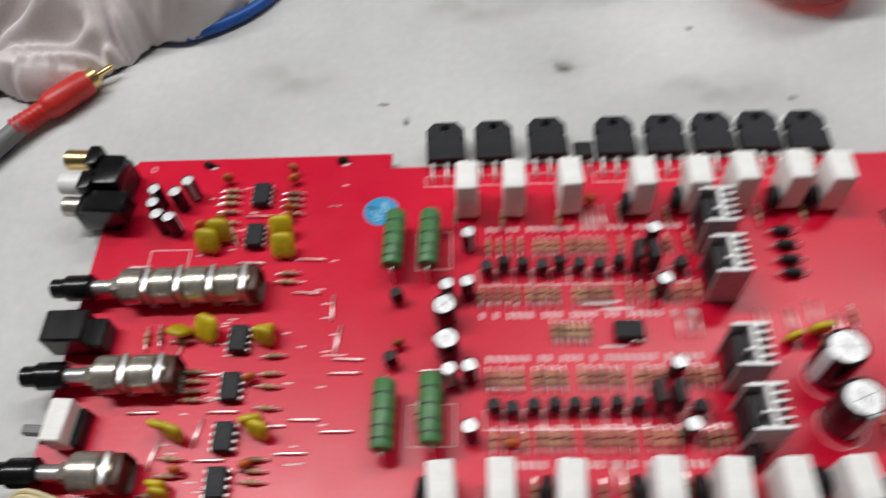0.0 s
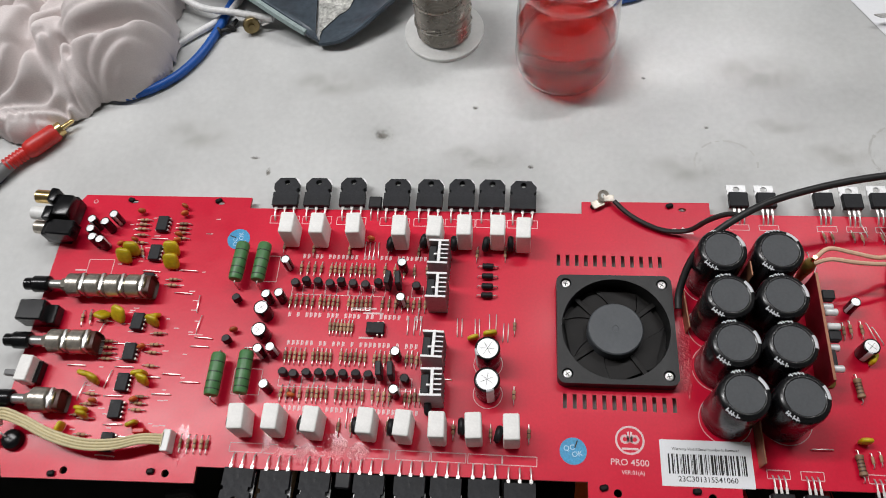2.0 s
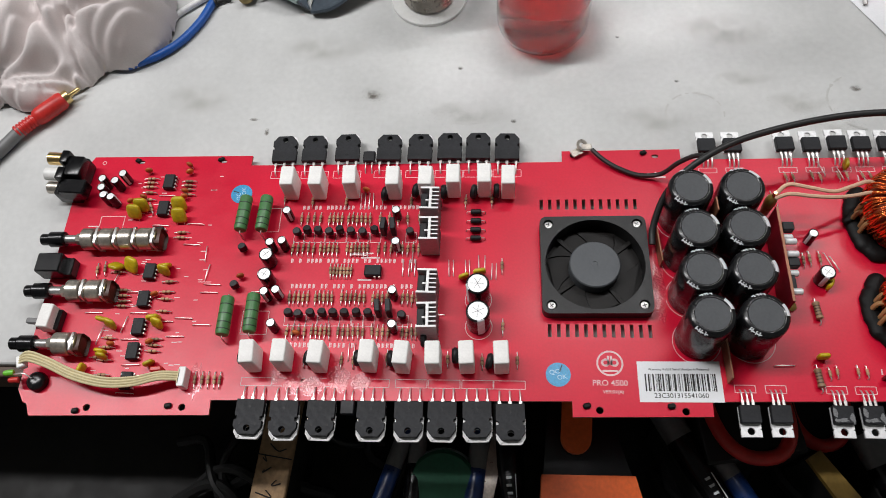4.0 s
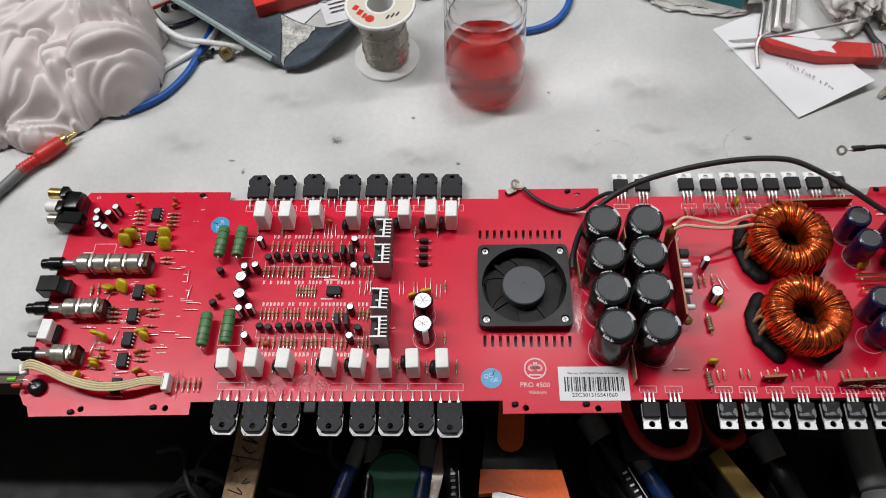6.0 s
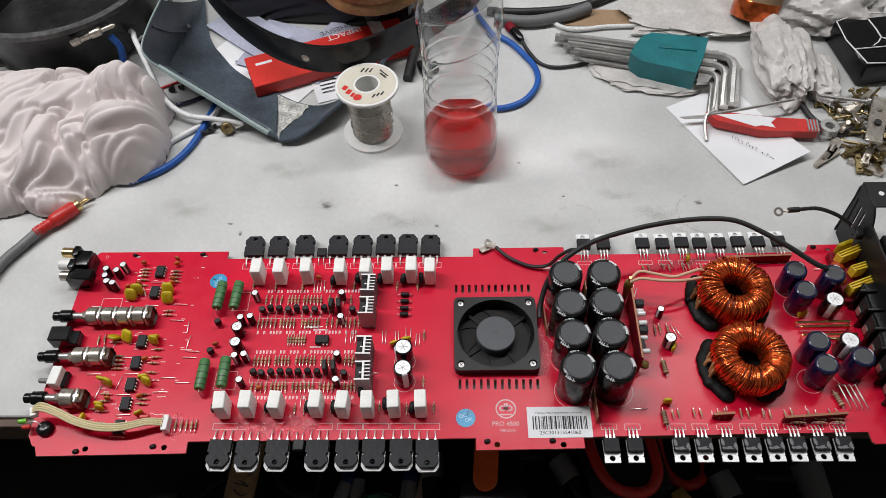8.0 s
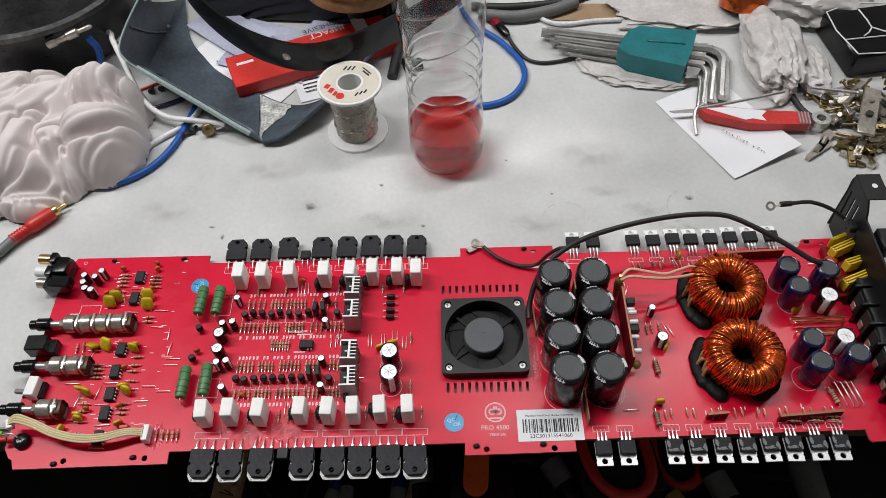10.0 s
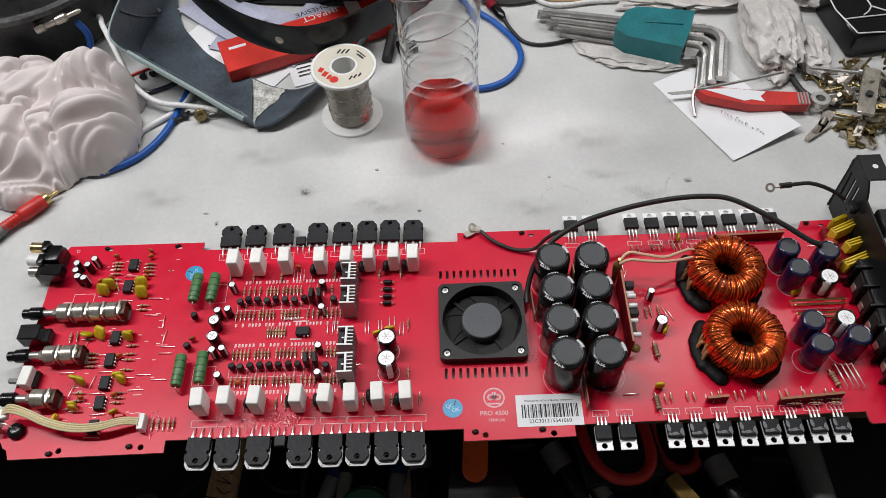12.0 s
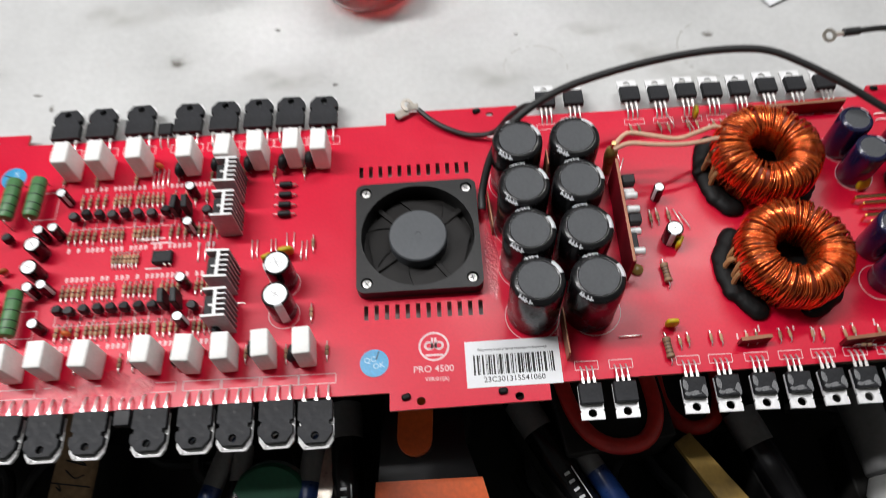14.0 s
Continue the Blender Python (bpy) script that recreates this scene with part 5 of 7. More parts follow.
part("cable", Build(RUBBER).tube([(17, 99, 4), (24, 92, 3), (33, 86, 2.5), (44, 81.5, 2.5), (56, 80, 6), (63, 78.5, 20), (70, 76, 31), (76, 72, 36.5)], 1.4, 8, smooth=5).mesh(), gl)
part("ring_lug", Build(NICKEL).lathe([(1.8, 0), (3.6, 0), (3.6, 0.9), (1.8, 0.9), (1.8, 0)], 18, pose(11, 102, 4.2, 12, 20, 0), close=False).box((14, 101, 3.8), (6, 4.5, 1.2), 0.3).box((8, 98, 2.6), (7, 5, 1.0), 0.3, rot=Matrix.Rotation(0.5, 4, "Z")).mesh(), gl, label="bent metal ring lug")
rl = thing("ring_terminal_lead", "short black cable with a metal ring terminal by the end plate", "cable")
part("cable", Build(RUBBER).tube([(284, 104, 22), (272, 108, 29), (258, 111, 33), (246, 110, 34), (240, 109, 34)], 1.5, 8, smooth=5).mesh(), rl)
part("sleeve", Build(RUBBER).cyl((243, 109.6, 34), (234, 108.5, 34.5), 2.1, 10, 0, 0.4).mesh(), rl)
part("ring_terminal", Build(NICKEL).lathe([(1.9, 0), (3.5, 0), (3.5, 0.9), (1.9, 0.9), (1.9, 0)], 18, pose(226.5, 107, 34.5, 25, 0, 0), close=False).box((231.5, 108, 34.5), (6, 2.4, 1.0), 0.3).mesh(), rl, label="metal ring terminal")


# ---- things on the bench ----
def heaped_cloth(name, heaps, mat, label, category, step=1.3):
    """One gathered sheet over soft heaps (x, y, top, radius x, radius y), with long folds that run slantwise and wrap round the heaps."""
    x0, x1 = min(h[0] - h[3] for h in heaps), max(h[0] + h[3] for h in heaps)
    y0, y1 = min(h[1] - h[4] for h in heaps), max(h[1] + h[4] for h in heaps)
    nx, ny = int((x1 - x0) / step), int((y1 - y0) / step)
    b, grid = Build(mat), {}
    for i in range(nx + 1):
        for j in range(ny + 1):
            x, y = x0 + i * step, y0 + j * step
            warp = noise.noise_vector(Vector((x * 0.011, y * 0.011, 3.0)))
            total, weight, turn = 0.0, 0.0, 0.0
            for k, (hx, hy, top, rx, ry) in enumerate(heaps):
                dx, dy = (x + 7 * warp.x - hx) / rx, (y + 7 * warp.y - hy) / ry
                q = dx * dx + dy * dy
                if q >= 1:
                    continue
                h = top * (1 - q) ** 0.46
                w = math.exp(h * 0.16)
                total, weight = total + h * w, weight + w
                turn += w * (0.9 * math.sin(2.1 * k) + 0.3 * (dx - dy))
            if not weight:
                continue
            h = total / weight
            ang = 0.95 + 0.5 * turn / weight
            xl, yl = x + 345 + 16 * warp.x, y - 212 + 16 * warp.y
            u = (xl * math.sin(ang) - yl * math.cos(ang)) * 0.042 + 0.5 * warp.z
            v = (xl * math.cos(ang) + yl * math.sin(ang)) * 0.012
            n1 = noise.noise(Vector((u, v, 1.7)))
            n2 = noise.noise(Vector((u * 2.2 + 9, v * 1.8, 5.1)))
            n3 = noise.noise(Vector((x * 0.02, y * 0.02, 8.0)))
            lift = min(1.0, h / 9)
            z = h + lift * (7.0 * n3 + 8.0 * n1 - 14.0 * math.exp(-(n1 / 0.065) ** 2) - 5.5 * math.exp(-(n2 / 0.065) ** 2) + 3.0 * n2)
            grid[i, j] = b.bm.verts.new((x, y, TABLE + 0.4 + max(z, 0.0)))
    for i, j in list(grid):
        c = [grid.get(k) for k in ((i, j), (i + 1, j), (i + 1, j + 1), (i, j + 1))]
        if all(c):
            b.bm.faces.new(c)
    rim = [e for e in b.bm.edges if len(e.link_faces) == 1]
    skirt = bmesh.ops.extrude_edge_only(b.bm, edges=rim)
    for v in (g for g in skirt["geom"] if isinstance(g, bmesh.types.BMVert)):
        v.co.z = TABLE + 0.1
    ob = thing(name, label, category)
    f = part("fabric", b.mesh(sharp=180), ob)
    soft = f.modifiers.new("soft_folds", "SMOOTH")
    soft.factor, soft.iterations = 0.5, 4
    return ob


heaped_cloth("cotton_cloth", [(-392, 236, 60, 84, 58), (-352, 192, 50, 50, 46), (-301, 214, 60, 34, 44), (-410, 182, 40, 62, 44), (-314, 258, 62, 40, 30), (-354, 164, 30, 30, 26), (-362, 252, 62, 56, 34)],
             COTTON, "crumpled off-white cotton cloth heaped on the bench", "cloth")


def cable(name, label, pts, r, mat, smooth=6):
    t = thing(name, label, "cable")
    part("cable", Build(mat).tube(pts, r, 10, smooth=smooth).mesh(), t)
    return t


T = TABLE
cable("blue_cable", "blue round cable curving out from under the cloth", [(-335, 196, T + 3), (-302, 178, T + 3), (-284, 181, T + 3), (-265, 194, T + 3), (-252, 213, T + 3), (-245, 233, T + 3), (-241, 252, T + 3), (-238, 270, T + 3), (-240, 292, T + 3)], 3.0, BLUE_CABLE)
cable("blue_cable", "blue round cable looping behind the bottle", [(-4, 262, T + 3), (14, 260, T + 3), (31, 261, T + 3), (47, 269, T + 3), (58, 283.5, T + 3), (62.5, 299, T + 3), (60, 316, T + 3), (52.5, 331, T + 3), (40, 350, T + 3), (27, 364, T + 3), (10, 392, T + 3), (0, 430, T + 3)], 2.9, BLUE_CABLE)
cable("white_cable", "white round cable lying across the bench", [(-395, 330, 20), (-360, 352, 26), (-328, 345, 24), (-312, 318, 34), (-296, 290, 30), (-279, 262, 14), (-258, 248, 6), (-232, 244, 4), (-205, 240, 2)], 2.5, WHITE_CABLE)
cable("white_cable", "white round cable lying across the bench", [(-318, 196, 4), (-285, 211, T + 2.6), (-262, 230, T + 2.6), (-243, 247, T + 2.8), (-234, 262, T + 4), (-232, 280, T + 3)], 2.4, WHITE_CABLE)
cable("white_cable", "white round cable lying across the bench", [(-352, 330, 10), (-330, 352, 8), (-305, 358, 6), (-285, 352, 4)], 2.4, WHITE_CABLE)
cable("red_wire_pair", "thin red and pale wires under the grey visor", [(-330, 270, T + 1.4), (-300, 292, T + 1.4), (-272, 308, T + 1.4), (-240, 322, T + 1.4)], 1.2, RED_PLASTIC)
cable("dark_blue_wire", "dark blue wire beneath the grey visor", [(-320, 262, T + 2), (-285, 268, T + 2), (-262, 276, T + 2), (-236, 292, T + 2)], 2.0, BLUE_SLEEVE)

SC = Build(PRINT).lathe([(3.2, 0), (3.2, 1.2), (1.2, 2.2)], 12, pose(0, 0, 3.2, 0, 90, 0)).cyl((2, 0, 3.2), (9, 0, 2.0), 1.4, 8).mesh()
for x, y, a in ((-243.5, 233, 30), (-235, 236, 80), (-283, 290, 100), (-275, 293, 80), (-267, 296, 95), (-259, 297, 70)):
    thing("screw", "small black screw lying on the bench", "screw", mm(x, y, T, a), SC, group="loose screws")
pt = thing("loose_potentiometer", "small loose brass-coloured potentiometer lying on the bench", "potentiometer", mm(-221, 238, T, 25))
part("can", Build(BRASS).lathe([(5, 0), (5.6, 0.8), (5.6, 4), (5, 4.6), (2.0, 4.6), (2.0, 7), (0, 7)], 20, pose(0, 0, 5.6, 70, 0, 0)).mesh(), pt)
for k in range(3):
    part("tag", Build(TIN).box((9, -5 + 3.5 * k, 6), (5, 1.6, 0.6), 0.1).mesh(), pt)

# red phono plug and its grey lead
plug = thing("phono_plug", "red plastic phono plug with a gold pin on a grey cable", "plug")
PA, PB = Vector((-357, 119, T + 6.3)), Vector((-329.5, 148.5, T + 6.3))
pm = Matrix.Translation(PA) @ (PB - PA).to_track_quat("Z", "Y").to_matrix().to_4x4()
prof = [(3.6, 0)]
for k in range(6):
    prof += [(4.6, 0.6 + 2.4 * k), (4.6, 1.8 + 2.4 * k), (3.9, 2.0 + 2.4 * k), (3.9, 2.6 + 2.4 * k)]
prof += [(5.2, 16), (6.0, 19), (6.0, 35), (5.2, 37.5)]
part("grip", Build(RED_PLASTIC).lathe(prof, 22, pm).mesh(), plug)
part("collar", Build(GOLD).lathe([(4.6, 37.3), (4.6, 41), (4.0, 41.6)], 18, pm).mesh(), plug, label="gold collar")
part("pin", Build(GOLD).lathe([(1.5, 41), (1.5, 48.6), (0.8, 49.8)], 10, pm).mesh(), plug, label="gold centre pin")
part("cable", Build(GREY_CABLE).tube([PA + Vector((3, 3, 0)), (-364, 108, T + 5), (-374, 92, T + 5), (-382, 68, T + 5), (-386, 40, T + 5), (-388, 5, T + 5)], 4.2, 10).mesh(), plug, label="grey twin cable")
part("cable", Build(BLUE_SLEEVE).tube([PA + Vector((2, -1, 0)), (-360, 112, T + 3), (-372, 96, T + 3), (-385, 84, T + 3)], 2.4, 8).mesh(), plug)
part("ring_mark", Build(RED_PLASTIC).lathe([(4.5, 0), (4.6, 1), (4.6, 5), (4.5, 6)], 12, pose(-377.5, 82, T + 5, 90, 0, -18)).mesh(), plug)

# the bottle
bot = thing("plastic_bottle", "clear ribbed plastic bottle part filled with red liquid", "bottle", mm(-10, 207, T))
R = [(25, 1.2), (28.5, 3), (30.6, 8), (31.2, 16), (31.2, 30), (30.8, 42), (30.0, 54), (29.4, 66.3), (28.4, 67.7), (28.4, 69.3), (29.4, 70.7), (29.4, 78), (28.4, 79.4), (28.4, 81), (29.4, 82.4), (29.4, 90.9), (28.4, 92.3), (28.4, 93.9), (29.4, 95.3), (29.4, 102.8), (28.4, 104.2), (28.4, 105.8), (29.4, 107.2), (29.8, 113), (31.0, 132), (31.9, 142), (32.0, 150), (31.2, 160), (28, 173), (21, 187), (14.5, 197), (13, 204), (13, 216)]
outer = Build(BOTTLE)
inn = [(max(r - 0.7, 0.2), z + (0.6 if i == 0 else 0)) for i, (r, z) in enumerate(R)]
outer.lathe([(0, 3.5), (14, 3.0), (19, 1.0), *R, *inn[::-1], (19, 2.4), (14, 4.2), (0, 4.6)], 48, close=False)
# slanting ridges pressed into the lower wall
for v in outer.bm.verts:
    r = math.hypot(v.co.x, v.co.y)
    if r > 24 and 6 < v.co.z < 52:
        a = math.atan2(v.co.y, v.co.x)
        k = 1 - 0.025 * max(0, math.sin(3 * a + v.co.z * 0.16)) ** 6
        v.co.x, v.co.y = v.co.x * k, v.co.y * k
shell = part("shell", outer.mesh(sharp=70), bot)
shell.visible_shadow = False
liq = Build(LIQUID).lathe([(0, 4.9), (14, 4.6), (20, 2.0), (24.0, 2.0), (27.4, 3.8), (29.5, 8.4), (30.1, 16), (30.1, 30), (29.9, 37), (0, 37.0)], 48, close=False)
part("liquid", liq.mesh(sharp=50), bot, label="red liquid")
# slanting ridges moulded round the wall
for rr_, z0, z1, a0, a1 in ((30.9, 14, 36, 215, 335), (30.9, 36, 44, 205, 262), (30.6, 114.1, 144.1, 188, 352), (32.0, 148.5, 176.5, 188, 330)):
    pts = [(rr_ * math.cos(radians(a)), rr_ * math.sin(radians(a)), z0 + (z1 - z0) * (a - a0) / (a1 - a0)) for a in range(a0, a1 + 1, 8)]
    part("ridge", Build(BOTTLE).tube(pts, 0.75, 6, smooth=2).mesh(), bot)
part("cap", Build(WHITE_PLASTIC).lathe([(14.5, 204), (15, 205), (15, 220), (14, 221)], 30).mesh(), bot)

# solder spool
sp = thing("solder_spool", "white plastic spool wound with silver solder wire", "spool", mm(-88.5, 235, T, -28))
ring = lambda r0, r1, z0, z1, m: Build(m).lathe([(r1, z0), (r0, z0), (r0, z1 - 0.4), (r0 - 0.4, z1), (r1, z1), (r1, z0)], 48, close=False).mesh()  # noqa: E731
part("bottom_disc", ring(26.5, 8, 0.2, 2.6, WHITE_PLASTIC), sp)
part("top_disc", ring(26.8, 9.6, 54.6, 57, WHITE_PLASTIC), sp)
part("core_tube", Build(WHITE_PLASTIC).lathe([(9.8, 0.5), (9.8, 56.9)], 30, close=False).lathe([(9.2, 0.5), (9.2, 56.9)], 30, close=False).mesh(), sp)
wv = Build(SOLDER)
pts = []
for k in range(44 * 20 + 1):
    a = 2 * math.pi * k / 20
    pts.append(((17.6 + 0.08 * math.sin(k * 0.37)) * math.cos(a), (17.6 + 0.08 * math.sin(k * 0.37)) * math.sin(a), 3.4 + 50.6 * k / 880))
wv.tube(pts, 0.62, 5, smooth=1)
for k in range(4):
    z0 = rnd.uniform(10, 44)
    lt = Build(SOLDER).tube([(18.6 * math.cos(radians(a)), 18.6 * math.sin(radians(a)), z0 + 5 * math.sin(radians(a + 50 * k))) for a in range(0, 361, 15)], 0.6, 5, smooth=1)
    part("loose_turn", lt.mesh(), sp)
part("solder_wire", wv.mesh(), sp, label="silver solder wire windings")
part("label", ring(24.8, 11.4, 56.9, 57.2, LABEL), sp, label="cream paper label")
b = Build(RED_CARD)
b.lathe([(3.6, 57.25), (3.6, 57.4), (0, 57.4)], 20, Matrix.Translation((2, -17.6, 0)))
b.box((-8, -15.2, 57.3), (4, 5.5, 0.14)).box((-13.5, -12.6, 57.3), (4, 5, 0.14)).box((-3.2, -16.8, 57.3), (2.6, 5, 0.14))
part("printed_mark", b.mesh(), sp, label="red printed mark")
b = Build(PRINT)
for k in range(3):
    b.box((-12 + 3.2 * k, 12.6 + k * 1.6, 57.3), (1.4, 5.5, 0.14)), b.box((13 + 2.4 * k, -10 + 3 * k, 57.3), (1.4, 4.6, 0.14))
b.box((6, 18, 57.3), (11, 1.2, 0.14), rot=Matrix.Rotation(-0.35, 4, "Z")), b.box((7, 15, 57.3), (8, 1.6, 0.14), rot=Matrix.Rotation(-0.35, 4, "Z"))
part("printed_bars", b.mesh(), sp)

# grey visor: a curved shell lying open
vis = thing("face_visor", "curved blue-grey plastic visor shell lying on the bench", "visor")
TOP_EDGE = [(-286, 345, 58), (-290, 311, 56), (-294, 290, 48), (-288, 281, 42), (-276, 276, 34), (-229, 252, 18), (-193, 232, 7), (-171, 222, -1)]
CREASE = [(-279, 413, 8), (-282, 366, 6), (-287, 318, 6), (-277, 305, 6), (-266, 297, 6), (-227, 269, 2), (-196, 248, -1), (-176, 233, -3.4)]
FLOOR_EDGE = [(-279, 434, 0), (-269, 390, -2), (-258, 360, -3), (-243, 338, -3), (-228, 319, -3), (-207, 301, -3), (-192, 290, -3), (-181, 283, -2)]
SIDE_TOP = [(-171, 221, -2), (-152, 223, 2), (-124, 246, 10), (-95, 281, 16), (-65, 330, 20)]
SIDE_LOW = [(-181, 283, -2), (-159, 271, -3), (-137, 268, -3), (-113, 284, -2), (-77, 339, 0)]

def spline(P, t):
    n = len(P) - 1
    i = min(int(t * n), n - 1)
    u = t * n - i
    p0, p1, p2, p3 = (Vector(P[max(0, min(n, i + k))]) for k in (-1, 0, 1, 2))
    return 0.5 * (2 * p1 + (p2 - p0) * u + (2 * p0 - 5 * p1 + 4 * p2 - p3) * u * u + (3 * p1 - p0 - 3 * p2 + p3) * u ** 3)


def loft(O, I, thick, mat, nu=60, nv=10, sag=0.0):
    b = Build(mat)
    top, low = [], []
    for i in range(nu + 1):
        o, q = spline(O, i / nu), spline(I, i / nu)
        row = [o.lerp(q, j / nv) - Vector((0, 0, sag * math.sin(math.pi * j / nv))) for j in range(nv + 1)]
        row = [Vector((p.x, p.y, max(p.z, TABLE + thick + 0.4))) for p in row]
        top.append([b.bm.verts.new(p) for p in row])
        low.append([b.bm.verts.new(p - Vector((0, 0, thick))) for p in row])
    for i in range(nu):
        for j in range(nv):
            b.bm.faces.new([top[i][j], top[i + 1][j], top[i + 1][j + 1], top[i][j + 1]])
            b.bm.faces.new([low[i][j + 1], low[i + 1][j + 1], low[i + 1][j], low[i][j]])
        for j in (0, nv):
            b.bm.faces.new([top[i][j], low[i][j], low[i + 1][j], top[i + 1][j]])
    for i in (0, nu):
        for j in range(nv):
            b.bm.faces.new([top[i][j], top[i][j + 1], low[i][j + 1], low[i][j]])
    return b.mesh(sharp=50)


part("shell", loft(CREASE, FLOOR_EDGE, 2.2, GREY_SHELL, sag=2), vis)
part("front_wall", loft(TOP_EDGE, CREASE, 2.2, GREY_SHELL, 50, 6, sag=3), vis)
part("side_wall", loft(SIDE_TOP, SIDE_LOW, 2.2, GREY_SHELL, 30, 6, sag=3), vis)
edge = [spline(TOP_EDGE, k / 40) + Vector((0, 0, 0.6)) for k in range(41)]
part("edge_bead", Build(GREY_RIM).tube(edge[:24], 0.9, 6, smooth=1).mesh(), vis, label="thin pale edge")
part("rim", Build(GREY_RIM).tube([p + Vector((0, 0, 0.4)) for p in edge[22:38]], 2.6, 6, smooth=1).mesh(), vis, label="pale green moulded rim")
part("rim_groove", Build(GREY_SHELL).tube([p + Vector((1.6, 2.6, 1.2)) for p in edge[23:37]], 1.0, 6, smooth=1).mesh(), vis)
for k in (6, 20):
    p, q = spline(TOP_EDGE, k / 40), spline(CREASE, k / 40)
    part("rib", Build(GREY_SHELL).tube([p.lerp(q, 0.1) + Vector((0, 0, 0.5)), p.lerp(q, 0.5) - Vector((0, 0, 2.4)), q + Vector((0, 0, 1.0))], 1.5, 6, smooth=3).mesh(), vis)
part("side_bead", Build(GREY_SHELL).tube([spline(SIDE_TOP, k / 24) + Vector((0, 0, 0.4)) for k in range(25)], 1.6, 6, smooth=1).mesh(), vis)
# white residue clings to the corner where the side wall turns up
n, high = 9, []
res = Build(RESIDUE)
for i in range(n + 1):
    u = 0.34 * i / n
    o, q = spline(SIDE_TOP, u), spline(SIDE_LOW, u)
    reach = max(0.06, 1 - 2.6 * u + rnd.uniform(-0.06, 0.06))
    row = [q.lerp(o, 0.04 + (0.86 * reach) * j / 5) + Vector((0, 0, 1.0 - 3 * math.sin(math.pi * (0.04 + 0.86 * reach * j / 5)) + rnd.uniform(0, 0.5))) for j in range(6)]
    high.append([res.bm.verts.new(Vector((p.x, p.y, max(p.z, TABLE + 3.4)))) for p in row])
for r0, r1 in zip(high, high[1:]):
    for j in range(5):
        res.bm.faces.new([r0[j], r1[j], r1[j + 1], r0[j + 1]])
ex = bmesh.ops.extrude_face_region(res.bm, geom=res.bm.faces[:])
for v in (x for x in ex["geom"] if isinstance(x, bmesh.types.BMVert)):
    v.co.z -= 0.5
part("residue", res.mesh(sharp=30), vis, label="chipped white residue")

st = thing("head_strap", "broad black head strap with a metal rivet, standing on edge", "strap")
SP = [(-286, 426, 62), (-239, 346, 62), (-199, 298, 61), (-162, 270, 60), (-124, 258, 59), (-89, 269, 58), (-54, 298, 54), (-24, 344, 38), (2, 390, 22), (14, 431, 8)]
b = Build(BLACK_PLASTIC)
band = []
for k in range(49):
    p, q = spline(SP, k / 48), spline(SP, min(1, k / 48 + 0.01))
    d = (spline(SP, min(1, k / 48 + 0.01)) - spline(SP, max(0, k / 48 - 0.01))).normalized()
    nrm = Vector((d.y, -d.x, 0)).normalized()
    band.append([b.bm.verts.new(p + nrm * a + Vector((0, 0, c))) for a, c in ((1.4, 13), (2.8, 0), (1.4, -14), (-1.4, -14), (0.0, 0), (-1.4, 13))])
for a, c in zip(band, band[1:]):
    for j in range(6):
        b.bm.faces.new([a[j], a[(j + 1) % 6], c[(j + 1) % 6], c[j]])
b.bm.faces.new(band[0]), b.bm.faces.new(band[-1][::-1])
part("band", b.mesh(sharp=60), st)
part("rivet", Build(NICKEL).lathe([(4, 0), (3.6, 1.0), (1.5, 1.8), (0, 2)], 20, pose(-141, 259.2, 60, 75, 0, -14)).mesh(sharp=70), st, label="round metal rivet")

# papers and boxes behind the visor
def sheet(name, label, cx, cy, z, w, h, a, mat, cat="paper", curl=3.0):
    b = Build(mat)
    n = 8
    g = [[b.bm.verts.new((w * (i / n - 0.5), h * (j / n - 0.5), curl * ((i / n - 0.5) ** 2 + (j / n - 0.3) ** 2))) for j in range(n + 1)] for i in range(n + 1)]
    for i in range(n):
        for j in range(n):
            b.bm.faces.new([g[i][j], g[i + 1][j], g[i + 1][j + 1], g[i][j + 1]])
    ex = bmesh.ops.extrude_face_region(b.bm, geom=b.bm.faces[:])
    for v in (x for x in ex["geom"] if isinstance(x, bmesh.types.BMVert)):
        v.co.z += 0.15
    return thing(name, label, cat, mm(cx, cy, z, a), b.mesh(sharp=60))


# lilac-white paper, with the strap's shadow mixed into the colour
SHADED_LILAC = material("shaded_lilac_paper", (0.46, 0.48, 0.60), 0.8)
s1 = sheet("paper_sheet", "white printed paper under the grey visor", -195, 330, T + 0.2, 120, 90, -35, PAPER)
b = Build(PRINT)
for k in range(9):
    b.bar(-30, 30 - 6 * k, -30 + rnd.uniform(20, 50), 30 - 6 * k, 1.4, 1.6)
part("printed_bars", b.mesh(), s1)
sheet("paper_sheet", "lilac-white paper slip with shade put into its colour", -175, 345, T + 1.6, 90, 70, -20, SHADED_LILAC)
sheet("paper_sheet", "white paper under the black strap, coloured lilac for its shade", -222, 372, T + 3.0, 84, 42, -40, SHADED_LILAC, curl=8)
bc = thing("black_case", "dark plastic case at the back of the bench", "case", mm(-150, 432, T, -6))
part("case", Build(BLACK_PLASTIC).box((0, 0, 22), (190, 90, 44), 5, segments=2).mesh(), bc)
sheet("paper_sheet", "lilac-white paper slip with shade put into its colour", -130, 345, T + 2.4, 70, 60, 60, SHADED_LILAC)
s2 = sheet("paper_sheet", "white printed paper beside the visor", -115, 300, T + 0.2, 70, 34, 20, PAPER)
b = Build(PRINT)
for k in range(4):
    b.bar(-28, 10 - 5 * k, 10, 10 - 5 * k, 1.2, 1.5)
part("printed_bars", b.mesh(), s2)
rb = thing("red_carton", "flat glossy red carton with white lettering", "box", mm(-136, 329, T + 2, 22))
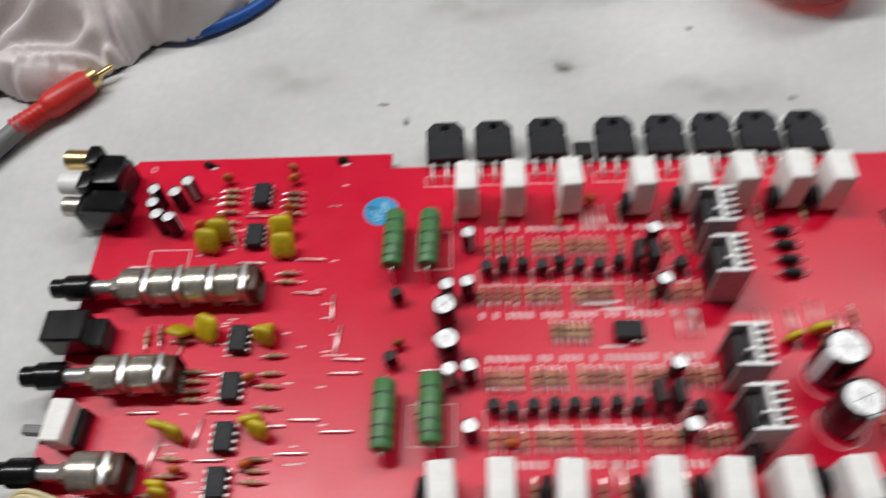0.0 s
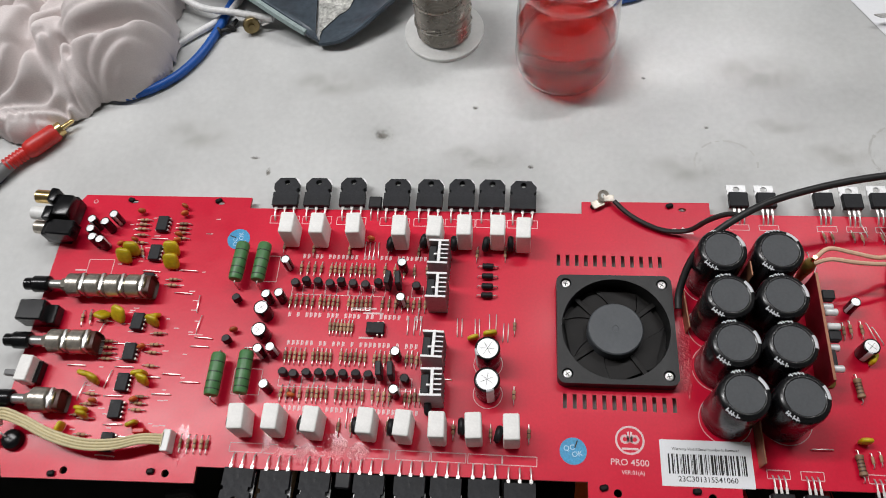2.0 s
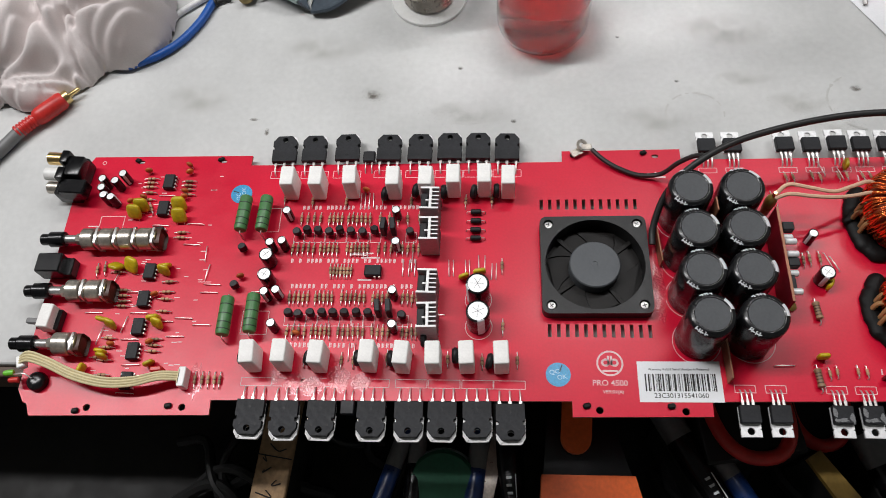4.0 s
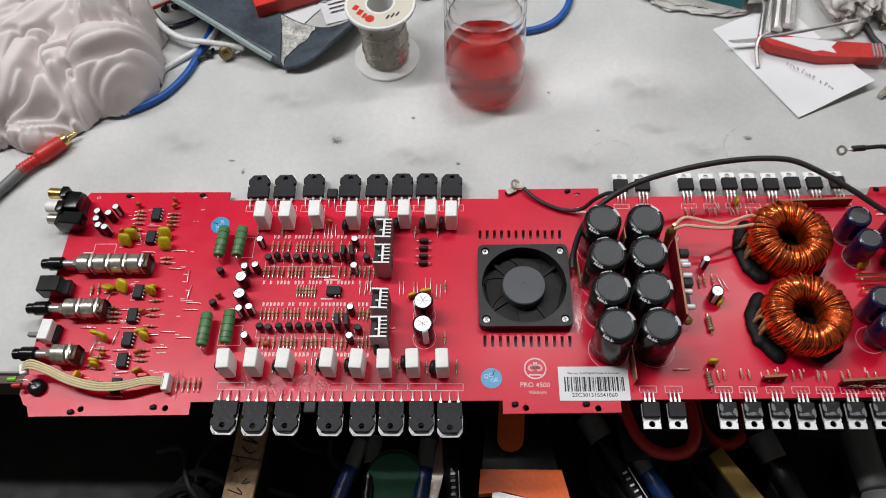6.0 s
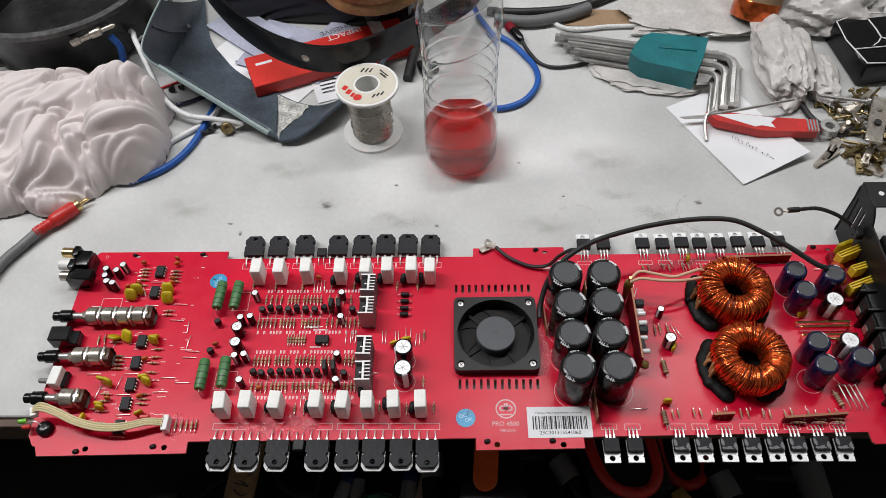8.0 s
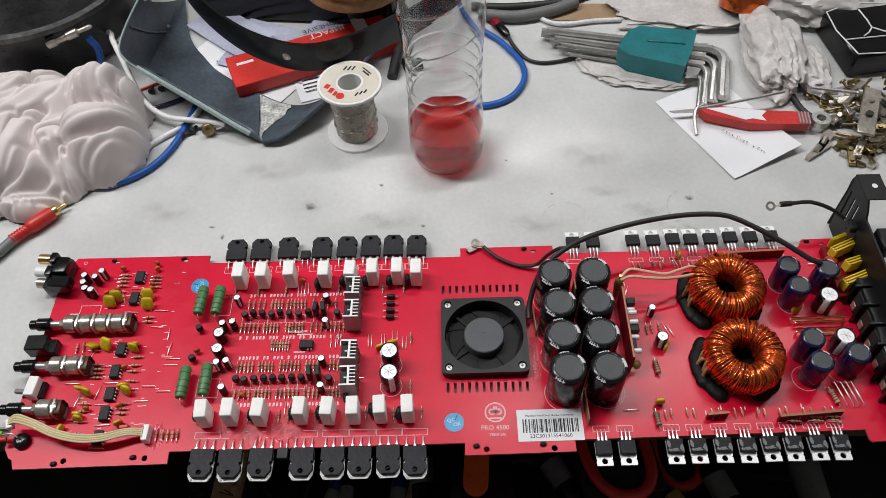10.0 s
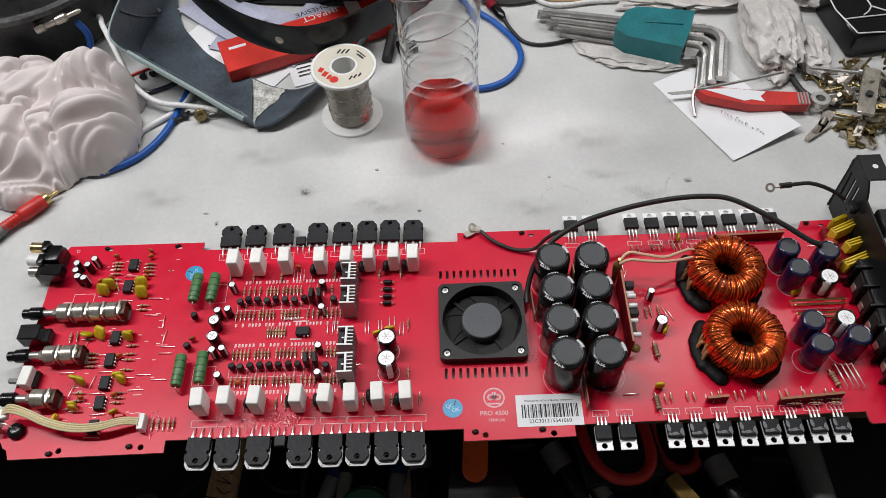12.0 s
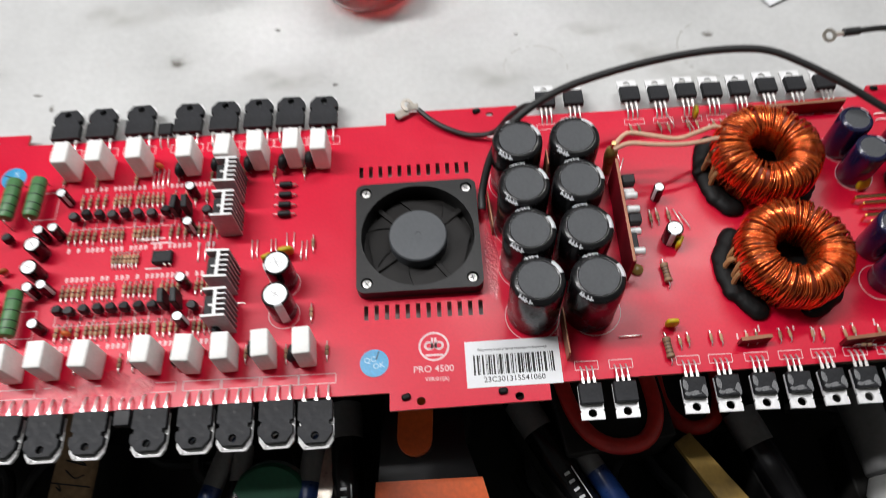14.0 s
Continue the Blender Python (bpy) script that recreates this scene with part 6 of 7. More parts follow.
part("carton", Build(RED_CARD).box((0, 0, 6.5), (156, 44, 13), 0.6).mesh(), rb)
part("lettering", lettering("IMPACT", 10, PAPER, 0.05), rb, mm(20.8, 18.7, 13.1, 184), "white lettering IMPACT")
part("lettering", lettering("ADHESIVE", 9, PRINT, 0.05), rb, mm(18.8, 28.2, 13.1, 184), "dark lettering ADHESIVE")
part("white_panel", Build(PAPER).box((53.0, 16.9, 13.06), (13, 20, 0.1)).mesh(), rb)
part("printed_bars", Build(PAPER).box((-62, 8, 13.06), (16, 3.5, 0.1)).mesh(), rb)

ct = thing("wooden_ring", "turned brown wooden ring at the back of the bench", "wooden ring", mm(-94, 388, T + 44))
part("ring", Build(RING_WOOD).lathe([(34, 0.3), (46, 0.3), (50, 3), (50, 10), (48, 14), (50, 18), (50, 26), (46, 30), (34, 30), (32, 15), (34, 0.3)], 44, close=False).mesh(sharp=50), ct)
part("core", Build(BLACK_PLASTIC).lathe([(31, 1), (31, 46), (28, 50)], 30).mesh(), ct)
part("plinth", Build(BLACK_PLASTIC).lathe([(9, -43.8), (10, -40), (28, -6), (34, 0.2)], 36).mesh(), ct)

tub = thing("black_tub", "large round glossy black plastic tub on the bench", "tub", mm(-404, 392, T))
part("bowl", Build(TUB_BLACK).lathe([(0, 0.3), (78, 0.3), (86, 8), (97, 60), (101, 62), (101, 66), (95, 66), (82, 10), (0, 6)], 56, close=False).mesh(sharp=40), tub)
part("rim", Build(TUB_RIM).lathe([(101.2, 61), (102.2, 62), (102.2, 66.4), (95.5, 66.6), (95.5, 66.1)], 56, close=False).mesh(sharp=60), tub, label="scuffed black rim with its highlights painted in as grey")
part("inner_disc", Build(TUB_BLACK).lathe([(50, 9), (52, 10), (52, 14), (0, 16)], 40).mesh(), tub)
jk = thing("metal_jack", "tarnished metal jack plug leaning on the black tub", "plug", mm(-362, 300, 46, 25))
part("barrel", Build(NICKEL).lathe([(3, 0), (4, 1), (4, 8), (3, 9), (3, 18), (4, 19), (4, 28), (2, 30), (2, 40), (1, 42)], 14, pose(0, 0, 0, 0, 82, 0)).mesh(), jk)
part("sleeve", Build(BLUE_CABLE).tube([(34, 0, -4), (38, -4, -18), (30, -8, -40), (20, -10, -46)], 3.2, 8).mesh(), jk, label="blue cable boot")
for k, pts in enumerate(([(-470, 320, 4), (-420, 318, 14), (-370, 330, 8), (-330, 372, 6), (-300, 400, 4)], [(-480, 350, 20), (-430, 335, 22), (-380, 345, 12), (-330, 400, 8)], [(-460, 300, T + 4), (-420, 290, T + 4), (-400, 220, T + 4), (-430, 150, T + 4)])):
    cable("black_cable", "black cable in a tangle behind the cloth", pts, 3.2, RUBBER)
for k, pts in enumerate(([(-330, 470, 30), (-310, 420, 26), (-296, 385, 16), (-280, 370, 6)],)):
    cable("grey_cable", "grey cable hanging behind the visor", pts, 2.4, GREY_CABLE)
bag = thing("black_pouch", "black folded pouch beside the cloth", "pouch", mm(-448, 92, T))
part("pouch", Build(BLACK_PLASTIC).box((0, 0, 10), (90, 110, 20), 6, segments=3).mesh(sharp=60), bag)

# paper note, knife, hex keys
note = thing("paper_note", "white paper note with a pencilled line, one edge lifted", "paper")
b = Build(PAPER)
A, B_, C_ = Vector((176, 261, T)), Vector((225, 167.5, T)), Vector((286, 198, T))
D_ = A + (C_ - B_)
n = 12
g = []
for i in range(n + 1):
    row = []
    for j in range(n + 1):
        u, v = i / n, j / n
        p = B_.lerp(C_, u).lerp(A.lerp(D_, u), v)
        p.z += 0.5 + 7 * max(0, u - 0.15) * (1 - v) ** 2 + 1.2 * (1 - v) ** 3
        row.append(b.bm.verts.new(p))
    g.append(row)
for i in range(n):
    for j in range(n):
        b.bm.faces.new([g[i][j], g[i + 1][j], g[i + 1][j + 1], g[i][j + 1]])
ex = bmesh.ops.extrude_face_region(b.bm, geom=b.bm.faces[:])
for v in (x for x in ex["geom"] if isinstance(x, bmesh.types.BMVert)):
    v.co.z += 0.15
part("sheet", b.mesh(sharp=60), note)
b = Build(GREY_CABLE)
for k in range(16):
    p = Vector((226, 218, 0)).lerp(Vector((262, 186, 0)), k / 15)
    if k == 8:
        continue
    q = p + Vector((rnd.uniform(-0.5, 2), rnd.uniform(1.8, 4), 0))
    b.tube([(p.x, p.y, T + 4.1), (q.x, q.y, T + 4.0), (q.x + 1, q.y - 1.5, T + 4.1)], 0.22, 4, smooth=2)
part("pencil_strokes", b.mesh(), note)

kn = thing("utility_knife", "red plastic snap-off knife with a worn white label", "knife", mm(253, 230, T + 4.2, -6))
part("handle", Build(RED_PLASTIC).prism([(-48, 8), (-40, -2), (-4, -11), (40, -9), (46, -8), (46, 6), (4, 6), (-30, 9)], 0, 8).mesh(), kn)
part("label", Build(PAPER).prism([(-40, 5), (-8, -7), (-2, -5), (9, -7), (6, -1), (11, 5), (-20, 7.4)], 8.05, 8.25).mesh(), kn, label="scuffed white label")
for k in range(4):
    part("grip_ridge", Build(GREY_RIM).box((37 + 2.6 * k, -1.5, 5), (1.2, 14, 8.6), 0.4).mesh(), kn)
part("blade", Build(STEEL).prism([(-48, 8.6), (-70, 4), (-66, 2), (-44, 5)], 3, 3.8).mesh(), kn, label="thin steel blade")
part("end_ring", Build(STEEL).lathe([(4, 0), (8, 0), (8.4, 3), (8, 6), (4, 6), (4, 0)], 22, pose(56, 1, 1), close=False).mesh(), kn, label="steel end ring")

hx = thing("hex_key_set", "bundle of steel hex keys in a teal plastic holder", "hex key set")
part("holder", Build(TEAL).prism([(146, 307), (151, 318), (160, 331), (170, 336), (221, 327), (212, 302), (201, 279), (155, 296)], T + 5, T + 25).mesh(), hx, label="teal plastic holder")
part("holder_ridge", Build(TEAL).box((190, 312, T + 25.4), (34, 3, 1.6), 0.7, rot=Matrix.Rotation(-0.18, 4, "Z")).mesh(), hx)
part("end_plate", Build(STEEL).prism([(218, 322), (232, 322), (224, 296), (214, 279), (204, 279), (210, 300)], T + 11, T + 14).mesh(), hx, label="steel end plate")
for k, (u, r) in enumerate(((0.0, 4.2), (0.2, 3.6), (0.38, 3.1), (0.56, 2.7), (0.72, 2.3), (0.86, 2.0), (1.0, 1.7))):
    z = T + 8 + (k % 2) * 7
    s0, co, en = Vector((82 + 18 * u, 352 - 31 * u, z)), Vector((249 - 29 * u, 316 - 31 * u, z)), Vector((236 - 25 * u, 258 - 8 * u, T + r + 1.5 + 3 * (k % 2)))
    da, db = (co - s0).normalized(), (en - co).normalized()
    bend = 4 + 2 * r
    pts = [s0, co - da * (bend + 12), co - da * bend, co - da * bend * 0.3 + db * bend * 0.3, co + db * bend, co + db * (bend + 8), en]
    part("hex_key", Build(STEEL).tube([tuple(p) for p in pts], r, 6, smooth=3).mesh(sharp=25), hx)
part("long_key", Build(STEEL).tube([(213, 243, T + 13), (206, 239, T + 12), (203.5, 231, T + 8), (204, 218, T + 2)], 1.5, 6, smooth=3).tube([(206, 239, T + 12), (240, 245, T + 13), (284, 254, T + 15)], 1.4, 6, smooth=2).mesh(sharp=25), hx)


def crumple(name, label, cx, cy, rx, ry, rz, seed, mat, cat):
    tmp = bmesh.new()
    bmesh.ops.create_icosphere(tmp, subdivisions=5, radius=1.0)
    b = Build(mat)
    for v in tmp.verts:
        p = v.co.copy()
        w = noise.noise_vector(p * 1.3 + Vector((seed * 3.3, 0, seed)))
        stretch = Vector((p.x * 1.0, p.y * 0.7, p.z * 1.3)) + w * 0.35
        c = noise.voronoi(stretch * 1.5 + Vector((seed, seed * 2.0, 0)))[0][0]
        f = noise.voronoi(stretch * 3.2 + Vector((0, seed, 4)))[0][0]
        h = noise.voronoi(stretch * 6.5 + Vector((seed, 2, 1)))[0][0]
        d = 0.66 + 0.42 * c + 0.24 * f + 0.10 * h + 0.16 * w.x
        v.co = Vector((p.x * rx * d * 1.25, p.y * ry * d * 1.25, max(p.z * rz * d * 1.2 + rz * 0.6, 0.4)))
    b._join(tmp, Matrix(), 0)
    t = thing(name, label, cat, mm(cx, cy, T))
    part("film", b.mesh(sharp=36), t)
    return t


crumple("plastic_bag", "crumpled translucent white plastic bag", 288, 314, 19, 44, 17, 1, TISSUE, "bag")
crumple("plastic_bag", "crumpled translucent white plastic bag", 340, 384, 46, 26, 20, 2, TISSUE, "bag")
crumple("plastic_bag", "crumpled translucent white plastic bag", 320, 290, 12, 24, 10, 3, TISSUE, "bag")
crumple("plastic_bag", "flat crumpled clear-white bag under the hex keys", 182, 314, 46, 26, 4, 5, TISSUE, "bag")
crumple("plastic_bag", "flat crumpled clear-white bag at the back", 235, 388, 60, 26, 7, 6, TISSUE, "bag")
vc = thing("voice_coil", "copper-wound coil on a brown paper former", "coil", mm(276, 374, T + 10.5, -25, -25))
part("winding", Build(COPPER).lathe([(22, 0), (22.6, 1), (22.6, 17), (22, 18)], 36, close=False).lathe([(21, 0), (21, 18)], 36, close=False).mesh(sharp=70), vc)
part("former", Build(BROWN_CARD).lathe([(22.0, 18), (22.0, 34), (21.2, 34), (21.2, 18)], 36, close=False).mesh(sharp=70), vc)
part("dark_end", Build(COPPER_DARK).lathe([(22.2, 34), (22.4, 46), (0, 46)], 36, close=False).mesh(sharp=70), vc)
for k in range(4):
    part("hole", Build(PRINT).lathe([(2, 0), (2, 0.5), (0, 0.5)], 12, Matrix.Rotation(radians(200 + 45 * k), 4, "Z") @ pose(22.0, 0, 26, 0, 90, 0)).mesh(), vc)
sheet("cardboard_strip", "brown cardboard strip at the back of the bench", 180, 388, T + 0.3, 170, 26, -3, BROWN_CARD, "cardboard", 1.0)
cable("black_cable", "thin black cable beside the hex keys", [(112, 322, T + 1.8), (98, 318, T + 1.8), (80, 316, T + 1.8), (66, 322, T + 1.8), (56, 338, T + 2.5), (50, 352, T + 4)], 1.8, RUBBER)
pj = thing("phono_plug", "black phono plug with a dark red band", "plug", mm(50, 352, T + 5, 118))
part("grip", Build(BLACK_PLASTIC).lathe([(2.4, 0), (4.4, 5), (4.6, 22), (4, 24)], 16, pose(0, 0, 0, 0, 90, 0)).mesh(), pj)
part("band", Build(DARK_OR_SHADED_RED).lathe([(4.7, 17), (4.9, 18), (4.9, 26), (4.2, 27)], 16, pose(0, 0, 0, 0, 90, 0)).mesh(), pj)
cable("black_cable", "black cable crossing the back of the bench", [(20, 400, T + 4), (60, 396, T + 5), (110, 404, T + 4), (160, 430, T + 4)], 4.5, RUBBER)
cable("dark_cable_bundle", "dark grey taped cable bundle behind the bottle", [(30, 384, T + 6), (60, 380, T + 6), (95, 388, T + 6), (120, 400, T + 6)], 6, GREY_CABLE)
cable("white_cable", "white cable at the back of the bench", [(70, 405, T + 3), (84, 380, T + 3), (104, 370, T + 3), (140, 374, T + 3), (200, 374, T + 3)], 2.2, WHITE_CABLE)
cable("black_cable", "thin black cable hanging across the cardboard", [(222, 350, T + 3), (221, 375, T + 3), (226, 398, T + 3), (244, 420, T + 3)], 2.4, RUBBER)
cable("black_cable", "black cable looping past the knife", [(300, 300, T + 3), (296, 270, T + 3), (302, 240, T + 3), (322, 226, T + 3), (352, 228, T + 3), (390, 240, T + 4)], 2.6, RUBBER)
cable("dark_cable_bundle", "grey-black leads bunched behind the solder spool", [(-60, 300, T + 4), (-56, 330, T + 5), (-52, 362, T + 4), (-58, 400, T + 4)], 5, RUBBER)
kb = thing("black_stopper", "small black plug behind the bottle", "plug", mm(-50, 312, T + 7, 20), Build(BLACK_PLASTIC).lathe([(5, 0), (6.5, 1), (6.5, 14), (5, 16)], 18, pose(0, 0, 0, 0, 90, 0)).mesh())

# black component tray with white wiring and the heap of hardware
tr = thing("black_tray", "black plastic case edged with white wire", "case", mm(378, 322, T - 12, 8))
part("case", Build(BLACK_PLASTIC).box((0, 0, 24), (62, 66, 24), 2).mesh(), tr)
part("white_wire", Build(WHITE_CABLE).tube([(-28, -30, 37), (-30, 30, 37), (28, 32, 37), (30, -30, 37), (-28, -30, 37)], 0.65, 6, smooth=2).tube([(0, 28, 37), (0, 2, 37), (-12, -8, 37)], 0.7, 6, smooth=2).tube([(0, 2, 37), (12, -8, 37)], 0.7, 6, smooth=2)
     .tube([(-30, -10, 37), (30, -12, 37)], 0.65, 6, smooth=2).mesh(), tr, label="white wire outline")
HW = [Build(BRASS).box((0, 0, 2), (20, 5.6, 3), 0.5).cyl((-6, 0, 3.2), (-6, 0, 5), 1.9, 10).cyl((6, 0, 3.2), (6, 0, 5), 1.9, 10).mesh(),
      Build(NICKEL).box((0, 0, 3), (18, 6, 1.2), 0.3).cyl((4, 0, 3), (4, 0, 7), 1.6, 10).mesh(),
      Build(BRASS).cyl((-10, 0, 2), (10, 0, 2.4), 1.2, 8).lathe([(2.8, 0), (2.8, 1.6), (1, 2.4)], 12, pose(10, 0, 2.4, 0, 90, 0)).mesh(),
      Build(BRASS).lathe([(2.2, 0), (5, 0), (5, 1.6), (2.2, 1.6), (2.2, 0)], 16, close=False).mesh(),
      Build(NICKEL).prism([(-14, -2), (14, -5), (16, 0), (14, 5), (-14, 2)], 0.2, 3.2).cyl((-4, 0, 3), (2, 0, 6), 2, 8).mesh()]
HN = (("terminal_strip", "dull brass terminal strip in a heap of hardware"), ("metal_bracket", "small nickel bracket in a heap of hardware"), ("machine_screw", "thin brass screw in a heap of hardware"), ("brass_washer", "small brass ring in a heap of hardware"), ("spring_clip", "dull metal spring clip in a heap of hardware"))
for k in range(120):
    j = rnd.choice((0, 1, 2, 2, 2, 2, 3, 4))
    u, v = rnd.random(), rnd.random()
    x, y = 318 + 95 * u, 182 + 92 * v - 12 * u
    thing(HN[j][0], HN[j][1], HN[j][0].split("_")[1], mm(x, y, T + 0.3 + 11 * max(0, 1 - abs(u - 0.6) * 1.6) * rnd.random(), rnd.uniform(0, 360), rnd.uniform(-20, 20), rnd.uniform(-20, 20)), HW[j], group="loose hardware")
thing("terminal_plate", "bright nickel terminal plate with two screws", "terminal", mm(347, 226, T + 12, 66), Build(NICKEL, PRINT).box((0, 0, 4), (58, 14, 3), 0.8).cyl((-6, 0, 6), (-6, 0, 8), 3, 12, 1).cyl((12, 0, 6), (12, 0, 8), 2.4, 12, 0).mesh())
thing("long_screw", "long steel screw resting on the heap of hardware", "screw", mm(330, 254, T + 12, -14), Build(STEEL).cyl((-22, 0, 2), (16, 0, 3), 1.5, 8).lathe([(3.4, 0), (3.4, 3), (1, 4)], 12, pose(16, 0, 3, 0, 90, 0)).mesh())
for x, y, a in ((300, 196, 40), (308, 205, 55), (330, 186, -30)):
    thing("spring_clip", "dull metal crocodile clip on the bench", "clip", mm(x, y, T + 0.4, a), HW[4], group="loose hardware")

# ---- the open drawer under the bench edge, full of tools ----
dr = thing("tool_drawer", "dark open drawer under the bench front", "drawer")
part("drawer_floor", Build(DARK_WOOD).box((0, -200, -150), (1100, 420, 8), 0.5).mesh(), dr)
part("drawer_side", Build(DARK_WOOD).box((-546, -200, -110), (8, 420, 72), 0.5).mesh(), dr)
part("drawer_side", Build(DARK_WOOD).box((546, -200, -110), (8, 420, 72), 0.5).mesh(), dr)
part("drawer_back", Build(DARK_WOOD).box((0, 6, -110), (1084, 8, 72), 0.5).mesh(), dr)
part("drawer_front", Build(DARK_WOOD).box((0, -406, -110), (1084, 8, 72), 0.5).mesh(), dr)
Z = -146.0


def tool(name, label, cat, x, y, z, a, rx=0):
    return thing(name, label, cat, mm(x, y, z, a, rx))


w = tool("wooden_stick", "flat worn wooden stick with scribbled ink marks", "stick", -181, -90, -86, -6, 6)
part("stick", Build(WOOD).box((0, 0, 0), (22, 150, 5), 0.8).mesh(), w)
b = Build(PRINT)
for k in range(12):
    b.tube([(rnd.uniform(-8, 8), 62 - 7 * k, 2.7), (rnd.uniform(-8, 8), 58 - 7 * k, 2.7), (rnd.uniform(-8, 8), 60 - 7 * k, 2.7)], 0.4, 4, smooth=3)
b.bar(-11, 20, 11, 19, 0.8, 2.6)
part("ink_scribbles", b.mesh(), w)
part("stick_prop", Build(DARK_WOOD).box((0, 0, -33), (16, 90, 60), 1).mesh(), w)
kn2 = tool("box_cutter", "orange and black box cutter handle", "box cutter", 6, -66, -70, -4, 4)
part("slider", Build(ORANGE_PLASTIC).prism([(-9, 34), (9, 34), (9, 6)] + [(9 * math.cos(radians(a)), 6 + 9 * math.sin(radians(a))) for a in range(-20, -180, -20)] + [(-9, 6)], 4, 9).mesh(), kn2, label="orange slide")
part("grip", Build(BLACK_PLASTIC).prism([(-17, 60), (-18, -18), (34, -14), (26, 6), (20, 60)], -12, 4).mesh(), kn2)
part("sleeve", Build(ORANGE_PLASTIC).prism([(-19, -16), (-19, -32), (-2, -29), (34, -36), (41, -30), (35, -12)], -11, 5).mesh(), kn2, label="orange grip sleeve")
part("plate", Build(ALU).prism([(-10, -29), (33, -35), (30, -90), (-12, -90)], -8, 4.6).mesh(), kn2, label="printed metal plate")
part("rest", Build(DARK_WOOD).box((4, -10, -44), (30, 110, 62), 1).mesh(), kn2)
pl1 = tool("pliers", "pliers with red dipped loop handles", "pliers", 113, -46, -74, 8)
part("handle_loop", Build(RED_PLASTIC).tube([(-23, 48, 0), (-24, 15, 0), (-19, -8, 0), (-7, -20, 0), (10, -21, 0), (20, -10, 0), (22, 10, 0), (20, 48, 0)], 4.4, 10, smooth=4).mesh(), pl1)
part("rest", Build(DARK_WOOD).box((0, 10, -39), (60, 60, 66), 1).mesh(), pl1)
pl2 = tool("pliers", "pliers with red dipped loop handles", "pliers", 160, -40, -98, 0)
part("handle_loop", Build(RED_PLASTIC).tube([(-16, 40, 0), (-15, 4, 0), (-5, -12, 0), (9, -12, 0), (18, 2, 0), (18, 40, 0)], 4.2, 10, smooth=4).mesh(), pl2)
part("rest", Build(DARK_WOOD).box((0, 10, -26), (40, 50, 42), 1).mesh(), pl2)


BLUE_GRIP = material("blue_grip_plastic", (0.010, 0.035, 0.14), 0.3, grain=(300, 0.2), stain=(50, 0.4))


def driver(x, y, a, mat, grip, bars, k_=1.0):
    d = tool("screwdriver", "dark-handled screwdriver with pale worn print", "screwdriver", x, y, -92, a)
    part("handle", Build(mat).lathe([(r * k_, h) for r, h in ((6, -70), (9, -66), (9, -20), (7, 0), (9, 16), (8, 60), (5, 64))], 12, pose(0, 0, 0, 90, 0, 0)).mesh(), d)
    part("stripe", Build(grip).lathe([(9.1 * k_, -60), (9.3 * k_, -50), (9.1 * k_, -40)], 12, pose(0, 0, 0, 90, 0, 0), close=False).mesh(), d)
    if bars:
        b = Build(CAP_WHITE)
        for k in range(11):
            b.box((-1.4 + rnd.uniform(-0.3, 0.3), -34 + 4.6 * k, 9.0), (3.2, 1.5, 0.3))
        b.box((2.6, -8, 8.9), (0.6, 44, 0.3))
        part("worn_print", b.mesh(), d)
    part("rest", Build(DARK_WOOD).box((0, 0, -31), (14, 110, 46), 1).mesh(), d)


driver(-31, -92, 3, BLACK_PLASTIC, GREY_CABLE, True)
driver(92, -88, 28, BLACK_PLASTIC, GREY_CABLE, True)
driver(122, -110, 30, BLUE_GRIP, GREY_CABLE, False, 0.7)
driver(-118, -112, -18, BLUE_GRIP, GREY_CABLE, False, 0.62)
driver(-94, -112, -4, BLACK_PLASTIC, GREY_CABLE, False, 0.6)
driver(-57, -114, -6, BLUE_GRIP, GREY_CABLE, False, 0.7)
driver(205, -104, 20, BLACK_PLASTIC, GREY_CABLE, False)
gt = tool("glue_roll", "round green tape roll with a pale rim", "tape roll", -74, -84, -96, 0, 12)
DGREEN = material("dark_green_plastic", (0.01, 0.10, 0.05), 0.5)
part("roll", Build(DGREEN).lathe([(0, -8), (20, -8), (22, -6), (22, 6), (20, 8), (0, 8)], 36).mesh(), gt)
part("rim", Build(GREY_RIM).lathe([(22.2, -4), (23.5, 0), (22.2, 4)], 36, close=False).mesh(), gt)
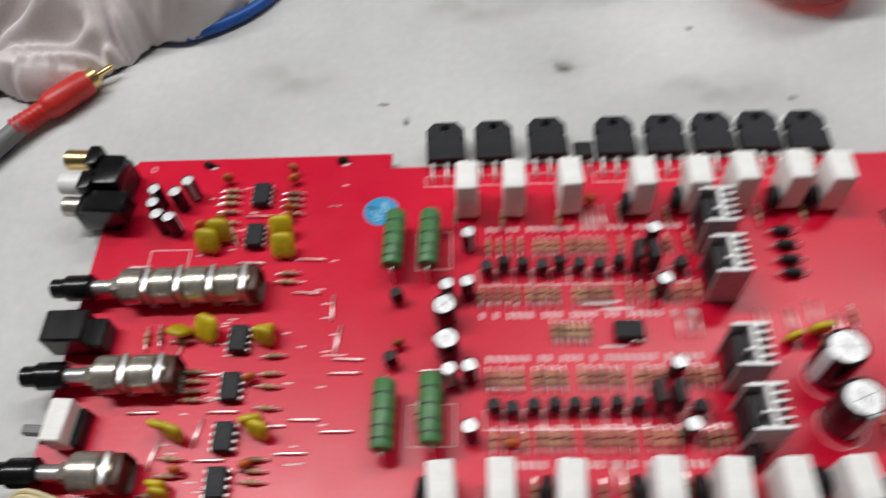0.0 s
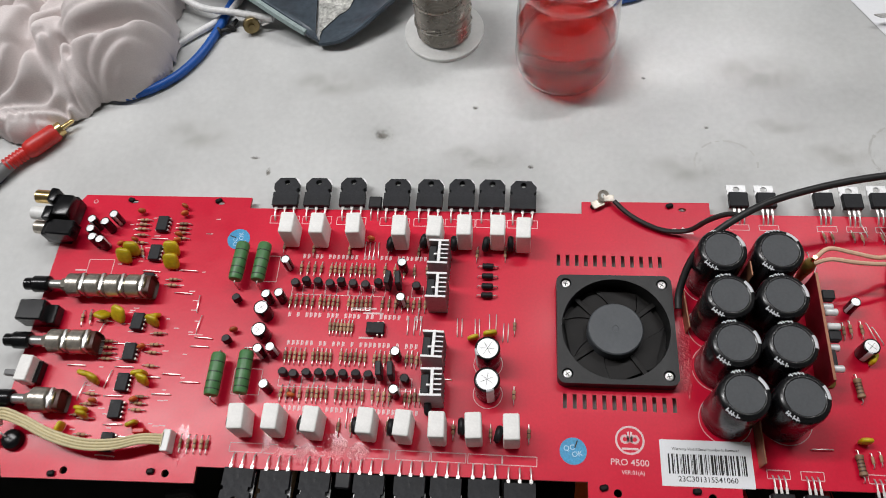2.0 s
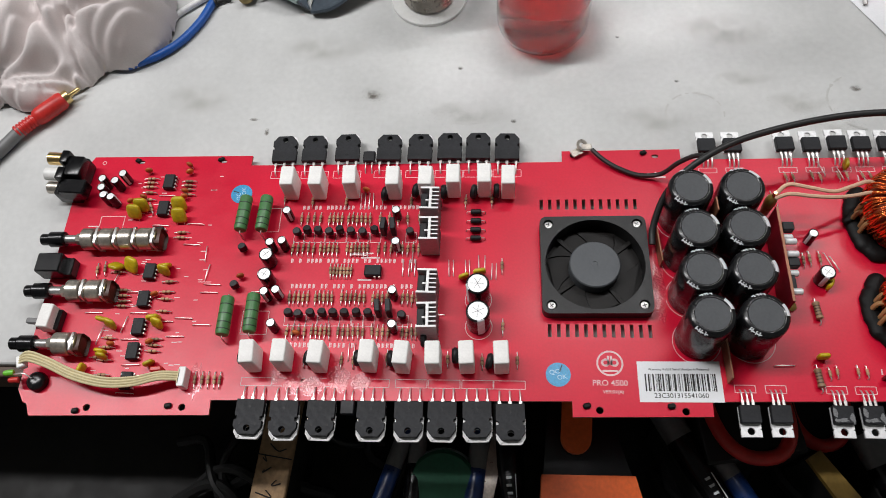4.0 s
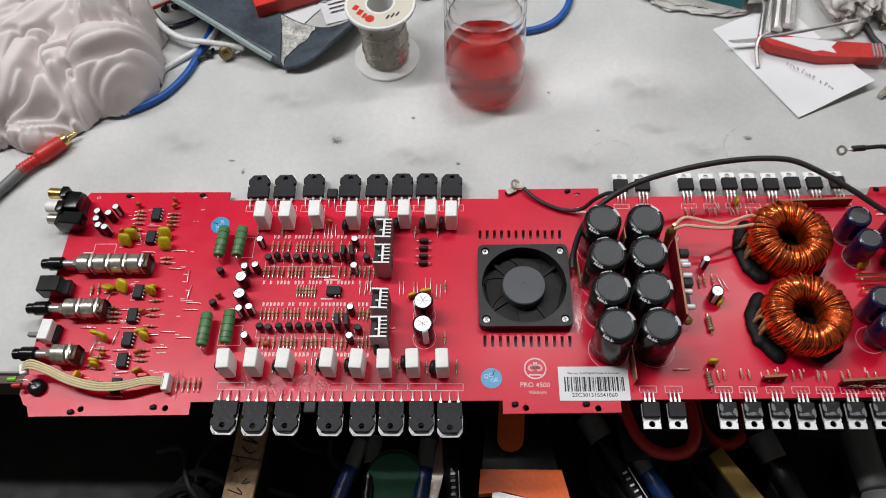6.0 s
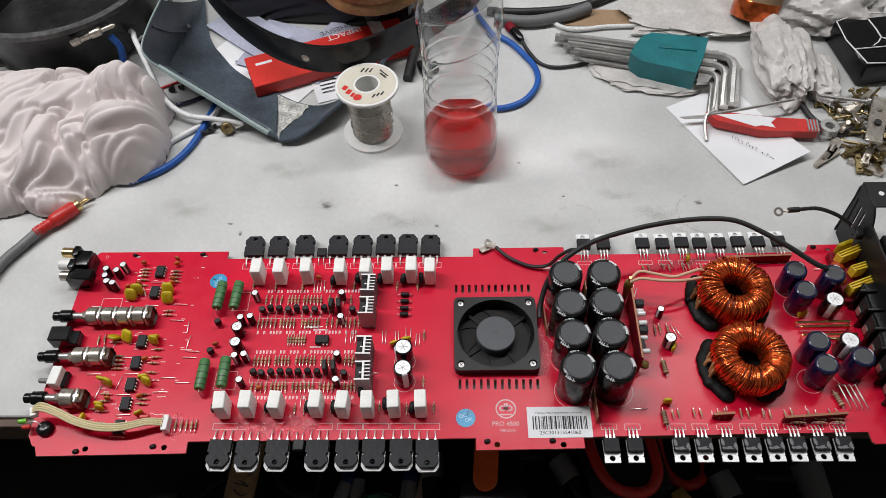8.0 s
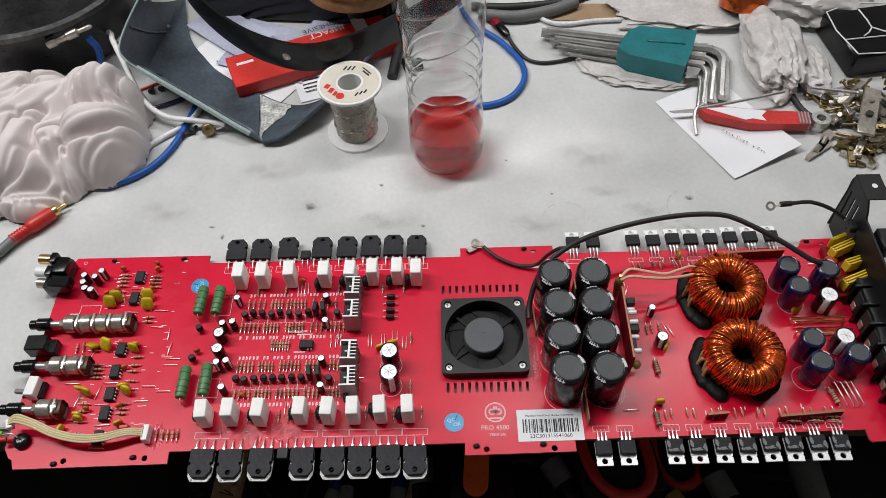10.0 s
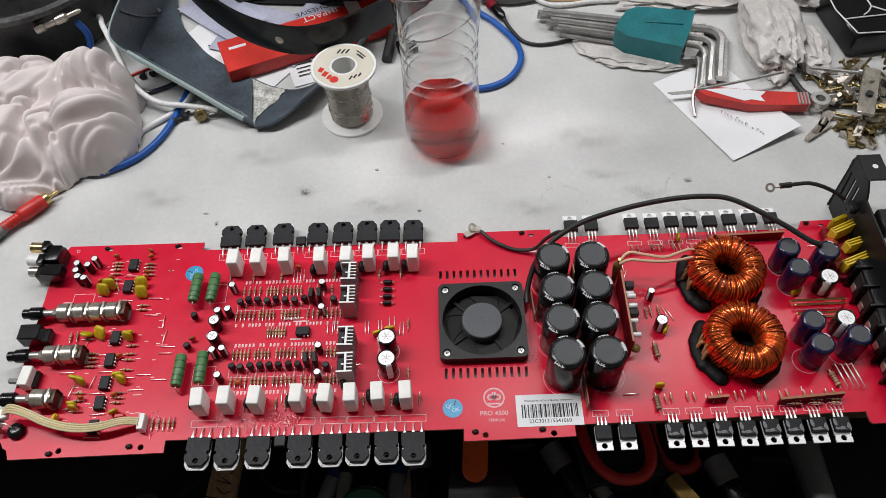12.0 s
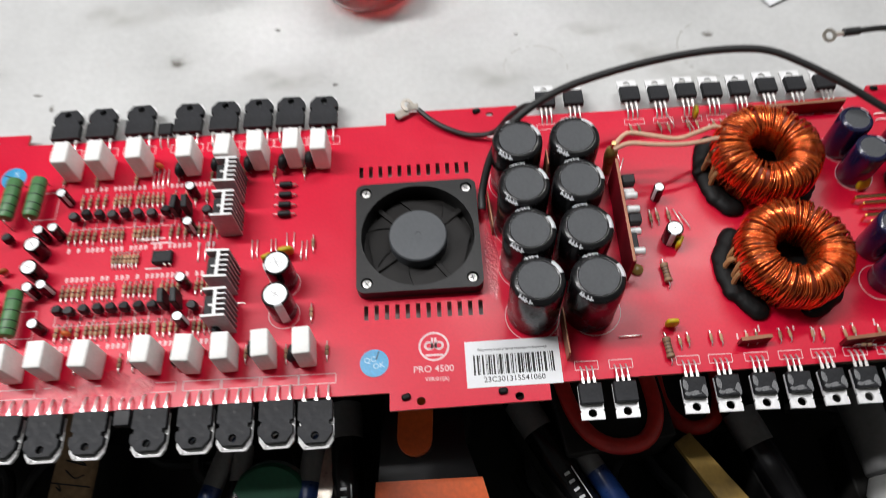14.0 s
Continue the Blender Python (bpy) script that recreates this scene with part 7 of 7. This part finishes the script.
part("rest", Build(DARK_WOOD).box((0, 0, -30), (28, 28, 40), 1).mesh(), gt)
mt = tool("metal_rule", "narrow grey metal strip among the tools", "ruler", -48, -96, -90, -12)
part("strip", Build(NICKEL).box((0, 0, 0), (9, 110, 1.2), 0.2).mesh(), mt)
part("rest", Build(DARK_WOOD).box((0, 0, -31), (8, 90, 48), 1).mesh(), mt)
yt = tool("yellow_spanner", "worn yellow strap with an oval hole", "strap", 166, -92, -84, 32)
YT = material("worn_yellow_plastic", (0.26, 0.16, 0.03), 0.6, stain=(60, 0.5))
part("strap", Build(YT).prism([(-5, 34), (5, 34), (7.5, -34), (5, -46), (-5, -46), (-7.5, -34)], 0, 4).mesh(), yt)
part("hole", Build(PRINT).prism([(3.6 * math.cos(radians(a)), -32 + 8 * math.sin(radians(a))) for a in range(0, 360, 20)], 4.02, 4.2).mesh(), yt)
part("rest", Build(DARK_WOOD).box((0, -5, -30), (10, 80, 58), 1).mesh(), yt)
tt = tool("teal_handle", "white and teal moulded tool handle", "tool", 262, -96, -104, 4)
part("shaft", Build(GREY_CABLE).lathe([(6, 10), (10, 14), (12, 60)], 18, pose(0, 0, 0, -90, 0, 0)).mesh(), tt)
part("collar", Build(WHITE_PLASTIC).lathe([(12, -12), (14, -8), (13, 4), (9, 12)], 18, pose(0, 0, 0, -90, 0, 0)).mesh(), tt)
part("grip", Build(TEAL).lathe([(14, -60), (15, -50), (15, -16), (12, -8)], 18, pose(0, 0, 0, -90, 0, 0)).mesh(), tt)
part("rest", Build(DARK_WOOD).box((0, 0, -30), (20, 90, 26), 1).mesh(), tt)
for k in range(26):
    x, y = rnd.uniform(-330, 330), rnd.uniform(-150, -20)
    c = thing("cable_coil", "black cable tangle in the tool drawer", "cable", mm(x, y, -132, rnd.uniform(0, 360)))
    part("cable", Build(RUBBER).tube([(-40, 0, -6), (-15, 18, 4), (10, 10, 6), (30, -14, 0), (52, -8, -7)], rnd.uniform(2.5, 5), 8).mesh(), c)
